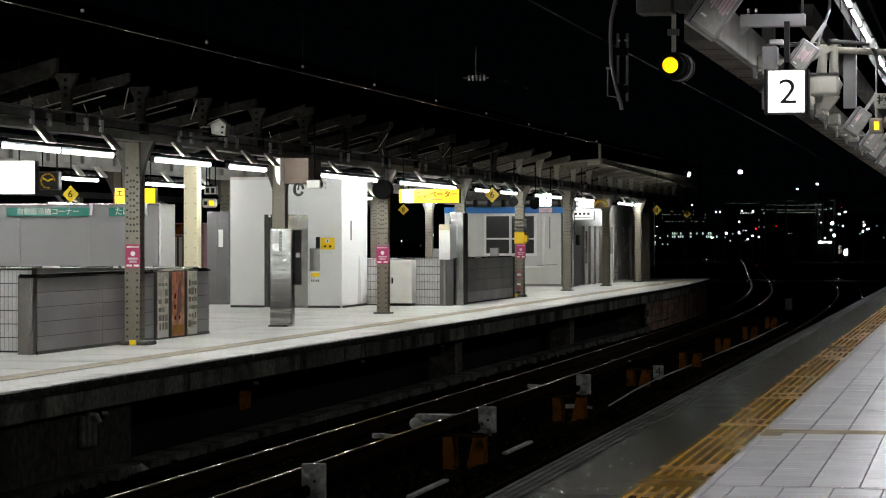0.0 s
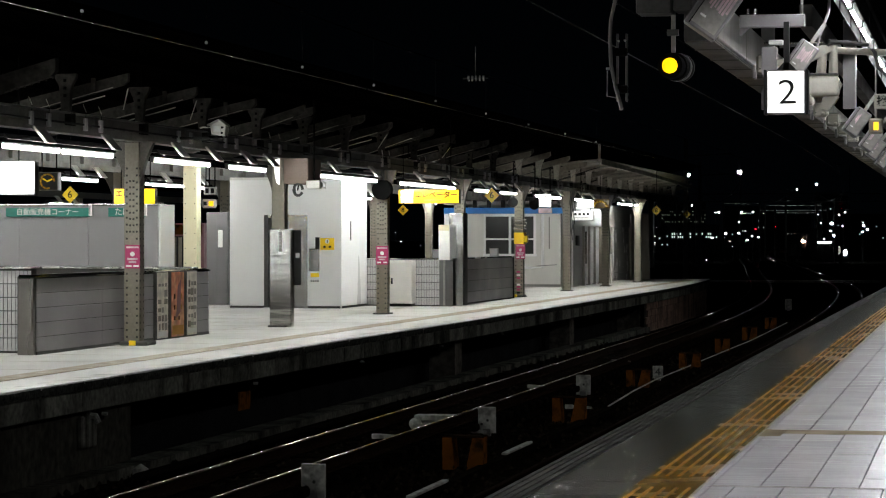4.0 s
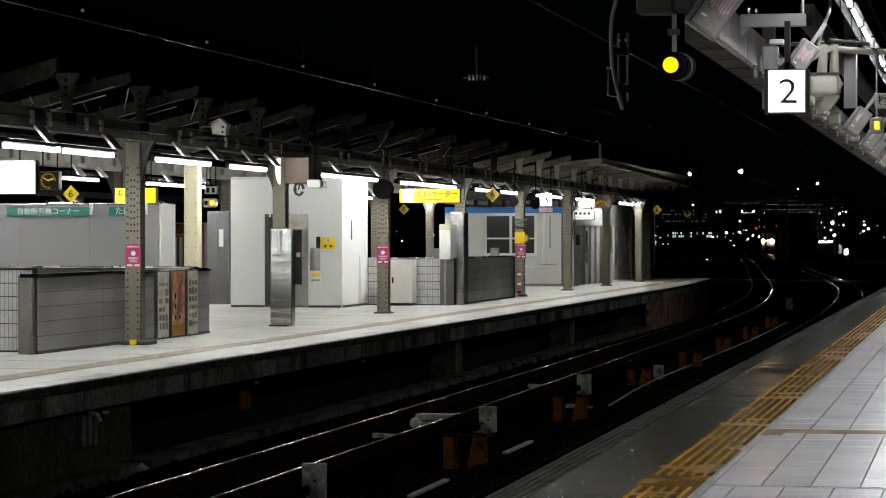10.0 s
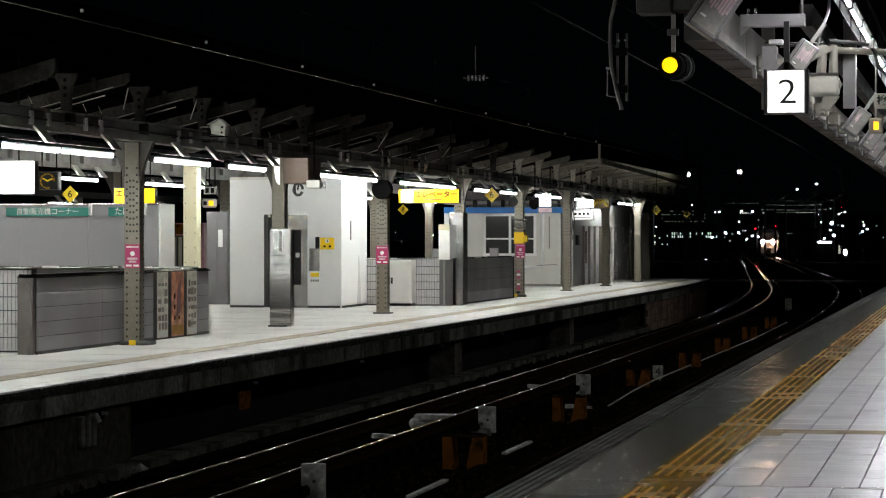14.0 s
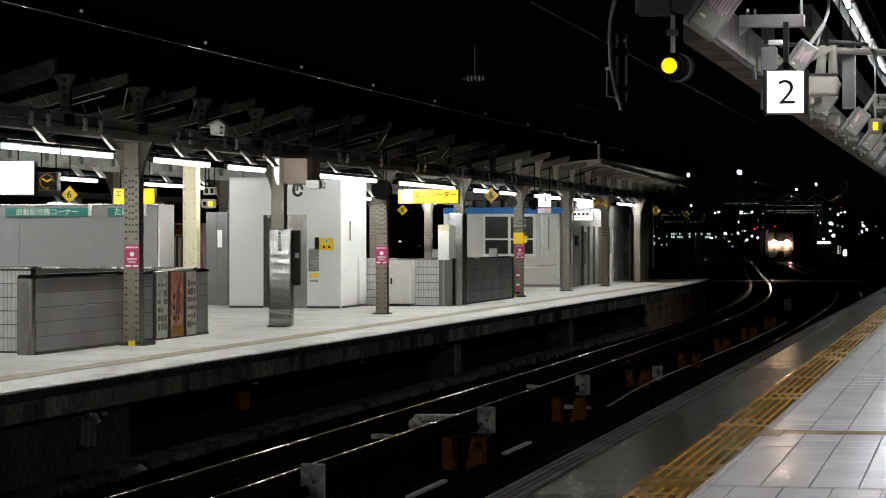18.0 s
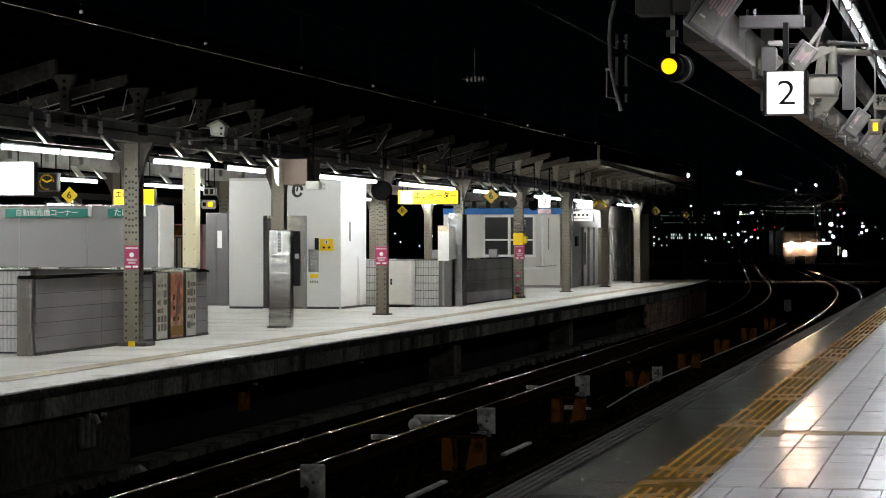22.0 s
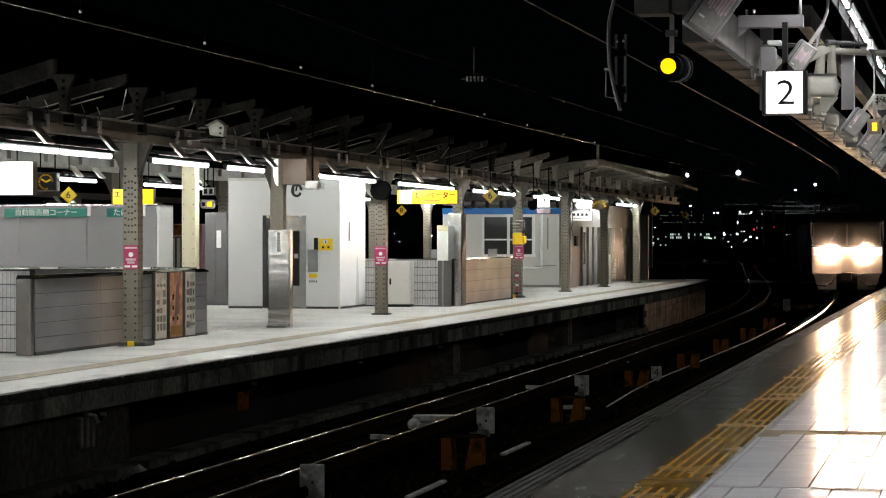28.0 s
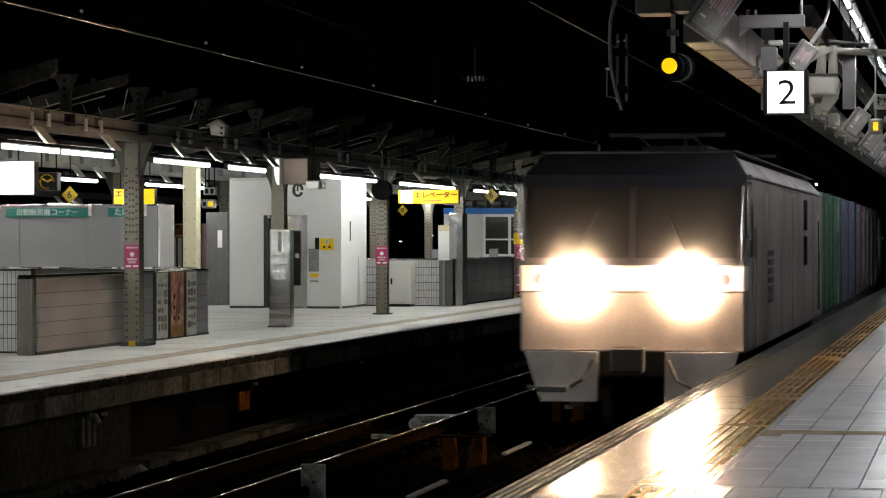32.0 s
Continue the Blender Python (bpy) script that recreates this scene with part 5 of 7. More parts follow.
# ---- platform office ----
def office():
    o = thing("platform_office", "off-white platform office with a blue fascia and sliding windows", "building", pose(0, 0, 0))
    part("front_wall", boxes((-16.6, -15.3, 81, 81.15, 0, 2.31), (-13.66, -12.86, 81, 81.15, 0, 2.31), (-15.3, -13.66, 81, 81.15, 0, 0.98), (-15.3, -13.66, 81, 81.15, 2.28, 2.31)), M["offwhite"], o)
    part("side_wall", boxes((-12.98, -12.86, 81.15, 84.0, 0, 2.31)), M["offwhite"], o)
    part("roof", boxes((-16.6, -12.7, 80.9, 96, 2.6, 2.7)), M["grey_steel"], o)
    part("fascia", boxes((-16.6, -12.8, 80.93, 81.1, 2.312, 2.50), (-12.8, -12.78, 80.93, 84, 2.312, 2.5)), M["blue"], o, "blue painted fascia")
    part("skirting", boxes((-16.6, -12.86, 80.985, 81.0, 0, 0.08)), M["grey_steel"], o)
    w = part("window", boxes((-15.32, -15.26, 80.96, 81.1, 0.96, 2.3), (-13.72, -13.64, 80.96, 81.1, 0.96, 2.3), (-15.32, -13.64, 80.96, 81.1, 2.22, 2.3),
                             (-15.34, -13.62, 80.94, 81.1, 0.96, 1.04)), M["white"], o)
    part("mullion", boxes((-14.52, -14.44, 80.97, 81.08, 1.04, 2.22)), M["white"], w)
    part("transom", boxes((-15.26, -13.72, 80.975, 81.06, 1.48, 1.53)), M["white"], w)
    for x0, x1 in ((-15.26, -14.52), (-14.44, -13.72)):
        for z0, z1 in ((1.04, 1.48), (1.53, 2.22)):
            part("pane", boxes((x0, x1, 81.02, 81.03, z0, z1)), M["glass"], w)
    part("pipe", pipe(B(), [(-13.42, 80.93, 2.3), (-13.42, 80.93, 0.62), (-14.0, 80.93, 0.60)], 0.05, 10), M["white"], o, "white drain pipe")
    part("vent_slot", boxes((-13.24, -13.2, 80.99, 81.0, 1.2, 2.2)), M["grey_steel"], o)
    part("handrail", pipe(B(), [(-13.6, 80.85, 0.66), (-12.95, 80.85, 0.7)], 0.012, 6), M["grey_steel"], o)
    for k in range(7):
        part("air_duct", cyl(B(), (-15.6 + 0.45 * k, 80.7, 2.62), (-15.5 + 0.45 * k, 80.7, 2.62), 0.12, seg=12), M["black"], o)
    # long side along the platform: doors, shutter and lockers
    part("door_wall", boxes((-12.62, -12.45, 80.9, 82.2, 0, 2.5), (-12.62, -12.45, 82.2, 87.2, 1.92, 2.5)), M["grey_panel"], o)
    for k in range(4):
        y0 = 82.2 + 1.25 * k
        d = part("door", boxes((-12.58, -12.53, y0 + 0.04, y0 + 1.21, 0.03, 1.92), bevel=0.004), M["grey_panel"], o)
        part("door_frame", boxes((-12.6, -12.46, y0, y0 + 0.05, 0, 1.92)), M["grey_steel"], d)
        part("glass", boxes((-12.53, -12.522, y0 + 0.3, y0 + 0.9, 0.7, 1.75)), M["glass"] if k == 1 else M["grey_panel"], d)
    part("meter_box", boxes((-12.45, -12.38, 81.4, 81.8, 1.3, 1.62)), M["black"], o)
    part("grey_wall", boxes((-12.6, -12.44, 87.2, 95.4, 1.92, 2.62)), M["grey_steel"], o)
    sh = part("shutter", boxes((-12.56, -12.5, 90.6, 94.6, 0.05, 1.92)), M["white_tile"], o, "pale roller shutter")
    for k in range(9):
        part("slat", boxes((-12.5, -12.485, 90.6, 94.6, 0.1 + 0.205 * k, 0.12 + 0.205 * k)), M["grey_steel"], sh)
    part("pier", boxes((-12.6, -12.35, 87.2, 88.9, 0, 1.92)), M["beige"], o)
    part("pier", boxes((-12.6, -12.4, 94.6, 95.6, 0, 2.4)), M["beige"], o)
    part("end_wall", boxes((-16.6, -11.85, 95.6, 95.8, 0, 2.45)), M["beige"], o)
    part("post_box", boxes((-12.35, -12.1, 87.0, 87.3, 0, 1.0)), M["offwhite"], o)
    part("conduit", pipe(B(), [(-12.3, 88.6, 0.1), (-12.3, 88.6, 1.9)], 0.03), M["grey_steel"], o)
    y = thing("ornament", "yellow round paper ornament hanging under the canopy", "ornament", pose(-11.52, 80.5, 2.64))
    part("plate", boxes((-0.28, 0.28, -0.015, 0.015, -0.17, 0.12)), M["tactile"], y)
    part("hanger_rod", cyl(B(), (0, 0.02, 0.1), (0, 0.02, roof_z(-11.52) - 2.62), 0.008, seg=6), M["matte"], y)
    for k in range(7):
        a = math.pi * (k + 0.5) / 7
        part("petal", ball(B(), (0.2 * math.cos(a), -0.03, -0.12 + 0.16 * math.sin(a)), 0.045), M["yellow"], y)


office()


# ---- things between the tracks ----
def track_things():
    for x, y, w, h, mark in ((-6.5, 25.2, 0.25, 0.35, ""), (-6.42, 34.17, 0.24, 0.35, ""), (-6.43, 42.91, 0.24, 0.33, ""), (-5.8, 48.03, 0.19, 0.24, "4"), (-6.75, 95.5, 0.25, 0.4, "")):
        s = thing("marker_plate", "weathered white metal marker plate between the tracks" + (", number 4" if mark else ""), "marker", LOWER @ pose(x, y, -1.12),
                  "white marker plates")
        part("plate", boxes((-w / 2, w / 2, -0.02, 0.02, 0.04, 0.04 + h), bevel=0.008), M["plate"], s)
        part("foot", boxes((-0.05, 0.05, -0.04, 0.04, 0, 0.1)), M["dark_steel"], s)
        if mark:
            lettering("number", mark, 0.22, M["black"], s, Matrix.Translation((0, -0.024, 0.16)) @ FACE)
        else:
            for dx, dz in ((-0.07, 0.16), (0.02, 0.08), (0.01, 0.21)):
                part("hole", cyl(B(), (dx, -0.022, dz), (dx, -0.026, dz), 0.018, seg=10), M["black"], s)
            part("slot", boxes((-0.03, 0.03, -0.025, -0.021, 0.055, 0.075)), M["black"], s)
    for x, y, w, h in ((-5.77, 29.33, 0.47, 0.37), (-5.73, 36.9, 0.46, 0.37), (-5.92, 46.1, 0.4, 0.31), (-5.67, 52.32, 0.42, 0.34), (-5.78, 60.3, 0.33, 0.33), (-5.8, 67.9, 0.37, 0.34), (-5.93, 76.6, 0.33, 0.33)):
        s = thing("cable_bracket", "rusty orange painted steel bracket box between the tracks", "bracket", LOWER @ pose(x, y, -1.13), "orange boxes between the tracks")
        part("upright", prism(B(), ((-w / 2, 0), (-w / 2 + 0.14, 0), (-w / 2 + 0.11, h), (-w / 2, h)), "y", -0.14, 0.14), M["orange_box"], s)
        part("upright", prism(B(), ((w / 2 - 0.2, 0), (w / 2, 0), (w / 2, h), (w / 2 - 0.12, h)), "y", -0.14, 0.14), M["orange_box"], s)
        part("cap", boxes((-w / 2, w / 2, -0.14, 0.14, h, h + 0.02)), M["rust"], s)
    b = thing("track_box", "grey box cover lying between the rails", "box", pose(-7.42, 35.6, -1.07))
    part("cover", boxes((-0.28, 0.3, -0.12, 0.12, 0.05, 0.13), bevel=0.01), M["plate"], b)
    part("base", boxes((-0.22, 0.24, -0.08, 0.08, 0, 0.05)), M["dark_steel"], b)
    d = thing("rail_clamp", "grey metal clamp between the rails", "clamp", pose(-7.58, 35.0, -1.07))
    part("body", ball(B(), (0, 0, 0.04), 0.09, 2), M["plate"], d)
    part("arm", boxes((0.0, 0.3, -0.03, 0.03, 0.0, 0.05)), M["plate"], d)
    for x, y, a in ((-7.5, 32.9, 30), (-7.45, 44.5, 30), (-7.3, 54.0, 20), (-5.95, 39.2, 0), (-6.6, 34.0, 0)):
        p = thing("rail_bond", "pale flat metal strap on the ballast", "strap", (pose if x < -7 else (lambda *v: LOWER @ pose(*v)))(x, y, -1.07, 0, 0, a), "metal straps on the ballast")
        part("strap", prism(B(), ((-0.2, 0), (0.2, 0), (0.2, 0.03), (-0.1, 0.06), (-0.2, 0.06)), "y", -0.04, 0.04), M["plate"], p)
    # cable trough along the near track
    c = thing("cable_trough", "pale cable trough with worn lids between the tracks", "trough", LOWER)
    lid = mesh_of(boxes((-0.035, 0.035, -0.9, 0.9, -1.06, -1.03), bevel=0.006), "lid", M["plate"])
    for y in (26.1, 31.4):
        piece("lid", lid, c, Matrix.Translation((-5.52, y, 0)))
    part("cable_pipe", pipe(B(), [(-5.56, 39.7, -1.06), (-5.66, 43.5, -1.04), (-5.74, 47.1, -1.05), (-5.72, 52, -1.06), (-5.64, 58, -1.04), (-5.6, 66, -1.05), (-5.7, 80, -1.05)], 0.013, 8), M["plate"], c, "thin pale cable pipe")
    part("trough", boxes((-5.58, -5.46, 24, 80, -1.12, -1.065)), M["sleeper"], c)
    # long ledge pipe at the foot of the far platform
    q = thing("wall_pipe", "grey pipe along the foot of the far platform", "pipe", pose(0, 0, 0))
    part("pipe", pipe(B(), [(-8.62, 26.0, -0.98), (-8.62, 33, -0.98), (-8.62, 44, -1.0)], 0.045), M["sleeper"], q)
    o = thing("wall_plate", "small orange plate on the platform wall", "plate", pose(-9.46, 33.0, -0.61))
    part("bracket", boxes((-0.5, -0.01, -0.03, 0.03, -0.03, 0.03)), M["rust"], o)
    part("plate", boxes((-0.01, 0.02, -0.25, 0.25, -0.12, 0.12)), M["orange_box"], o)
    # stains and fixings on the platform's face
    for k in range(9):
        f = thing("wall_bracket", "small pale bracket on the sooty platform face", "bracket", pose(-9.44, 27.2 + 6.1 * k, -0.38), "brackets on the platform face")
        part("plate", boxes((-0.02, 0.03, -0.08, 0.08, -0.09, 0.07), bevel=0.01), M["sleeper"], f)
        part("pin", cyl(B(), (0.03, 0, -0.02), (0.09, 0, -0.02), 0.02, seg=8), M["plate"], f)
    d = thing("drain_spout", "pale streaked concrete drain spout on the sooty platform face", "drain", pose(-9.45, 26.75, -0.47))
    for y in (-0.2, 0.0, 0.17):
        part("rib", boxes((0.0, 0.06, y - 0.05, y + 0.06, -0.27, 0.2 - abs(y) * 0.6), bevel=0.015), M["sleeper_pale"], d)
    part("spout", pipe(B(), [(0.03, 0.02, 0.08), (0.12, 0.02, 0.07), (0.15, 0.02, 0.0)], 0.035), M["plate"], d)
    k = thing("concrete_block", "broken pale concrete block at the foot of the platform", "block", pose(-9.0, 27.3, -1.1))
    part("block", ball(B(), (0, 0, 0.05), 0.1, 1), M["plate"], k)
    g = thing("level_crossing", "pale foot crossing boards over the far tracks", "crossing", LOWER)
    for k in range(7):
        y = 154
        x = -16.3 + 1.55 * k
        part("board", boxes((x, x + 1.45, y - 0.8, y + 0.8, -1.05, -0.94)), M["plate"], g)


track_things()


# ---- overhead wires ----
def wires():
    w = thing("contact_wire", "thin worn contact wire over track 3", "wire", pose(0, 0, 0))
    part("wire", pipe(B(), [(-8.4, 8, 3.6), (-8.4, 40, 3.63), (-8.4, 90, 3.72), (-9.8, 150, 4.1), (-17.9, 235, 4.75)], 0.009, 24), M["wire"], w)
    for y in (23.7, 27.8, 32, 36, 40.3, 44.6, 49, 53.5, 58):
        part("dropper", cyl(B(), (-8.4, y, 3.62), (-8.4, y, 4.36), 0.004, seg=6), M["matte"], w)
        part("clamp", ball(B(), (-8.4, y, 3.7), 0.02), M["offwhite"], w)
    m = thing("messenger_wire", "dark messenger wire above the contact wire", "wire", pose(0, 0, 0))
    part("wire", pipe(B(), [(-8.4, 8, 4.6), (-8.4, 38, 4.35), (-8.4, 90, 4.5), (-9.8, 150, 4.7), (-17.9, 235, 4.85)], 0.01, 6), M["matte"], m)
    n = thing("contact_wire", "thin worn contact wire over track 2", "wire", pose(0, 0, 0))
    pts = [(way_x(y) - 0.05, y, 3.96) for y in (8, 30, 50, 70, 90, 110, 130, 160, 200, 250)]
    part("wire", pipe(B(), pts, 0.008, 24), M["old_wire"], n)
    o = thing("messenger_wire", "dark messenger wire over track 2", "wire", pose(0, 0, 0))
    part("wire", pipe(B(), [(way_x(y) - 0.05, y, 4.6 + 0.1 * math.sin(y / 7)) for y in (8, 30, 50, 70, 90, 110, 130, 160, 200, 250)], 0.01, 6), M["matte"], o)
    i = thing("insulator_string", "ribbed grey insulator on a wire", "insulator", pose(-7.7, 40, 4.03))
    for k in range(5):
        part("disc", cyl(B(), (-0.12 + 0.06 * k, 0, -0.0), (-0.1 + 0.06 * k, 0, 0.0), 0.045, seg=10), M["ceramic"], i)
    part("rod", pipe(B(), [(-0.2, 0, 0), (0.2, 0, 0)], 0.012, 6), M["dark_steel"], i)
    part("hanger_rod", cyl(B(), (0, 0, 0), (0, 0, 0.5), 0.008, seg=6), M["dark_steel"], i)
    # hanger with two insulator rods at the near canopy's edge
    h = thing("wire_hanger", "dark grey channel hanger with a hanging grey hose", "hanger", pose(-3.92, 29, 3.4))
    part("arm", pipe(B(), [(0.99, 0.1, 1.0), (0.0, 0.1, 1.0), (-0.057, 0.06, 0.9), (-0.057, 0.02, 0.75)], 0.02, 8), M["black"], h)
    for x in (-0.039, 0.065):
        part("channel", boxes((x - 0.012, x + 0.012, -0.02, 0.03, -0.342, 0.420), bevel=0.003), M["cabinet_grey"], h)
    for z in (0.213, -0.205):
        part("clamp", boxes((-0.071, 0.077, -0.05, 0.03, z - 0.045, z + 0.045), bevel=0.008), M["matte"], h)
    for x, z in ((0.052, 0.340), (-0.021, 0.335), (0.047, -0.158), (-0.031, -0.156)):
        part("bolt", cyl(B(), (x, -0.06, z), (x, -0.02, z), 0.013, seg=8), M["stainless"], h)
    part("hose", pipe(B(), [(-0.057, -0.05, 0.797), (-0.108, -0.05, 0.566), (-0.117, -0.05, 0.376), (-0.104, -0.05, 0.058), (-0.051, -0.05, -0.196), (-0.002, -0.05, -0.356), (0.013, -0.05, -0.440)], 0.021, 10), M["cabinet_grey"], h, "grey hanging hose")
    part("side_rod", pipe(B(), [(-0.151, 0, 0.047), (-0.155, 0, -0.279), (-0.051, 0, -0.299)], 0.007, 6), M["near_grey"], h)
    part("clip", boxes((-0.167, -0.101, -0.02, 0.02, 0.017, 0.042)), M["stainless"], h)
    # far portal frames over the bend, pale tubular brackets
    for y, x0 in ((150, -7.5), (196, -11.5)):
        g = thing("bracket_mast", "slim grey steel mast with a curved bracket over the far track", "mast", pose(x0 - 9.0, y, -1.1), "far masts")
        part("mast", cyl(B(), (0, 0, 0), (0, 0, 8.4), 0.16, 0.12), M["grey_steel"], g)
        part("bracket", pipe(B(), [(0, 0, 7.4), (2.6, 0, 7.5), (3.1, 0, 7.2), (3.1, 0, 5.8), (2.7, 0, 5.3)], 0.05), M["grey_steel"], g)
    f = thing("portal_gantry", "grey lattice gantry with wires over the far tracks", "gantry", pose(-17, 235, -1.1))
    for x in (-12, 13):
        part("mast", boxes((x - 0.25, x + 0.25, -0.25, 0.25, 0, 7.2)), M["grey_steel"], f)
    for z in (5.9, 6.6):
        part("chord", boxes((-12, 13, -0.06, 0.06, z, z + 0.1)), M["grey_steel"], f)
    for k in range(20):
        part("lattice", pipe(B(), [(-12 + 1.25 * k, 0, 5.9 if k % 2 else 6.6), (-10.75 + 1.25 * k, 0, 6.6 if k % 2 else 5.9)], 0.04, 6), M["grey_steel"], f)
    for x in (-4, 1.5, 6):
        part("insulator_arm", pipe(B(), [(x, 0, 5.9), (x + 0.9, -0.1, 5.2), (x - 0.6, 0, 5.2)], 0.05, 6), M["plate"], f)


wires()


# ---- near canopy equipment ----
def near_equipment():
    s = sign_box("track_number_sign", "lit white hanging sign box with the number 2", -1.93, -1.57, 24.5, 2.683, 3.094, "white_lit", depth=0.2, hang=3.0)
    lettering("number", "2", 0.33, M["black"], s, Matrix.Translation((0.013, -0.106, -0.013)) @ FACE @ Matrix.Diagonal((1.16, 1, 1, 1)), "black number 2", -0.001)
    part("stem", boxes((-0.026, 0.026, -0.04, 0.04, 0.2, 0.66)), M["black"], s)
    for k in (-1, 1):
        part("side_frame", boxes((k * 0.194 - 0.012, k * 0.194 + 0.012, -0.11, 0.1, -0.21, 0.21), bevel=0.004), M["black"], s)
    part("gusset", prism(B(), ((-0.1, 0.2), (0.1, 0.2), (0.026, 0.28), (-0.026, 0.28)), "y", -0.04, 0.04), M["black"], s)
    a = thing("sign_beam", "grey steel channel beam carrying a sign", "beam", pose(-1.93, 25, 3.6))
    part("channel", boxes((-0.3, 0.32, -0.06, 0.06, -0.06, 0.06), bevel=0.006), M["near_grey"], a)
    for x in (-0.22, -0.15):
        part("bolt", cyl(B(), (x, 0, 0.06), (x, 0, 0.12), 0.015, seg=8), M["stainless"], a)
    part("gusset", prism(B(), ((-0.3, -0.06), (-0.2, -0.06), (-0.3, -0.15)), "y", -0.02, 0.02), M["near_grey"], a)
    part("hanger_rod", cyl(B(), (0.29, 0, 0.06), (0.29, 0, 0.75), 0.012, seg=8), M["stainless"], a)
    # slanted boards with pink print, one after another along the edge beam
    for k, (x, y, z, n) in enumerate(((-2.36, 24.0, 3.665, 1.0), (-1.74, 26.4, 3.34, 0.62), (-1.42, 31.8, 2.93, 0.6), (-1.40, 35.6, 2.86, 0.55), (-1.52, 40.5, 2.9, 0.55), (-1.60, 46, 2.9, 0.5))):
        b = thing("slanted_board", "grey slanted equipment board with pale pink print", "board", pose(x, y, z, 0, 35, 8), "slanted boards under the near canopy")
        part("case", boxes((-0.17 * n, 0.17 * n, -0.05, 0.25, -0.28 * n, 0.28 * n), bevel=0.015), M["near_grey"], b)
        part("plate", boxes((-0.12 * n, 0.14 * n, -0.056, -0.05, -0.24 * n, 0.24 * n)), M["grey_steel"], b)
        rnd = random.Random(k)
        part("seam", boxes((-0.125 * n, -0.115 * n, -0.060, -0.05, -0.27 * n, 0.27 * n)), M["black"], b)
        for i in range(7 if k < 2 else 2):
            xx, zz = (-0.07 + 0.03 * i) * n, (-0.06 + 0.05 * rnd.random()) * n
            part("print", boxes((xx, xx + (0.012 + 0.012 * rnd.random()) * n, -0.060, -0.0565, zz, zz + (0.14 + 0.12 * rnd.random()) * n)), M["pale_pink"], b)
        part("white_mark", boxes((-0.08 * n, -0.02 * n, -0.060, -0.0565, -0.15 * n, -0.13 * n)), M["paper"], b)
        part("bracket", boxes((-0.02, 0.02, 0.1, 0.16, 0.2 * n, 0.2 * n + 0.3)), M["grey_steel"], b)
    # loudspeaker
    l = thing("loudspeaker", "rounded cream loudspeaker hanging from a bracket", "loudspeaker", pose(-1.53, 27, 3.09))
    part("case", round_box(-0.17, 0.14, -0.14, 0.16, -0.11, 0.11, 0.05), M["bracket_cream"], l)
    part("cone", prism(B(), ((0.12, 0.09), (0.17, 0.02), (0.12, -0.09)), "y", -0.08, 0.1), M["near_cream"], l)
    part("lid", boxes((-0.18, 0.13, -0.15, 0.16, 0.11, 0.125)), M["dark_steel"], l)
    part("neck", cyl(B(), (-0.05, 0, 0.1), (-0.02, 0, 0.42), 0.055, 0.04, seg=12), M["near_cream"], l)
    part("neck", cyl(B(), (0.08, 0, 0.1), (0.08, 0, 0.42), 0.05, 0.04, seg=12), M["near_cream"], l)
    part("lower_horn", prism(B(), ((-0.02, -0.11), (0.14, -0.11), (0.04, -0.26), (-0.05, -0.24)), "y", -0.1, 0.1), M["near_cream"], l)
    g = thing("support_bracket", "cream painted bracket arm", "bracket", pose(-1.6, 27, 3.43))
    part("gusset", prism(B(), ((-0.18, 0.07), (0.16, 0.06), (0.16, 0.03), (-0.1, -0.1), (-0.18, -0.1)), "y", -0.05, 0.05), M["near_cream"], g)
    part("tube", cyl(B(), (0.1, 0, 0.03), (0.75, 0.6, 0.03), 0.035, seg=12), M["near_cream"], g)
    part("bolt", cyl(B(), (0.52, 0.3, 0.06), (0.52, 0.3, 0.16), 0.03, seg=10), M["paper"], g)
    part("cable", pipe(B(), [(0.1, 0, 0.12), (0.5, 0.3, 0.1), (0.56, 0.3, 0.02), (0.6, 0.3, -0.14), (0.68, 0.3, -0.22), (0.78, 0.3, -0.2)], 0.022, 8), M["rubber"], g)
    part("upright", pipe(B(), [(-0.02, 0, 0.05), (0.02, 0, 0.2), (0.1, 0, 0.42), (0.13, 0, 0.8)], 0.016, 8), M["near_grey"], g)
    # conduit clutter behind the number sign
    c = thing("junction_cluster", "small grey junction boxes and conduits under the canopy", "junction box", pose(-2.06, 27, 3.4))
    part("box", boxes((-0.05, 0.1, -0.06, 0.06, 0.12, 0.17), bevel=0.01), M["paper"], c)
    part("box", boxes((-0.12, 0.04, -0.08, 0.08, -0.2, 0.1), bevel=0.01), M["near_grey"], c)
    part("conduit", pipe(B(), [(0.06, 0, 0.1), (0.3, 0, 0.12), (0.5, 0, 0.06)], 0.015, 6), M["rubber"], c)
    part("conduit", pipe(B(), [(-0.1, 0, 0.14), (0.5, 0, 0.14)], 0.01, 6), M["stainless"], c)
    part("clamp", boxes((0.02, 0.1, -0.05, 0.05, -0.1, -0.03)), M["near_cream"], c)
    # amber lamp
    y = thing("amber_signal_lamp", "round black signal lamp with a lit amber lens", "signal", pose(-2.88, 25, 3.175))
    part("lens", cyl(B(), (0, -0.22, 0), (0, -0.20, 0), 0.074, seg=32), M["amber"], y)
    part("body", cyl(B(), (0, -0.199, 0), (0.06, 0.18, -0.01), 0.122, 0.11, seg=32), M["matte"], y)
    part("hood", cyl(B(), (0.02, -0.05, 0), (0.04, 0.05, 0), 0.135, 0.135, seg=32), M["matte"], y)
    for k in range(3):
        part("rim", cyl(B(), (0.03 + 0.016 * k, 0.02 + 0.07 * k, 0), (0.033 + 0.016 * k, 0.035 + 0.07 * k, 0), 0.138, seg=32), M["cabinet_grey" if k < 2 else "black"], y)
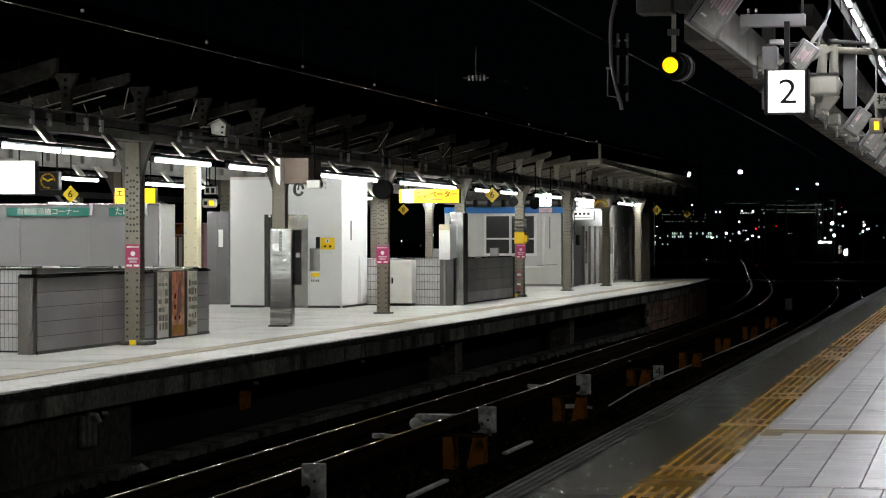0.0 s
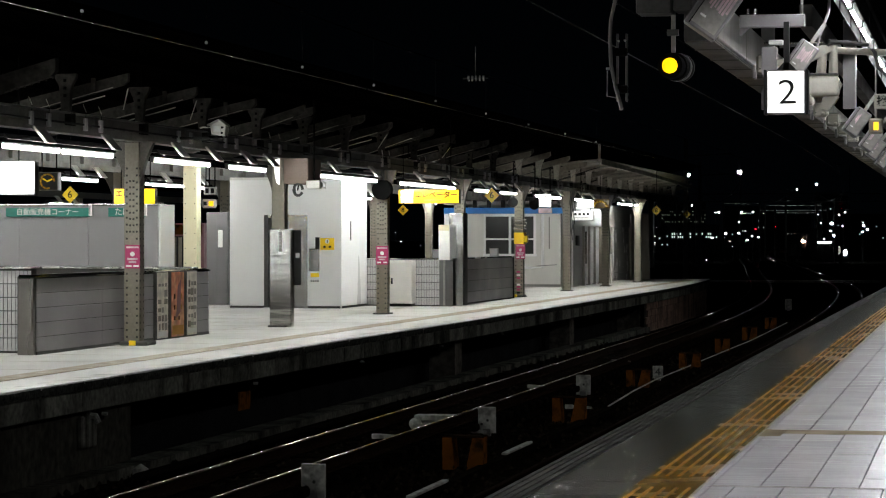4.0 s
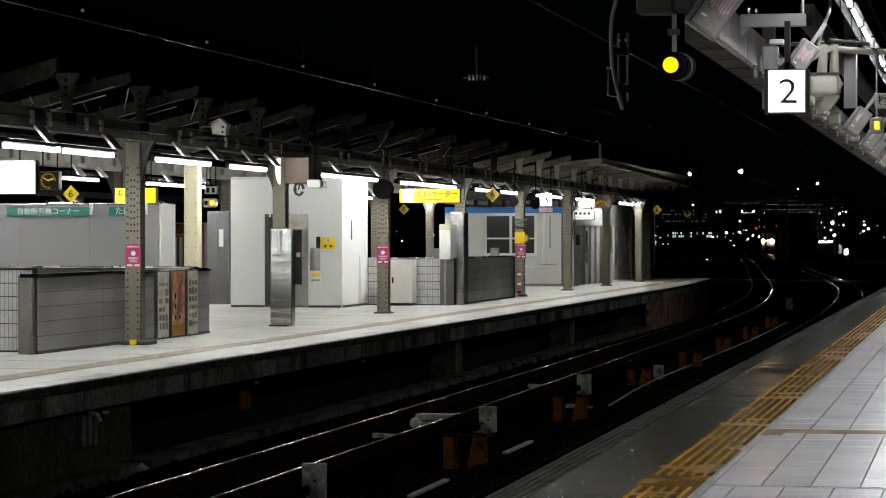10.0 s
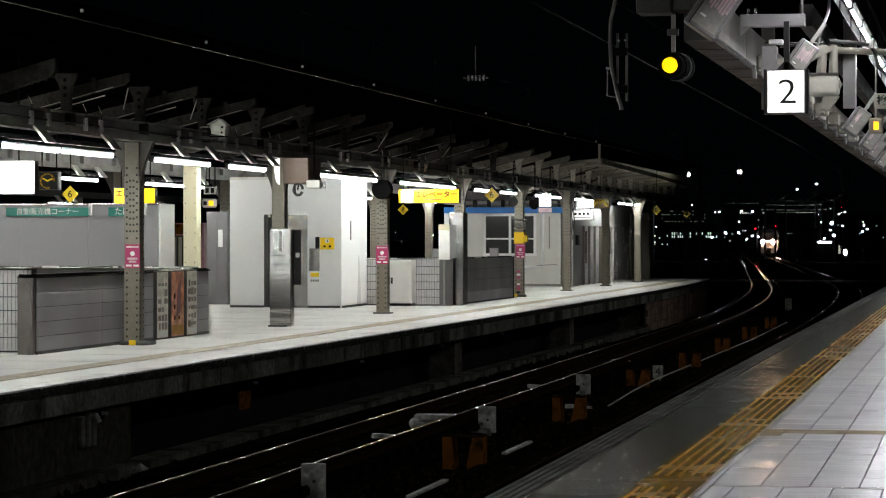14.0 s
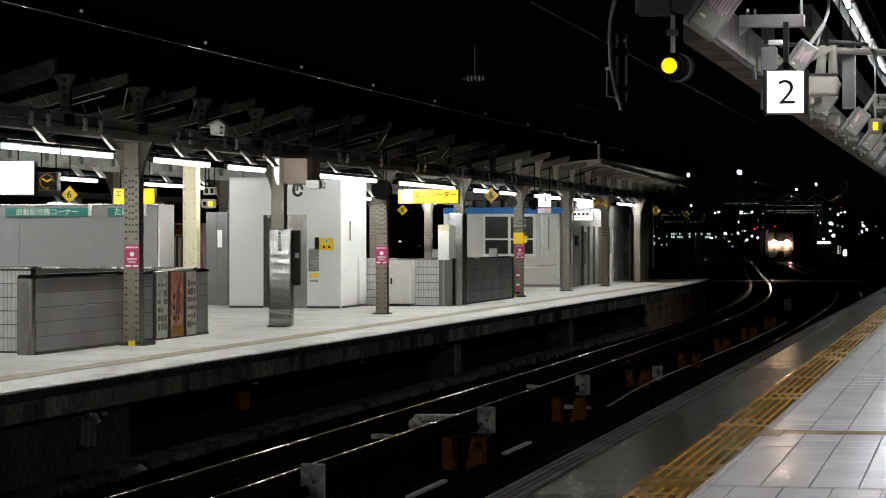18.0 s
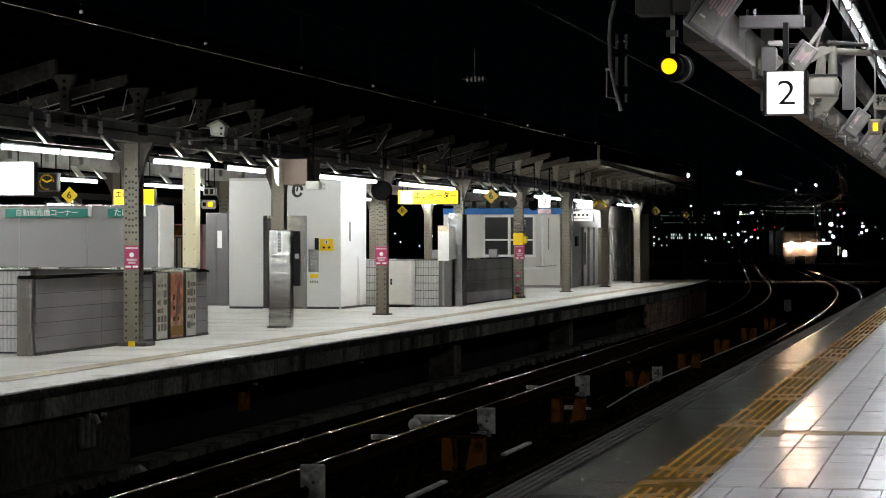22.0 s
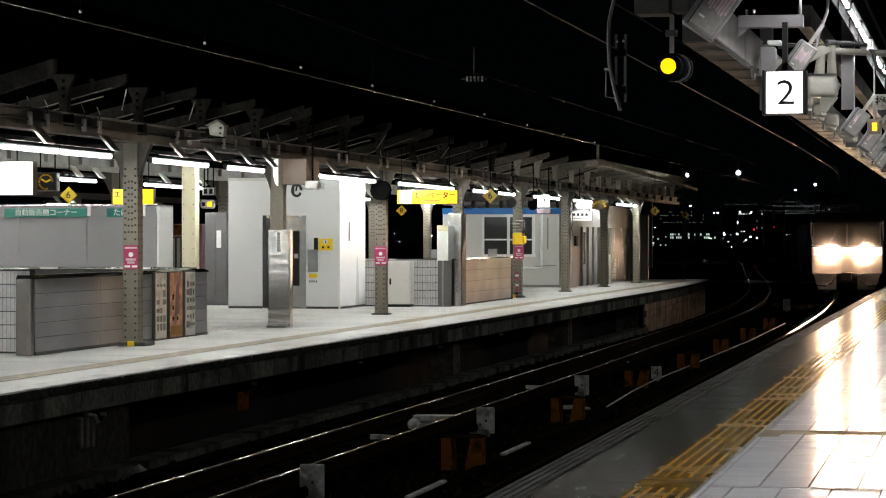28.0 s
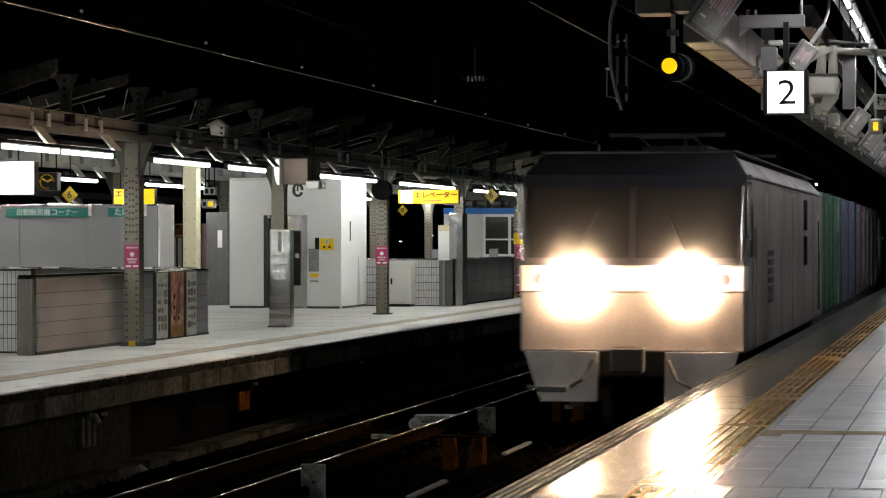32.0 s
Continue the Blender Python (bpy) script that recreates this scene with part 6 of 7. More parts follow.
    part("hanger", boxes((-0.01, 0.03, -0.02, 0.02, 0.14, 0.5)), M["grey_steel"], y)
    part("clamp", boxes((-0.05, 0.06, -0.03, 0.03, 0.3, 0.36)), M["dark_steel"], y)
    # hanging board with one character and an amber indicator
    h = sign_box("character_sign", "small cream hanging sign with a black character", -1.15, -0.97, 30, 2.993, 3.168, "near_cream", depth=0.06, hang=3.6, words="接", size=0.12, rim="near_cream")
    i = thing("indicator_lamp", "cream indicator case with a lit amber lamp", "lamp", pose(-1.13, 30, 2.8))
    part("case", boxes((-0.08, 0.08, -0.06, 0.06, -0.09, 0.09), bevel=0.02), M["beige"], i)
    part("lens", boxes((-0.025, 0.03, -0.07, -0.061, -0.045, 0.045)), M["amber"], i)
    part("hanger_rod", cyl(B(), (0, 0, 0.09), (0, 0, 0.8), 0.012, seg=8), M["grey_steel"], i)
    # grey posts behind
    for x, yy in ((-2.65, 34), (-1.6, 34)):
        p = thing("hanger_post", "grey steel hanger post under the canopy roof", "post", pose(x, yy, 3.2))
        part("shaft", boxes((-0.1, 0.05, -0.06, 0.06, 0, 1.15)), M["cabinet_grey"], p)
        part("flange", boxes((0.05, 0.065, -0.09, 0.09, 0, 1.15)), M["near_grey"], p)
    for k in range(9):
        cl = thing("cable_clip", "small pale fitting under the canopy edge beam", "fitting", pose(-2.3, 29 + 3.4 * k, 3.42))
        part("body", boxes((-0.1, 0.12, -0.08, 0.1, -0.08, 0.14), bevel=0.03), M["near_cream"], cl)
        part("knob", ball(B(), (0.05, -0.1, -0.04), 0.03, 2), M["near_cream"], cl)
        part("bolt", cyl(B(), (-0.06, -0.1, -0.02), (-0.06, -0.06, -0.02), 0.012, seg=8), M["stainless"], cl)
        part("clip", boxes((-0.14, -0.1, -0.1, 0.06, -0.13, 0.02), bevel=0.01), M["near_grey"], cl)
    e = thing("equipment_box", "dark grey boxes above the canopy's end", "box", pose(-3.05, 25.6, 3.74))
    part("box", boxes((-0.25, 0.1, -0.1, 0.3, 0, 0.2), bevel=0.01), M["dark_steel"], e)
    part("box", boxes((0.12, 0.3, -0.1, 0.3, 0.02, 0.3), bevel=0.01), M["dark_steel"], e)


near_equipment()


# ---- the city at night ----
def far_point(px, up, dist):
    """A far point: px metres to the side per 1000 m ahead of the view's axis, up metres per 1000 m over the eye."""
    a = radians(11.621)
    x, y = -math.sin(a) * dist + math.cos(a) * px * dist / 1000, math.cos(a) * dist + math.sin(a) * px * dist / 1000
    return Vector((x, y, EYE + up * dist / 1000))


def city():
    rnd = random.Random(11)

    def lamp_post(side, up, size, mat="city_white", dist=320):
        p = far_point(side, up, dist)
        s = thing("street_lamp", "distant lit street lamp on a thin dark pole", "street lamp", pose(p.x, p.y, -1.5), "distant street lamps")
        z = p.z + 1.5
        part("lamp", ball(B(), (0, 0, z), 0.6 * size * dist / 1000, 2), M[mat], s)
        part("pole", cyl(B(), (0, 0, 0), (0, 0, z), 0.05, seg=6), M["matte"], s)

    # yard floodlights on tall poles
    for side, up, size in ((114.3, 25.5, 2.15), (94.6, 24.6, 1.69), (143.9, 20.9, 0.92), (170.4, 25.8, 1.38), (149.7, 5.8, 1.38), (150.5, 1.1, 1.08)):
        lamp_post(side, up, size * 0.62, "city_flood", 331)
    for side, up, size in ((136.3, 18.9, 0.92), (95.9, 12.8, 0.92), (98.8, 14.8, 0.92), (89.9, 13.8, 0.77), (105.0, 10.0, 0.62), (106.4, 10.1, 0.92), (115.0, 10.4, 0.77), (119.3, 10.3, 0.92), (114.0, 6.4, 0.62), (108.9, 2.0, 1.23), (113.9, 2.1, 0.92), (119.1, 0.9, 0.77), (121.5, 0.5, 0.77), (124.0, 1.3, 0.92), (117.2, -0.4, 0.77), (152.4, 9.3, 0.77), (153.4, 10.1, 0.77), (154.8, 10.1, 0.77), (145.6, 6.0, 0.62), (146.1, 4.0, 0.92), (149.3, 3.0, 0.77), (146.8, -0.1, 0.92), (162.0, 5.0, 1.08), (163.4, 3.5, 0.92), (161.5, 2.6, 0.92), (103.7, 0.3, 0.77), (98.6, 2.7, 0.62)):
        lamp_post(side, up, size * 0.52, "city_white", 320 + 40 * rnd.random())
    for side, up, size in ((144.5, 9.2, 0.46), (153.9, 4.8, 0.62), (80.4, 2.5, 0.62), (80.1, -0.6, 0.62), (82.3, 4.4, 0.46), (111.7, -3.0, 0.46), (101.4, -8.2, 0.46), (-3.7, 1.3, 0.75), (-16.0, -1.1, 0.6), (-18.0, 2.2, 0.35), (-8.5, -2.6, 0.35)):
        lamp_post(side, up, size * 0.42, "city_white", 320 + 40 * rnd.random())
    for side, up, size in ((120.4, 3.7, 0.8), (128.1, 4.7, 0.4), (152.9, 13.4, 0.6), (153.4, 11.8, 0.3), (120.8, -10.7, 0.45)):
        p = far_point(side, up, 250)
        s = thing("railway_signal", "distant red railway signal on a dark mast", "signal", pose(p.x, p.y, -1.5), "distant red signals")
        z = p.z + 1.5
        part("lens", ball(B(), (0, -0.12, z), size * 0.10, 2), M["red_lamp"], s)
        part("mast", cyl(B(), (0, 0, 0), (0, 0, z + 0.3), 0.05, seg=6), M["matte"], s)
        part("backplate", boxes((-0.2, 0.2, 0.0, 0.05, z - 0.4, z + 0.4)), M["black"], s)
    # far buildings with lit windows
    for n, (side, width, top, dist, share) in enumerate(((93, 14, 10, 700, 0.4), (88, 16, 4, 560, 0.34), (118, 20, 12, 900, 0.14), (133, 17, 10, 800, 0.06), (150, 12, 17, 620, 0.08), (163, 14, 9, 760, 0.08))):
        c = far_point(side, 0, dist)
        h, w = EYE + top * dist / 1000 + 1.5, width * dist / 1000
        b = thing("office_building", "distant dark building with a few lit windows", "building", pose(c.x, c.y, -1.5, 0, 0, 6), "distant buildings")
        part("wall", boxes((-w / 2, w / 2, 0, 12, 0, h)), M["night_wall"], b)
        part("roof", boxes((-w / 2 - 0.2, w / 2 + 0.2, -0.2, 12.2, h, h + 0.5)), M["night_wall"], b)
        step = 0.55 if n < 2 else 0.9
        cols, rows = max(4, int(w / step)), max(3, int(h / (step * 1.7)))
        mesh_a = mesh_of(boxes((-0.16, 0.16, -0.06, 0.0, -0.16, 0.16)), "window", M["city_dim"])
        mesh_b = mesh_of(boxes((-0.26, 0.26, -0.06, 0.0, -0.12, 0.12)), "window", M["city_warm"])
        for i in range(cols):
            for k in range(rows):
                if rnd.random() < share * (1.6 if 0.25 < (k + 0.5) / rows < 0.45 else 0.7):
                    piece("window", mesh_b if rnd.random() < 0.3 else mesh_a, b, Matrix.Translation((-w / 2 + w * (i + 0.5) / cols, 0, 1.5 + (h - 3) * (k + 0.5) / rows)))
    # a lit low row of windows and a bright lamp near the end of the yard
    for side0, side1, up0, up1, dist, mat in ((144.5, 149.6, -1.75, -1.2, 330, "city_white"), (154.4, 155.5, -6.4, -4.4, 330, "city_white"), (152.2, 153.4, -6.0, -2.8, 331, "city_warm")):
        a, b2 = far_point(side0, up0, dist), far_point(side1, up1, dist)
        s = thing("lit_sign_board", "distant lit white panel on a dark shed", "sign", pose(a.x, a.y, 0))
        part("panel", boxes((0, b2.x - a.x, -0.1, 0, a.z, b2.z)), M[mat], s)
        part("shed", boxes((-0.3, b2.x - a.x + 0.3, 0.01, 3, -1.5, b2.z + 0.03)), M["matte"], s)
    # a long low building with a row of lit windows, and the lattice pole before it
    c = far_point(88.0, 0, 520)
    b = thing("station_building", "distant long low building with a row of lit windows", "building", pose(c.x, c.y, -1.5, 0, 0, 11.6))
    part("wall", boxes((0, 9.6, 0, 8, 0, 5.6)), M["night_wall"], b)
    part("roof", boxes((-0.3, 9.9, -0.3, 8.3, 5.6, 5.9)), M["night_wall"], b)
    pane = mesh_of(boxes((-0.12, 0.12, -0.06, 0.0, -0.2, 0.2)), "window", M["city_cool"])
    for i in range(24):
        for k in range(2):
            if rnd.random() < (0.75 if i < 10 else 0.35):
                piece("window", pane, b, Matrix.Translation((0.2 + 0.4 * i, 0, 3.35 + 0.62 * k)))
    small = mesh_of(boxes((-0.1, 0.1, -0.06, 0.0, -0.09, 0.09)), "window", M["city_faint"])
    tall = far_point(84.0, 0, 640)
    t = thing("apartment_building", "distant dark apartment block with dim lit windows", "building", pose(tall.x, tall.y, -1.5, 0, 0, 11.6))
    part("wall", boxes((0, 11, 0, 9, 0, 11.6)), M["night_wall"], t)
    part("roof", boxes((-0.2, 11.2, -0.2, 9.2, 11.6, 12)), M["night_wall"], t)
    for i in range(26):
        for k in range(5):
            if rnd.random() < (0.5 if k in (1, 3) else 0.2):
                piece("window", small, t, Matrix.Translation((0.3 + 0.42 * i, 0, 6.3 + 0.85 * k)))
    m = far_point(97.8, 0, 240)
    g = thing("catenary_mast", "slim grey lattice mast beside the far tracks", "mast", pose(m.x, m.y, -1.5))
    for dx in (-0.12, 0.12):
        part("leg", boxes((dx - 0.03, dx + 0.03, -0.03, 0.03, 0, 6.2)), M["girder_paint"], g)
    for k in range(12):
        part("lattice", pipe(B(), [(-0.12 if k % 2 else 0.12, 0, 0.3 + 0.48 * k), (0.12 if k % 2 else -0.12, 0, 0.78 + 0.48 * k)], 0.025, 6), M["girder_paint"], g)
    part("arm", boxes((-0.1, 3.2, -0.04, 0.04, 5.6, 5.7)), M["girder_paint"], g)
    # cross spans of the yard's overhead line, glinting in the headlights
    for side0, side1, up0, sag, dist in ((132, 150.6, 14.6, 0.3, 333), (124, 146, 12.9, 0.2, 336), (108, 122, 13.5, 0.1, 330), (122, 148, 11.0, 0.15, 338), (128, 144, 10.0, 0.1, 334)):
        s = thing("span_wire", "thin steel span wire over the far yard", "wire", pose(0, 0, 0), "span wires over the yard")
        pts = []
        for i in range(7):
            f = i / 6
            pts.append(far_point(side0 + (side1 - side0) * f, up0 - sag * 4 * f * (1 - f), dist))
        part("wire", pipe(B(), pts, 0.026, 8), M["offwhite"], s)
        for i in (0, 6):
            part("mast", cyl(B(), (pts[i].x, pts[i].y, -1.5), (pts[i].x, pts[i].y, pts[i].z + 0.4), 0.12, seg=8), M["matte"], s)
    h = thing("lineside_hut", "dark lineside equipment hut beside the far track", "hut", pose(-31.0, 452, -1.5))
    part("body", boxes((-1.08, 1.08, 0, 3, 0, 3.6)), M["night_wall"], h)
    part("roof", boxes((-1.2, 1.2, -0.2, 3.2, 3.6, 3.8)), M["night_wall"], h)
    part("door", boxes((-0.5, 0.5, -0.04, 0, 0, 2.1)), M["dark_steel"], h)
    q = far_point(143.2, 0, 430)
    h = thing("relay_cabin", "dark narrow relay cabin beside the far track", "cabin", pose(q.x, q.y, -1.5))
    part("body", boxes((-0.85, 0.85, 0, 2.5, 0, 4.6)), M["night_wall"], h)
    part("roof", boxes((-0.95, 0.95, -0.1, 2.6, 4.6, 4.75)), M["night_wall"], h)
    # kinked feeder wire above the red signal
    q = thing("feeder_wire", "thin kinked feeder wire over the far signal", "wire", pose(0, 0, 0))
    part("wire", pipe(B(), [far_point(*p, 245) for p in ((151.6, 28.4), (152.7, 25.6), (154.0, 17.9), (152.9, 14.4))], 0.03, 6), M["offwhite"], q)
    foot, head = far_point(152.9, 0, 245), far_point(151.6, 28.4, 245)
    part("mast", cyl(B(), (foot.x, foot.y, -1.5), (foot.x, foot.y, EYE + 14.8 * 0.245), 0.06, seg=8), M["matte"], q)
    part("stay", pipe(B(), [(foot.x + 0.9, foot.y, -1.5), (foot.x + 0.9, foot.y, head.z), (head.x, head.y, head.z)], 0.04, 6), M["matte"], q)


city()

# ---- the next platform beyond, dark but for a few lamps ----
other = thing("platform_beyond", "further dark platform beyond the island", "platform", kind="structure")
part("bed", boxes((-38, -28.2, 20, 110, -1.3, 0)), M["concrete"], other)
part("roof_deck", boxes((-38, -28, 20, 110, 3.6, 3.7)), M["roof"], other)
part("girder", boxes((-30.1, -29.9, 20, 110, 2.9, 3.1)), M["dark_steel"], other)
for k in range(9):
    part("column", boxes((-30.15, -29.85, 30 + 9 * k, 30.3 + 9 * k, 0, 2.9)), M["beige"], other)
for a in (36, 50, 64, 81.3, 90):
    fluorescent(-30, a, a + 2.4, 2.67, "tube", "lamps of the further platform")
# ---- the freight train ----
def locomotive():
    loco = thing("locomotive", "blue and pale grey electric freight locomotive with lit headlights", "locomotive", on_track(800, RAIL))
    w = 1.485
    # body, nose at y=0, tail at y=18
    shell = B()
    prism(shell, ((-w, 0.95), (w, 0.95), (w, 3.31), (w - 0.3, 3.62), (-w + 0.3, 3.62), (-w, 3.31)), "y", 0.62, 17.6)
    part("body", shell, M["loco_side"], loco)
    # raked cab front
    prism_front = B()
    rows = [(-0.02, 0.95), (-0.05, 1.7), (-0.05, 2.13), (0.22, 3.3), (0.62, 3.6)]
    left = [prism_front.verts.new((-w * (1 if i < 4 else 0.86), y, z)) for i, (y, z) in enumerate(rows)]
    right = [prism_front.verts.new((w * (1 if i < 4 else 0.86), y, z)) for i, (y, z) in enumerate(rows)]
    back_l = [prism_front.verts.new((-w * (1 if i < 4 else 0.86), 0.7, z)) for i, (y, z) in enumerate(rows)]
    back_r = [prism_front.verts.new((w * (1 if i < 4 else 0.86), 0.7, z)) for i, (y, z) in enumerate(rows)]
    for i in range(4):
        prism_front.faces.new((left[i], right[i], right[i + 1], left[i + 1]))
        prism_front.faces.new((back_l[i], left[i], left[i + 1], back_l[i + 1]))
        prism_front.faces.new((right[i], back_r[i], back_r[i + 1], right[i + 1]))
    prism_front.faces.new((left[4], right[4], back_r[4], back_l[4]))
    prism_front.faces.new((right[0], left[0], back_l[0], back_r[0]))
    part("cab_front", prism_front, M["loco_blue"], loco)
    part("lower_front", boxes((-w - 0.004, w + 0.004, -0.07, 0.3, 0.96, 1.745), bevel=0.02), M["loco_grey"], loco, "pale grey lower front panel")
    part("front_roof", boxes((-w + 0.16, w - 0.16, 0.5, 17.6, 3.621, 3.632)), M["underframe"], loco)
    band = part("headlight_band", boxes((-w - 0.01, w + 0.01, -0.085, 0.5, 1.757, 2.1), bevel=0.02), M["loco_white"], loco, "white band between the headlights")
    part("windscreen", prism(B(), ((-0.075, 2.2), (-0.045, 2.2), (0.165, 3.12), (0.135, 3.12)), "x", -w + 0.1, w - 0.1), M["glass"], loco, "dark wide windscreen")
    part("windscreen_post", prism(B(), ((-0.095, 2.16), (-0.04, 2.16), (0.17, 3.15), (0.12, 3.15)), "x", -0.04, 0.04), M["loco_blue"], loco)
    for s in (-1, 1):
        part("wiper", pipe(B(), [(s * 0.75, -0.12, 2.2), (s * 0.45, 0.04, 2.85)], 0.015, 6), M["black"], loco)
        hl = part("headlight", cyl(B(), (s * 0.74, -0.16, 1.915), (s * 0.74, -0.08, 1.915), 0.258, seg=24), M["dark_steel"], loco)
        # lens made oversize and proud: its edge whitens the face, standing in for glare
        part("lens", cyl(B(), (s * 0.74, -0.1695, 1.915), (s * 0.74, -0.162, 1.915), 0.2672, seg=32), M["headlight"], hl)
        # added baffle plates and the long rim below narrow the beam forward
        for k in range(-3, 4):
            d = 0.07 * k
            r = math.sqrt(0.26 ** 2 - d ** 2)
            part("flute", boxes((s * 0.74 + d - 0.003, s * 0.74 + d + 0.003, -0.51, -0.18, 1.915 - r, 1.915 + r)), M["dark_steel"], hl)
            part("flute", boxes((s * 0.74 - r, s * 0.74 + r, -0.51, -0.18, 1.915 + d - 0.003, 1.915 + d + 0.003)), M["dark_steel"], hl)
        ring = B()
        for k in range(24):
            a0, a1 = math.tau * k / 24, math.tau * (k + 1) / 24
            v = [ring.verts.new((s * 0.74 + 0.265 * math.cos(a), y, 1.915 + 0.265 * math.sin(a))) for a, y in ((a0, -0.16), (a1, -0.16), (a1, -0.52), (a0, -0.52))]
            ring.faces.new(v)
        part("rim", ring, M["dark_steel"], hl)
        part("tail_lamp", cyl(B(), (s * 1.22, -0.1, 1.915), (s * 1.22, -0.08, 1.915), 0.08, seg=14), M["container_red"], loco)
        part("handrail", pipe(B(), [(s * 1.455, -0.1, 2.16), (s * 1.455, -0.06, 2.6), (s * 1.455, 0.1, 3.15)], 0.016, 6), M["stainless"], loco)
        part("mirror", boxes((s * 1.53 - 0.03, s * 1.53 + 0.03, 0.1, 0.18, 2.45, 3.2), bevel=0.01), M["stainless"], loco)
        part("buffer_step", boxes((s * 1.05 - 0.2, s * 1.05 + 0.2, -0.18, 0.1, 0.42, 0.5), bevel=0.01), M["dark_steel"], loco)
        part("skirt", prism(B(), ((s * 0.45, 0.3), (s * 1.2, 0.3), (s * 1.42, 0.96), (s * 0.45, 0.96)), "y", -0.16, 0.06), M["loco_skirt"], loco)
        part("hose", pipe(B(), [(s * 0.5, -0.2, 0.85), (s * 0.62, -0.3, 0.6), (s * 0.8, -0.22, 0.5)], 0.03, 6), M["rubber"], loco)
    part("coupler", boxes((-0.16, 0.16, -0.5, 0.1, 0.72, 1.02), (-0.22, 0.22, -0.62, -0.42, 0.7, 1.04), bevel=0.03), M["underframe"], loco)
    part("frame", boxes((-1.3, 1.3, 0.1, 17.6, 0.62, 0.96)), M["underframe"], loco)
    for x in (-w, w):
        s = 1 if x > 0 else -1
        part("cab_door", boxes((x - 0.01, x + 0.015, 1.15, 1.8, 1.0, 2.95)), M["loco_side"], loco)
        part("cab_window", boxes((x - 0.01, x + 0.018, 0.75, 1.1, 2.2, 2.9)), M["glass"], loco)
        part("door_rail", pipe(B(), [(x + s * 0.05, 1.08, 1.0), (x + s * 0.05, 1.08, 2.6)], 0.018, 6), M["stainless"], loco)
        for yy in (3.6, 6.4, 9.2, 12.0, 14.8):
            part("panel_seam", boxes((x - 0.004, x + 0.004, yy, yy + 0.03, 1.0, 3.12)), M["underframe"], loco)
        part("rear_door", boxes((x - 0.01, x + 0.014, 15.9, 16.6, 1.0, 2.95)), M["loco_skirt"], loco)
        part("rear_door_window", boxes((x - 0.01, x + 0.02, 16.1, 16.4, 2.2, 2.8)), M["glass"], loco)
        part("rear_rail", pipe(B(), [(x + s * 0.05, 15.8, 1.1), (x + s * 0.05, 15.8, 2.2)], 0.02, 6), M["dark_steel"], loco)
        for k in range(6):
            part("louvre", boxes((x - 0.01, x + 0.022, 3.9, 4.8, 1.55 + 0.13 * k, 1.63 + 0.13 * k)), M["underframe"], loco)
        part("gutter", pipe(B(), [(x + s * 0.012, 0.66, 3.29), (x + s * 0.012, 17.5, 3.29)], 0.022, 6), M["loco_grey"], loco)
        for z0, z1 in ((1.98, 2.5), (2.6, 3.14)):
            part("side_window", boxes((x - 0.01, x + 0.014, 12.0, 12.9, z0, z1), bevel=0.006), M["glass"], loco)
        part("roof_slope", prism(B(), ((x + s * 0.004, 3.29), (x - s * 0.302, 3.626), (x - s * 0.34, 3.626), (x - s * 0.04, 3.27)), "y", 0.66, 17.62), M["underframe"], loco)
    for yb in (3.2, 9.0, 14.8):
        bg = part("bogie", boxes((-1.05, -0.85, yb - 1.8, yb + 1.8, 0.3, 0.7), (0.85, 1.05, yb - 1.8, yb + 1.8, 0.3, 0.7), (-0.9, 0.9, yb - 0.25, yb + 0.25, 0.35, 0.65)), M["underframe"], loco)
        for dy in (-1.2, 1.2):
            for s in (-1, 1):
                part("wheel", cyl(B(), (s * 0.48, yb + dy, 0.56), (s * 0.62, yb + dy, 0.56), 0.56, seg=24), M["underframe"], bg)
    part("roof_gear", boxes((-0.9, 0.9, 2.4, 16, 3.62, 3.7), (-0.5, 0.5, 5, 7.5, 3.7, 3.86), (-0.5, 0.5, 10.5, 13, 3.7, 3.86)), M["underframe"], loco)
    for yb in (4.0, 14.0):
        part("pantograph", pipe(pipe(B(), [(-0.45, yb, 3.7), (-0.4, yb + 1.4, 3.84), (-0.4, yb, 3.95), (0.4, yb, 3.95), (0.4, yb + 1.4, 3.84), (0.45, yb, 3.7)], 0.025, 6),
                                [(-0.85, yb, 3.98), (0.85, yb, 3.98)], 0.03, 6), M["dark_steel"], loco, "folded pantograph")
    # the body rides on springs, clear of the bogies
    for o in loco.children:
        if not o.name.startswith("bogie"):
            o.location.z += 0.17
    return loco


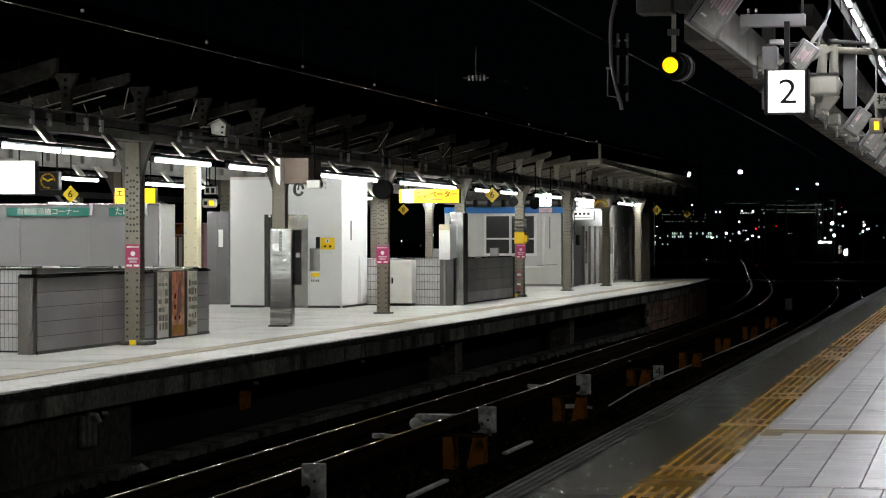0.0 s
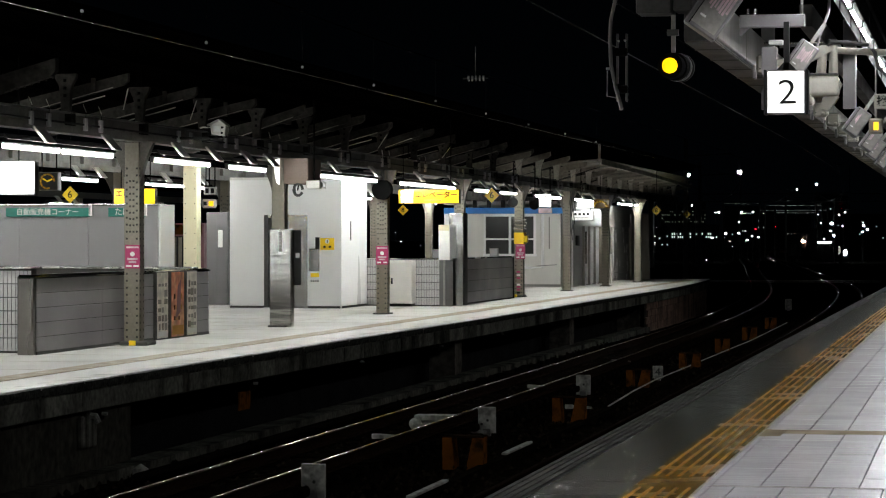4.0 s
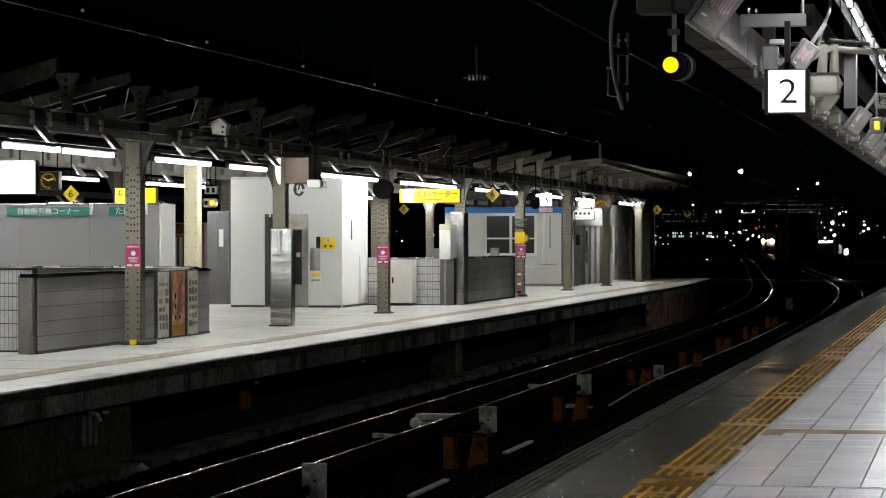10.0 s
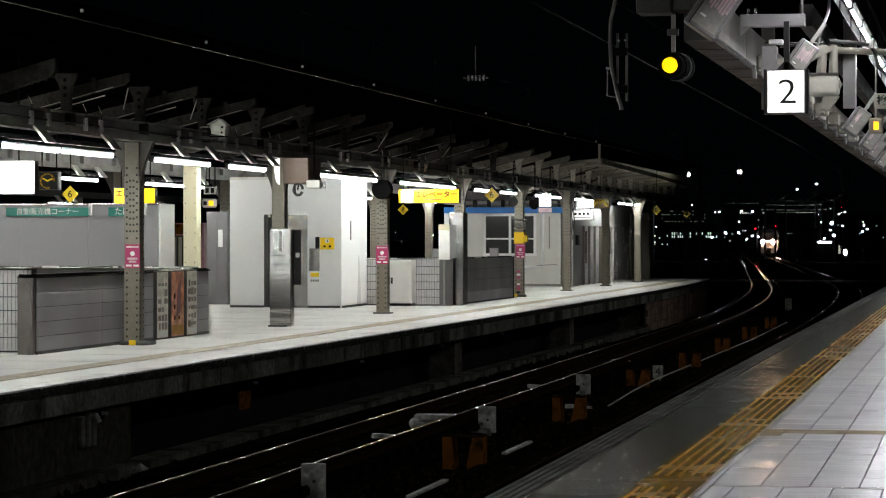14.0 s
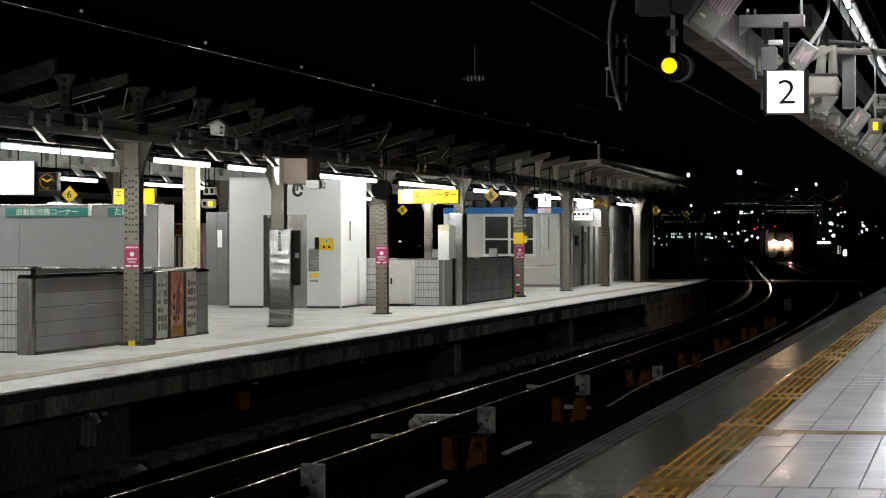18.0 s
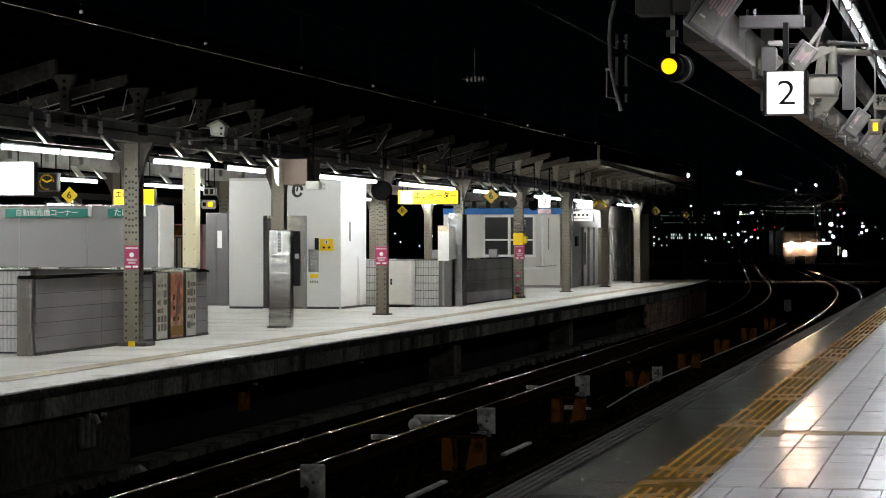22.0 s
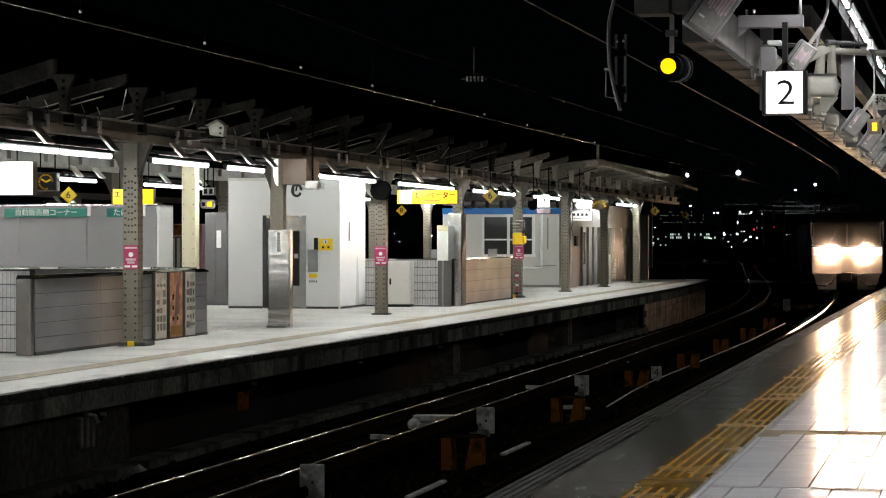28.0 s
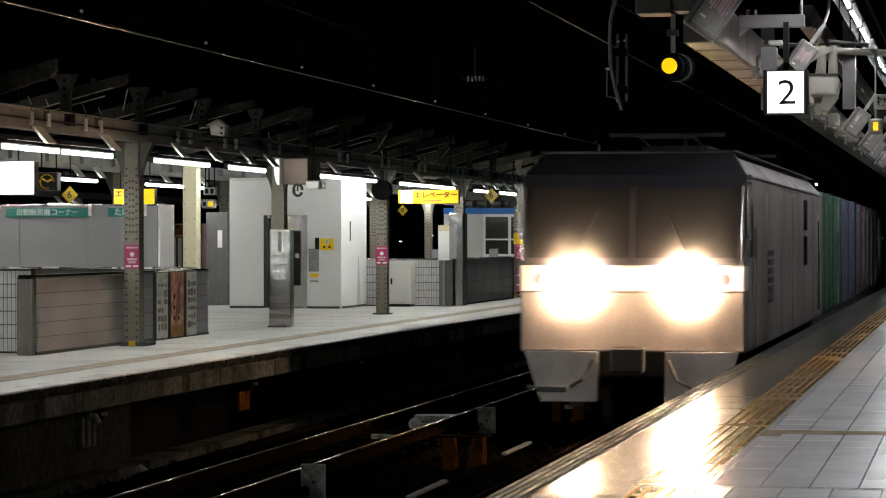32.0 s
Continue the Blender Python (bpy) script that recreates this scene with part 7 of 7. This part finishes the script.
def wagon(colours, label):
    car = thing("container_wagon", label, "wagon", on_track(820, RAIL), "wagons of the freight train")
    part("frame", boxes((-1.2, 1.2, 0.4, 19.6, 0.78, 1.02), (-0.3, 0.3, 0.1, 19.9, 0.6, 0.8)), M["underframe"], car)
    for yb in (3.0, 17.0):
        bg = part("bogie", boxes((-1.05, -0.85, yb - 1.5, yb + 1.5, 0.28, 0.62), (0.85, 1.05, yb - 1.5, yb + 1.5, 0.28, 0.62), (-0.9, 0.9, yb - 0.2, yb + 0.2, 0.32, 0.6)), M["underframe"], car)
        for dy in (-0.95, 0.95):
            for s in (-1, 1):
                part("wheel", cyl(B(), (s * 0.48, yb + dy, 0.42), (s * 0.62, yb + dy, 0.42), 0.42, seg=20), M["underframe"], bg)
    for k, colour in enumerate(colours):
        y0 = 0.7 + 3.75 * k
        outline = [(-1.22, y0), (1.22, y0)]
        for i in range(14):
            ya = y0 + 0.2 + 0.24 * i
            outline += [(1.22, ya), (1.25, ya + 0.03), (1.25, ya + 0.1), (1.22, ya + 0.13)]
        outline += [(1.22, y0 + 3.6), (-1.22, y0 + 3.6)]
        c = part("container", prism(B(), outline, "z", 1.03, 3.62), M[colour], car)
        for yc in (y0, y0 + 3.5):
            part("corner_post", boxes((1.2, 1.26, yc, yc + 0.1, 1.03, 3.62)), M["dark_steel"], c)
        part("locking_bar", pipe(B(), [(1.27, y0 + 1.7, 1.1), (1.27, y0 + 1.7, 3.4)], 0.02, 6), M["stainless"], c)
    return car


LOCO = locomotive()
WAGONS = [wagon(("container_green", "container_green", "container_green", "container_blue", "container_blue"), "flat wagon loaded with green and blue containers"),
          wagon(("container_blue", "container_red", "container_green", "container_red", "container_blue"), "flat wagon loaded with blue and maroon containers"),
          wagon(("container_red", "container_red", "container_blue", "container_red", "container_green"), "flat wagon loaded with maroon containers")]

near_floor()
sleepers()
SPEED, LAST = 19.6, 34.2


def nose_y(t):
    return LAST + SPEED * (32.0 - t)


def motions():
    times = [0.5 * i for i in range(65)]
    walk(LOCO, [(t, on_track(nose_y(t), RAIL)) for t in times])
    for i, car in enumerate(WAGONS):
        walk(car, [(t, on_track(nose_y(t) + 18.6 + 20.4 * i, RAIL)) for t in times])


motions()
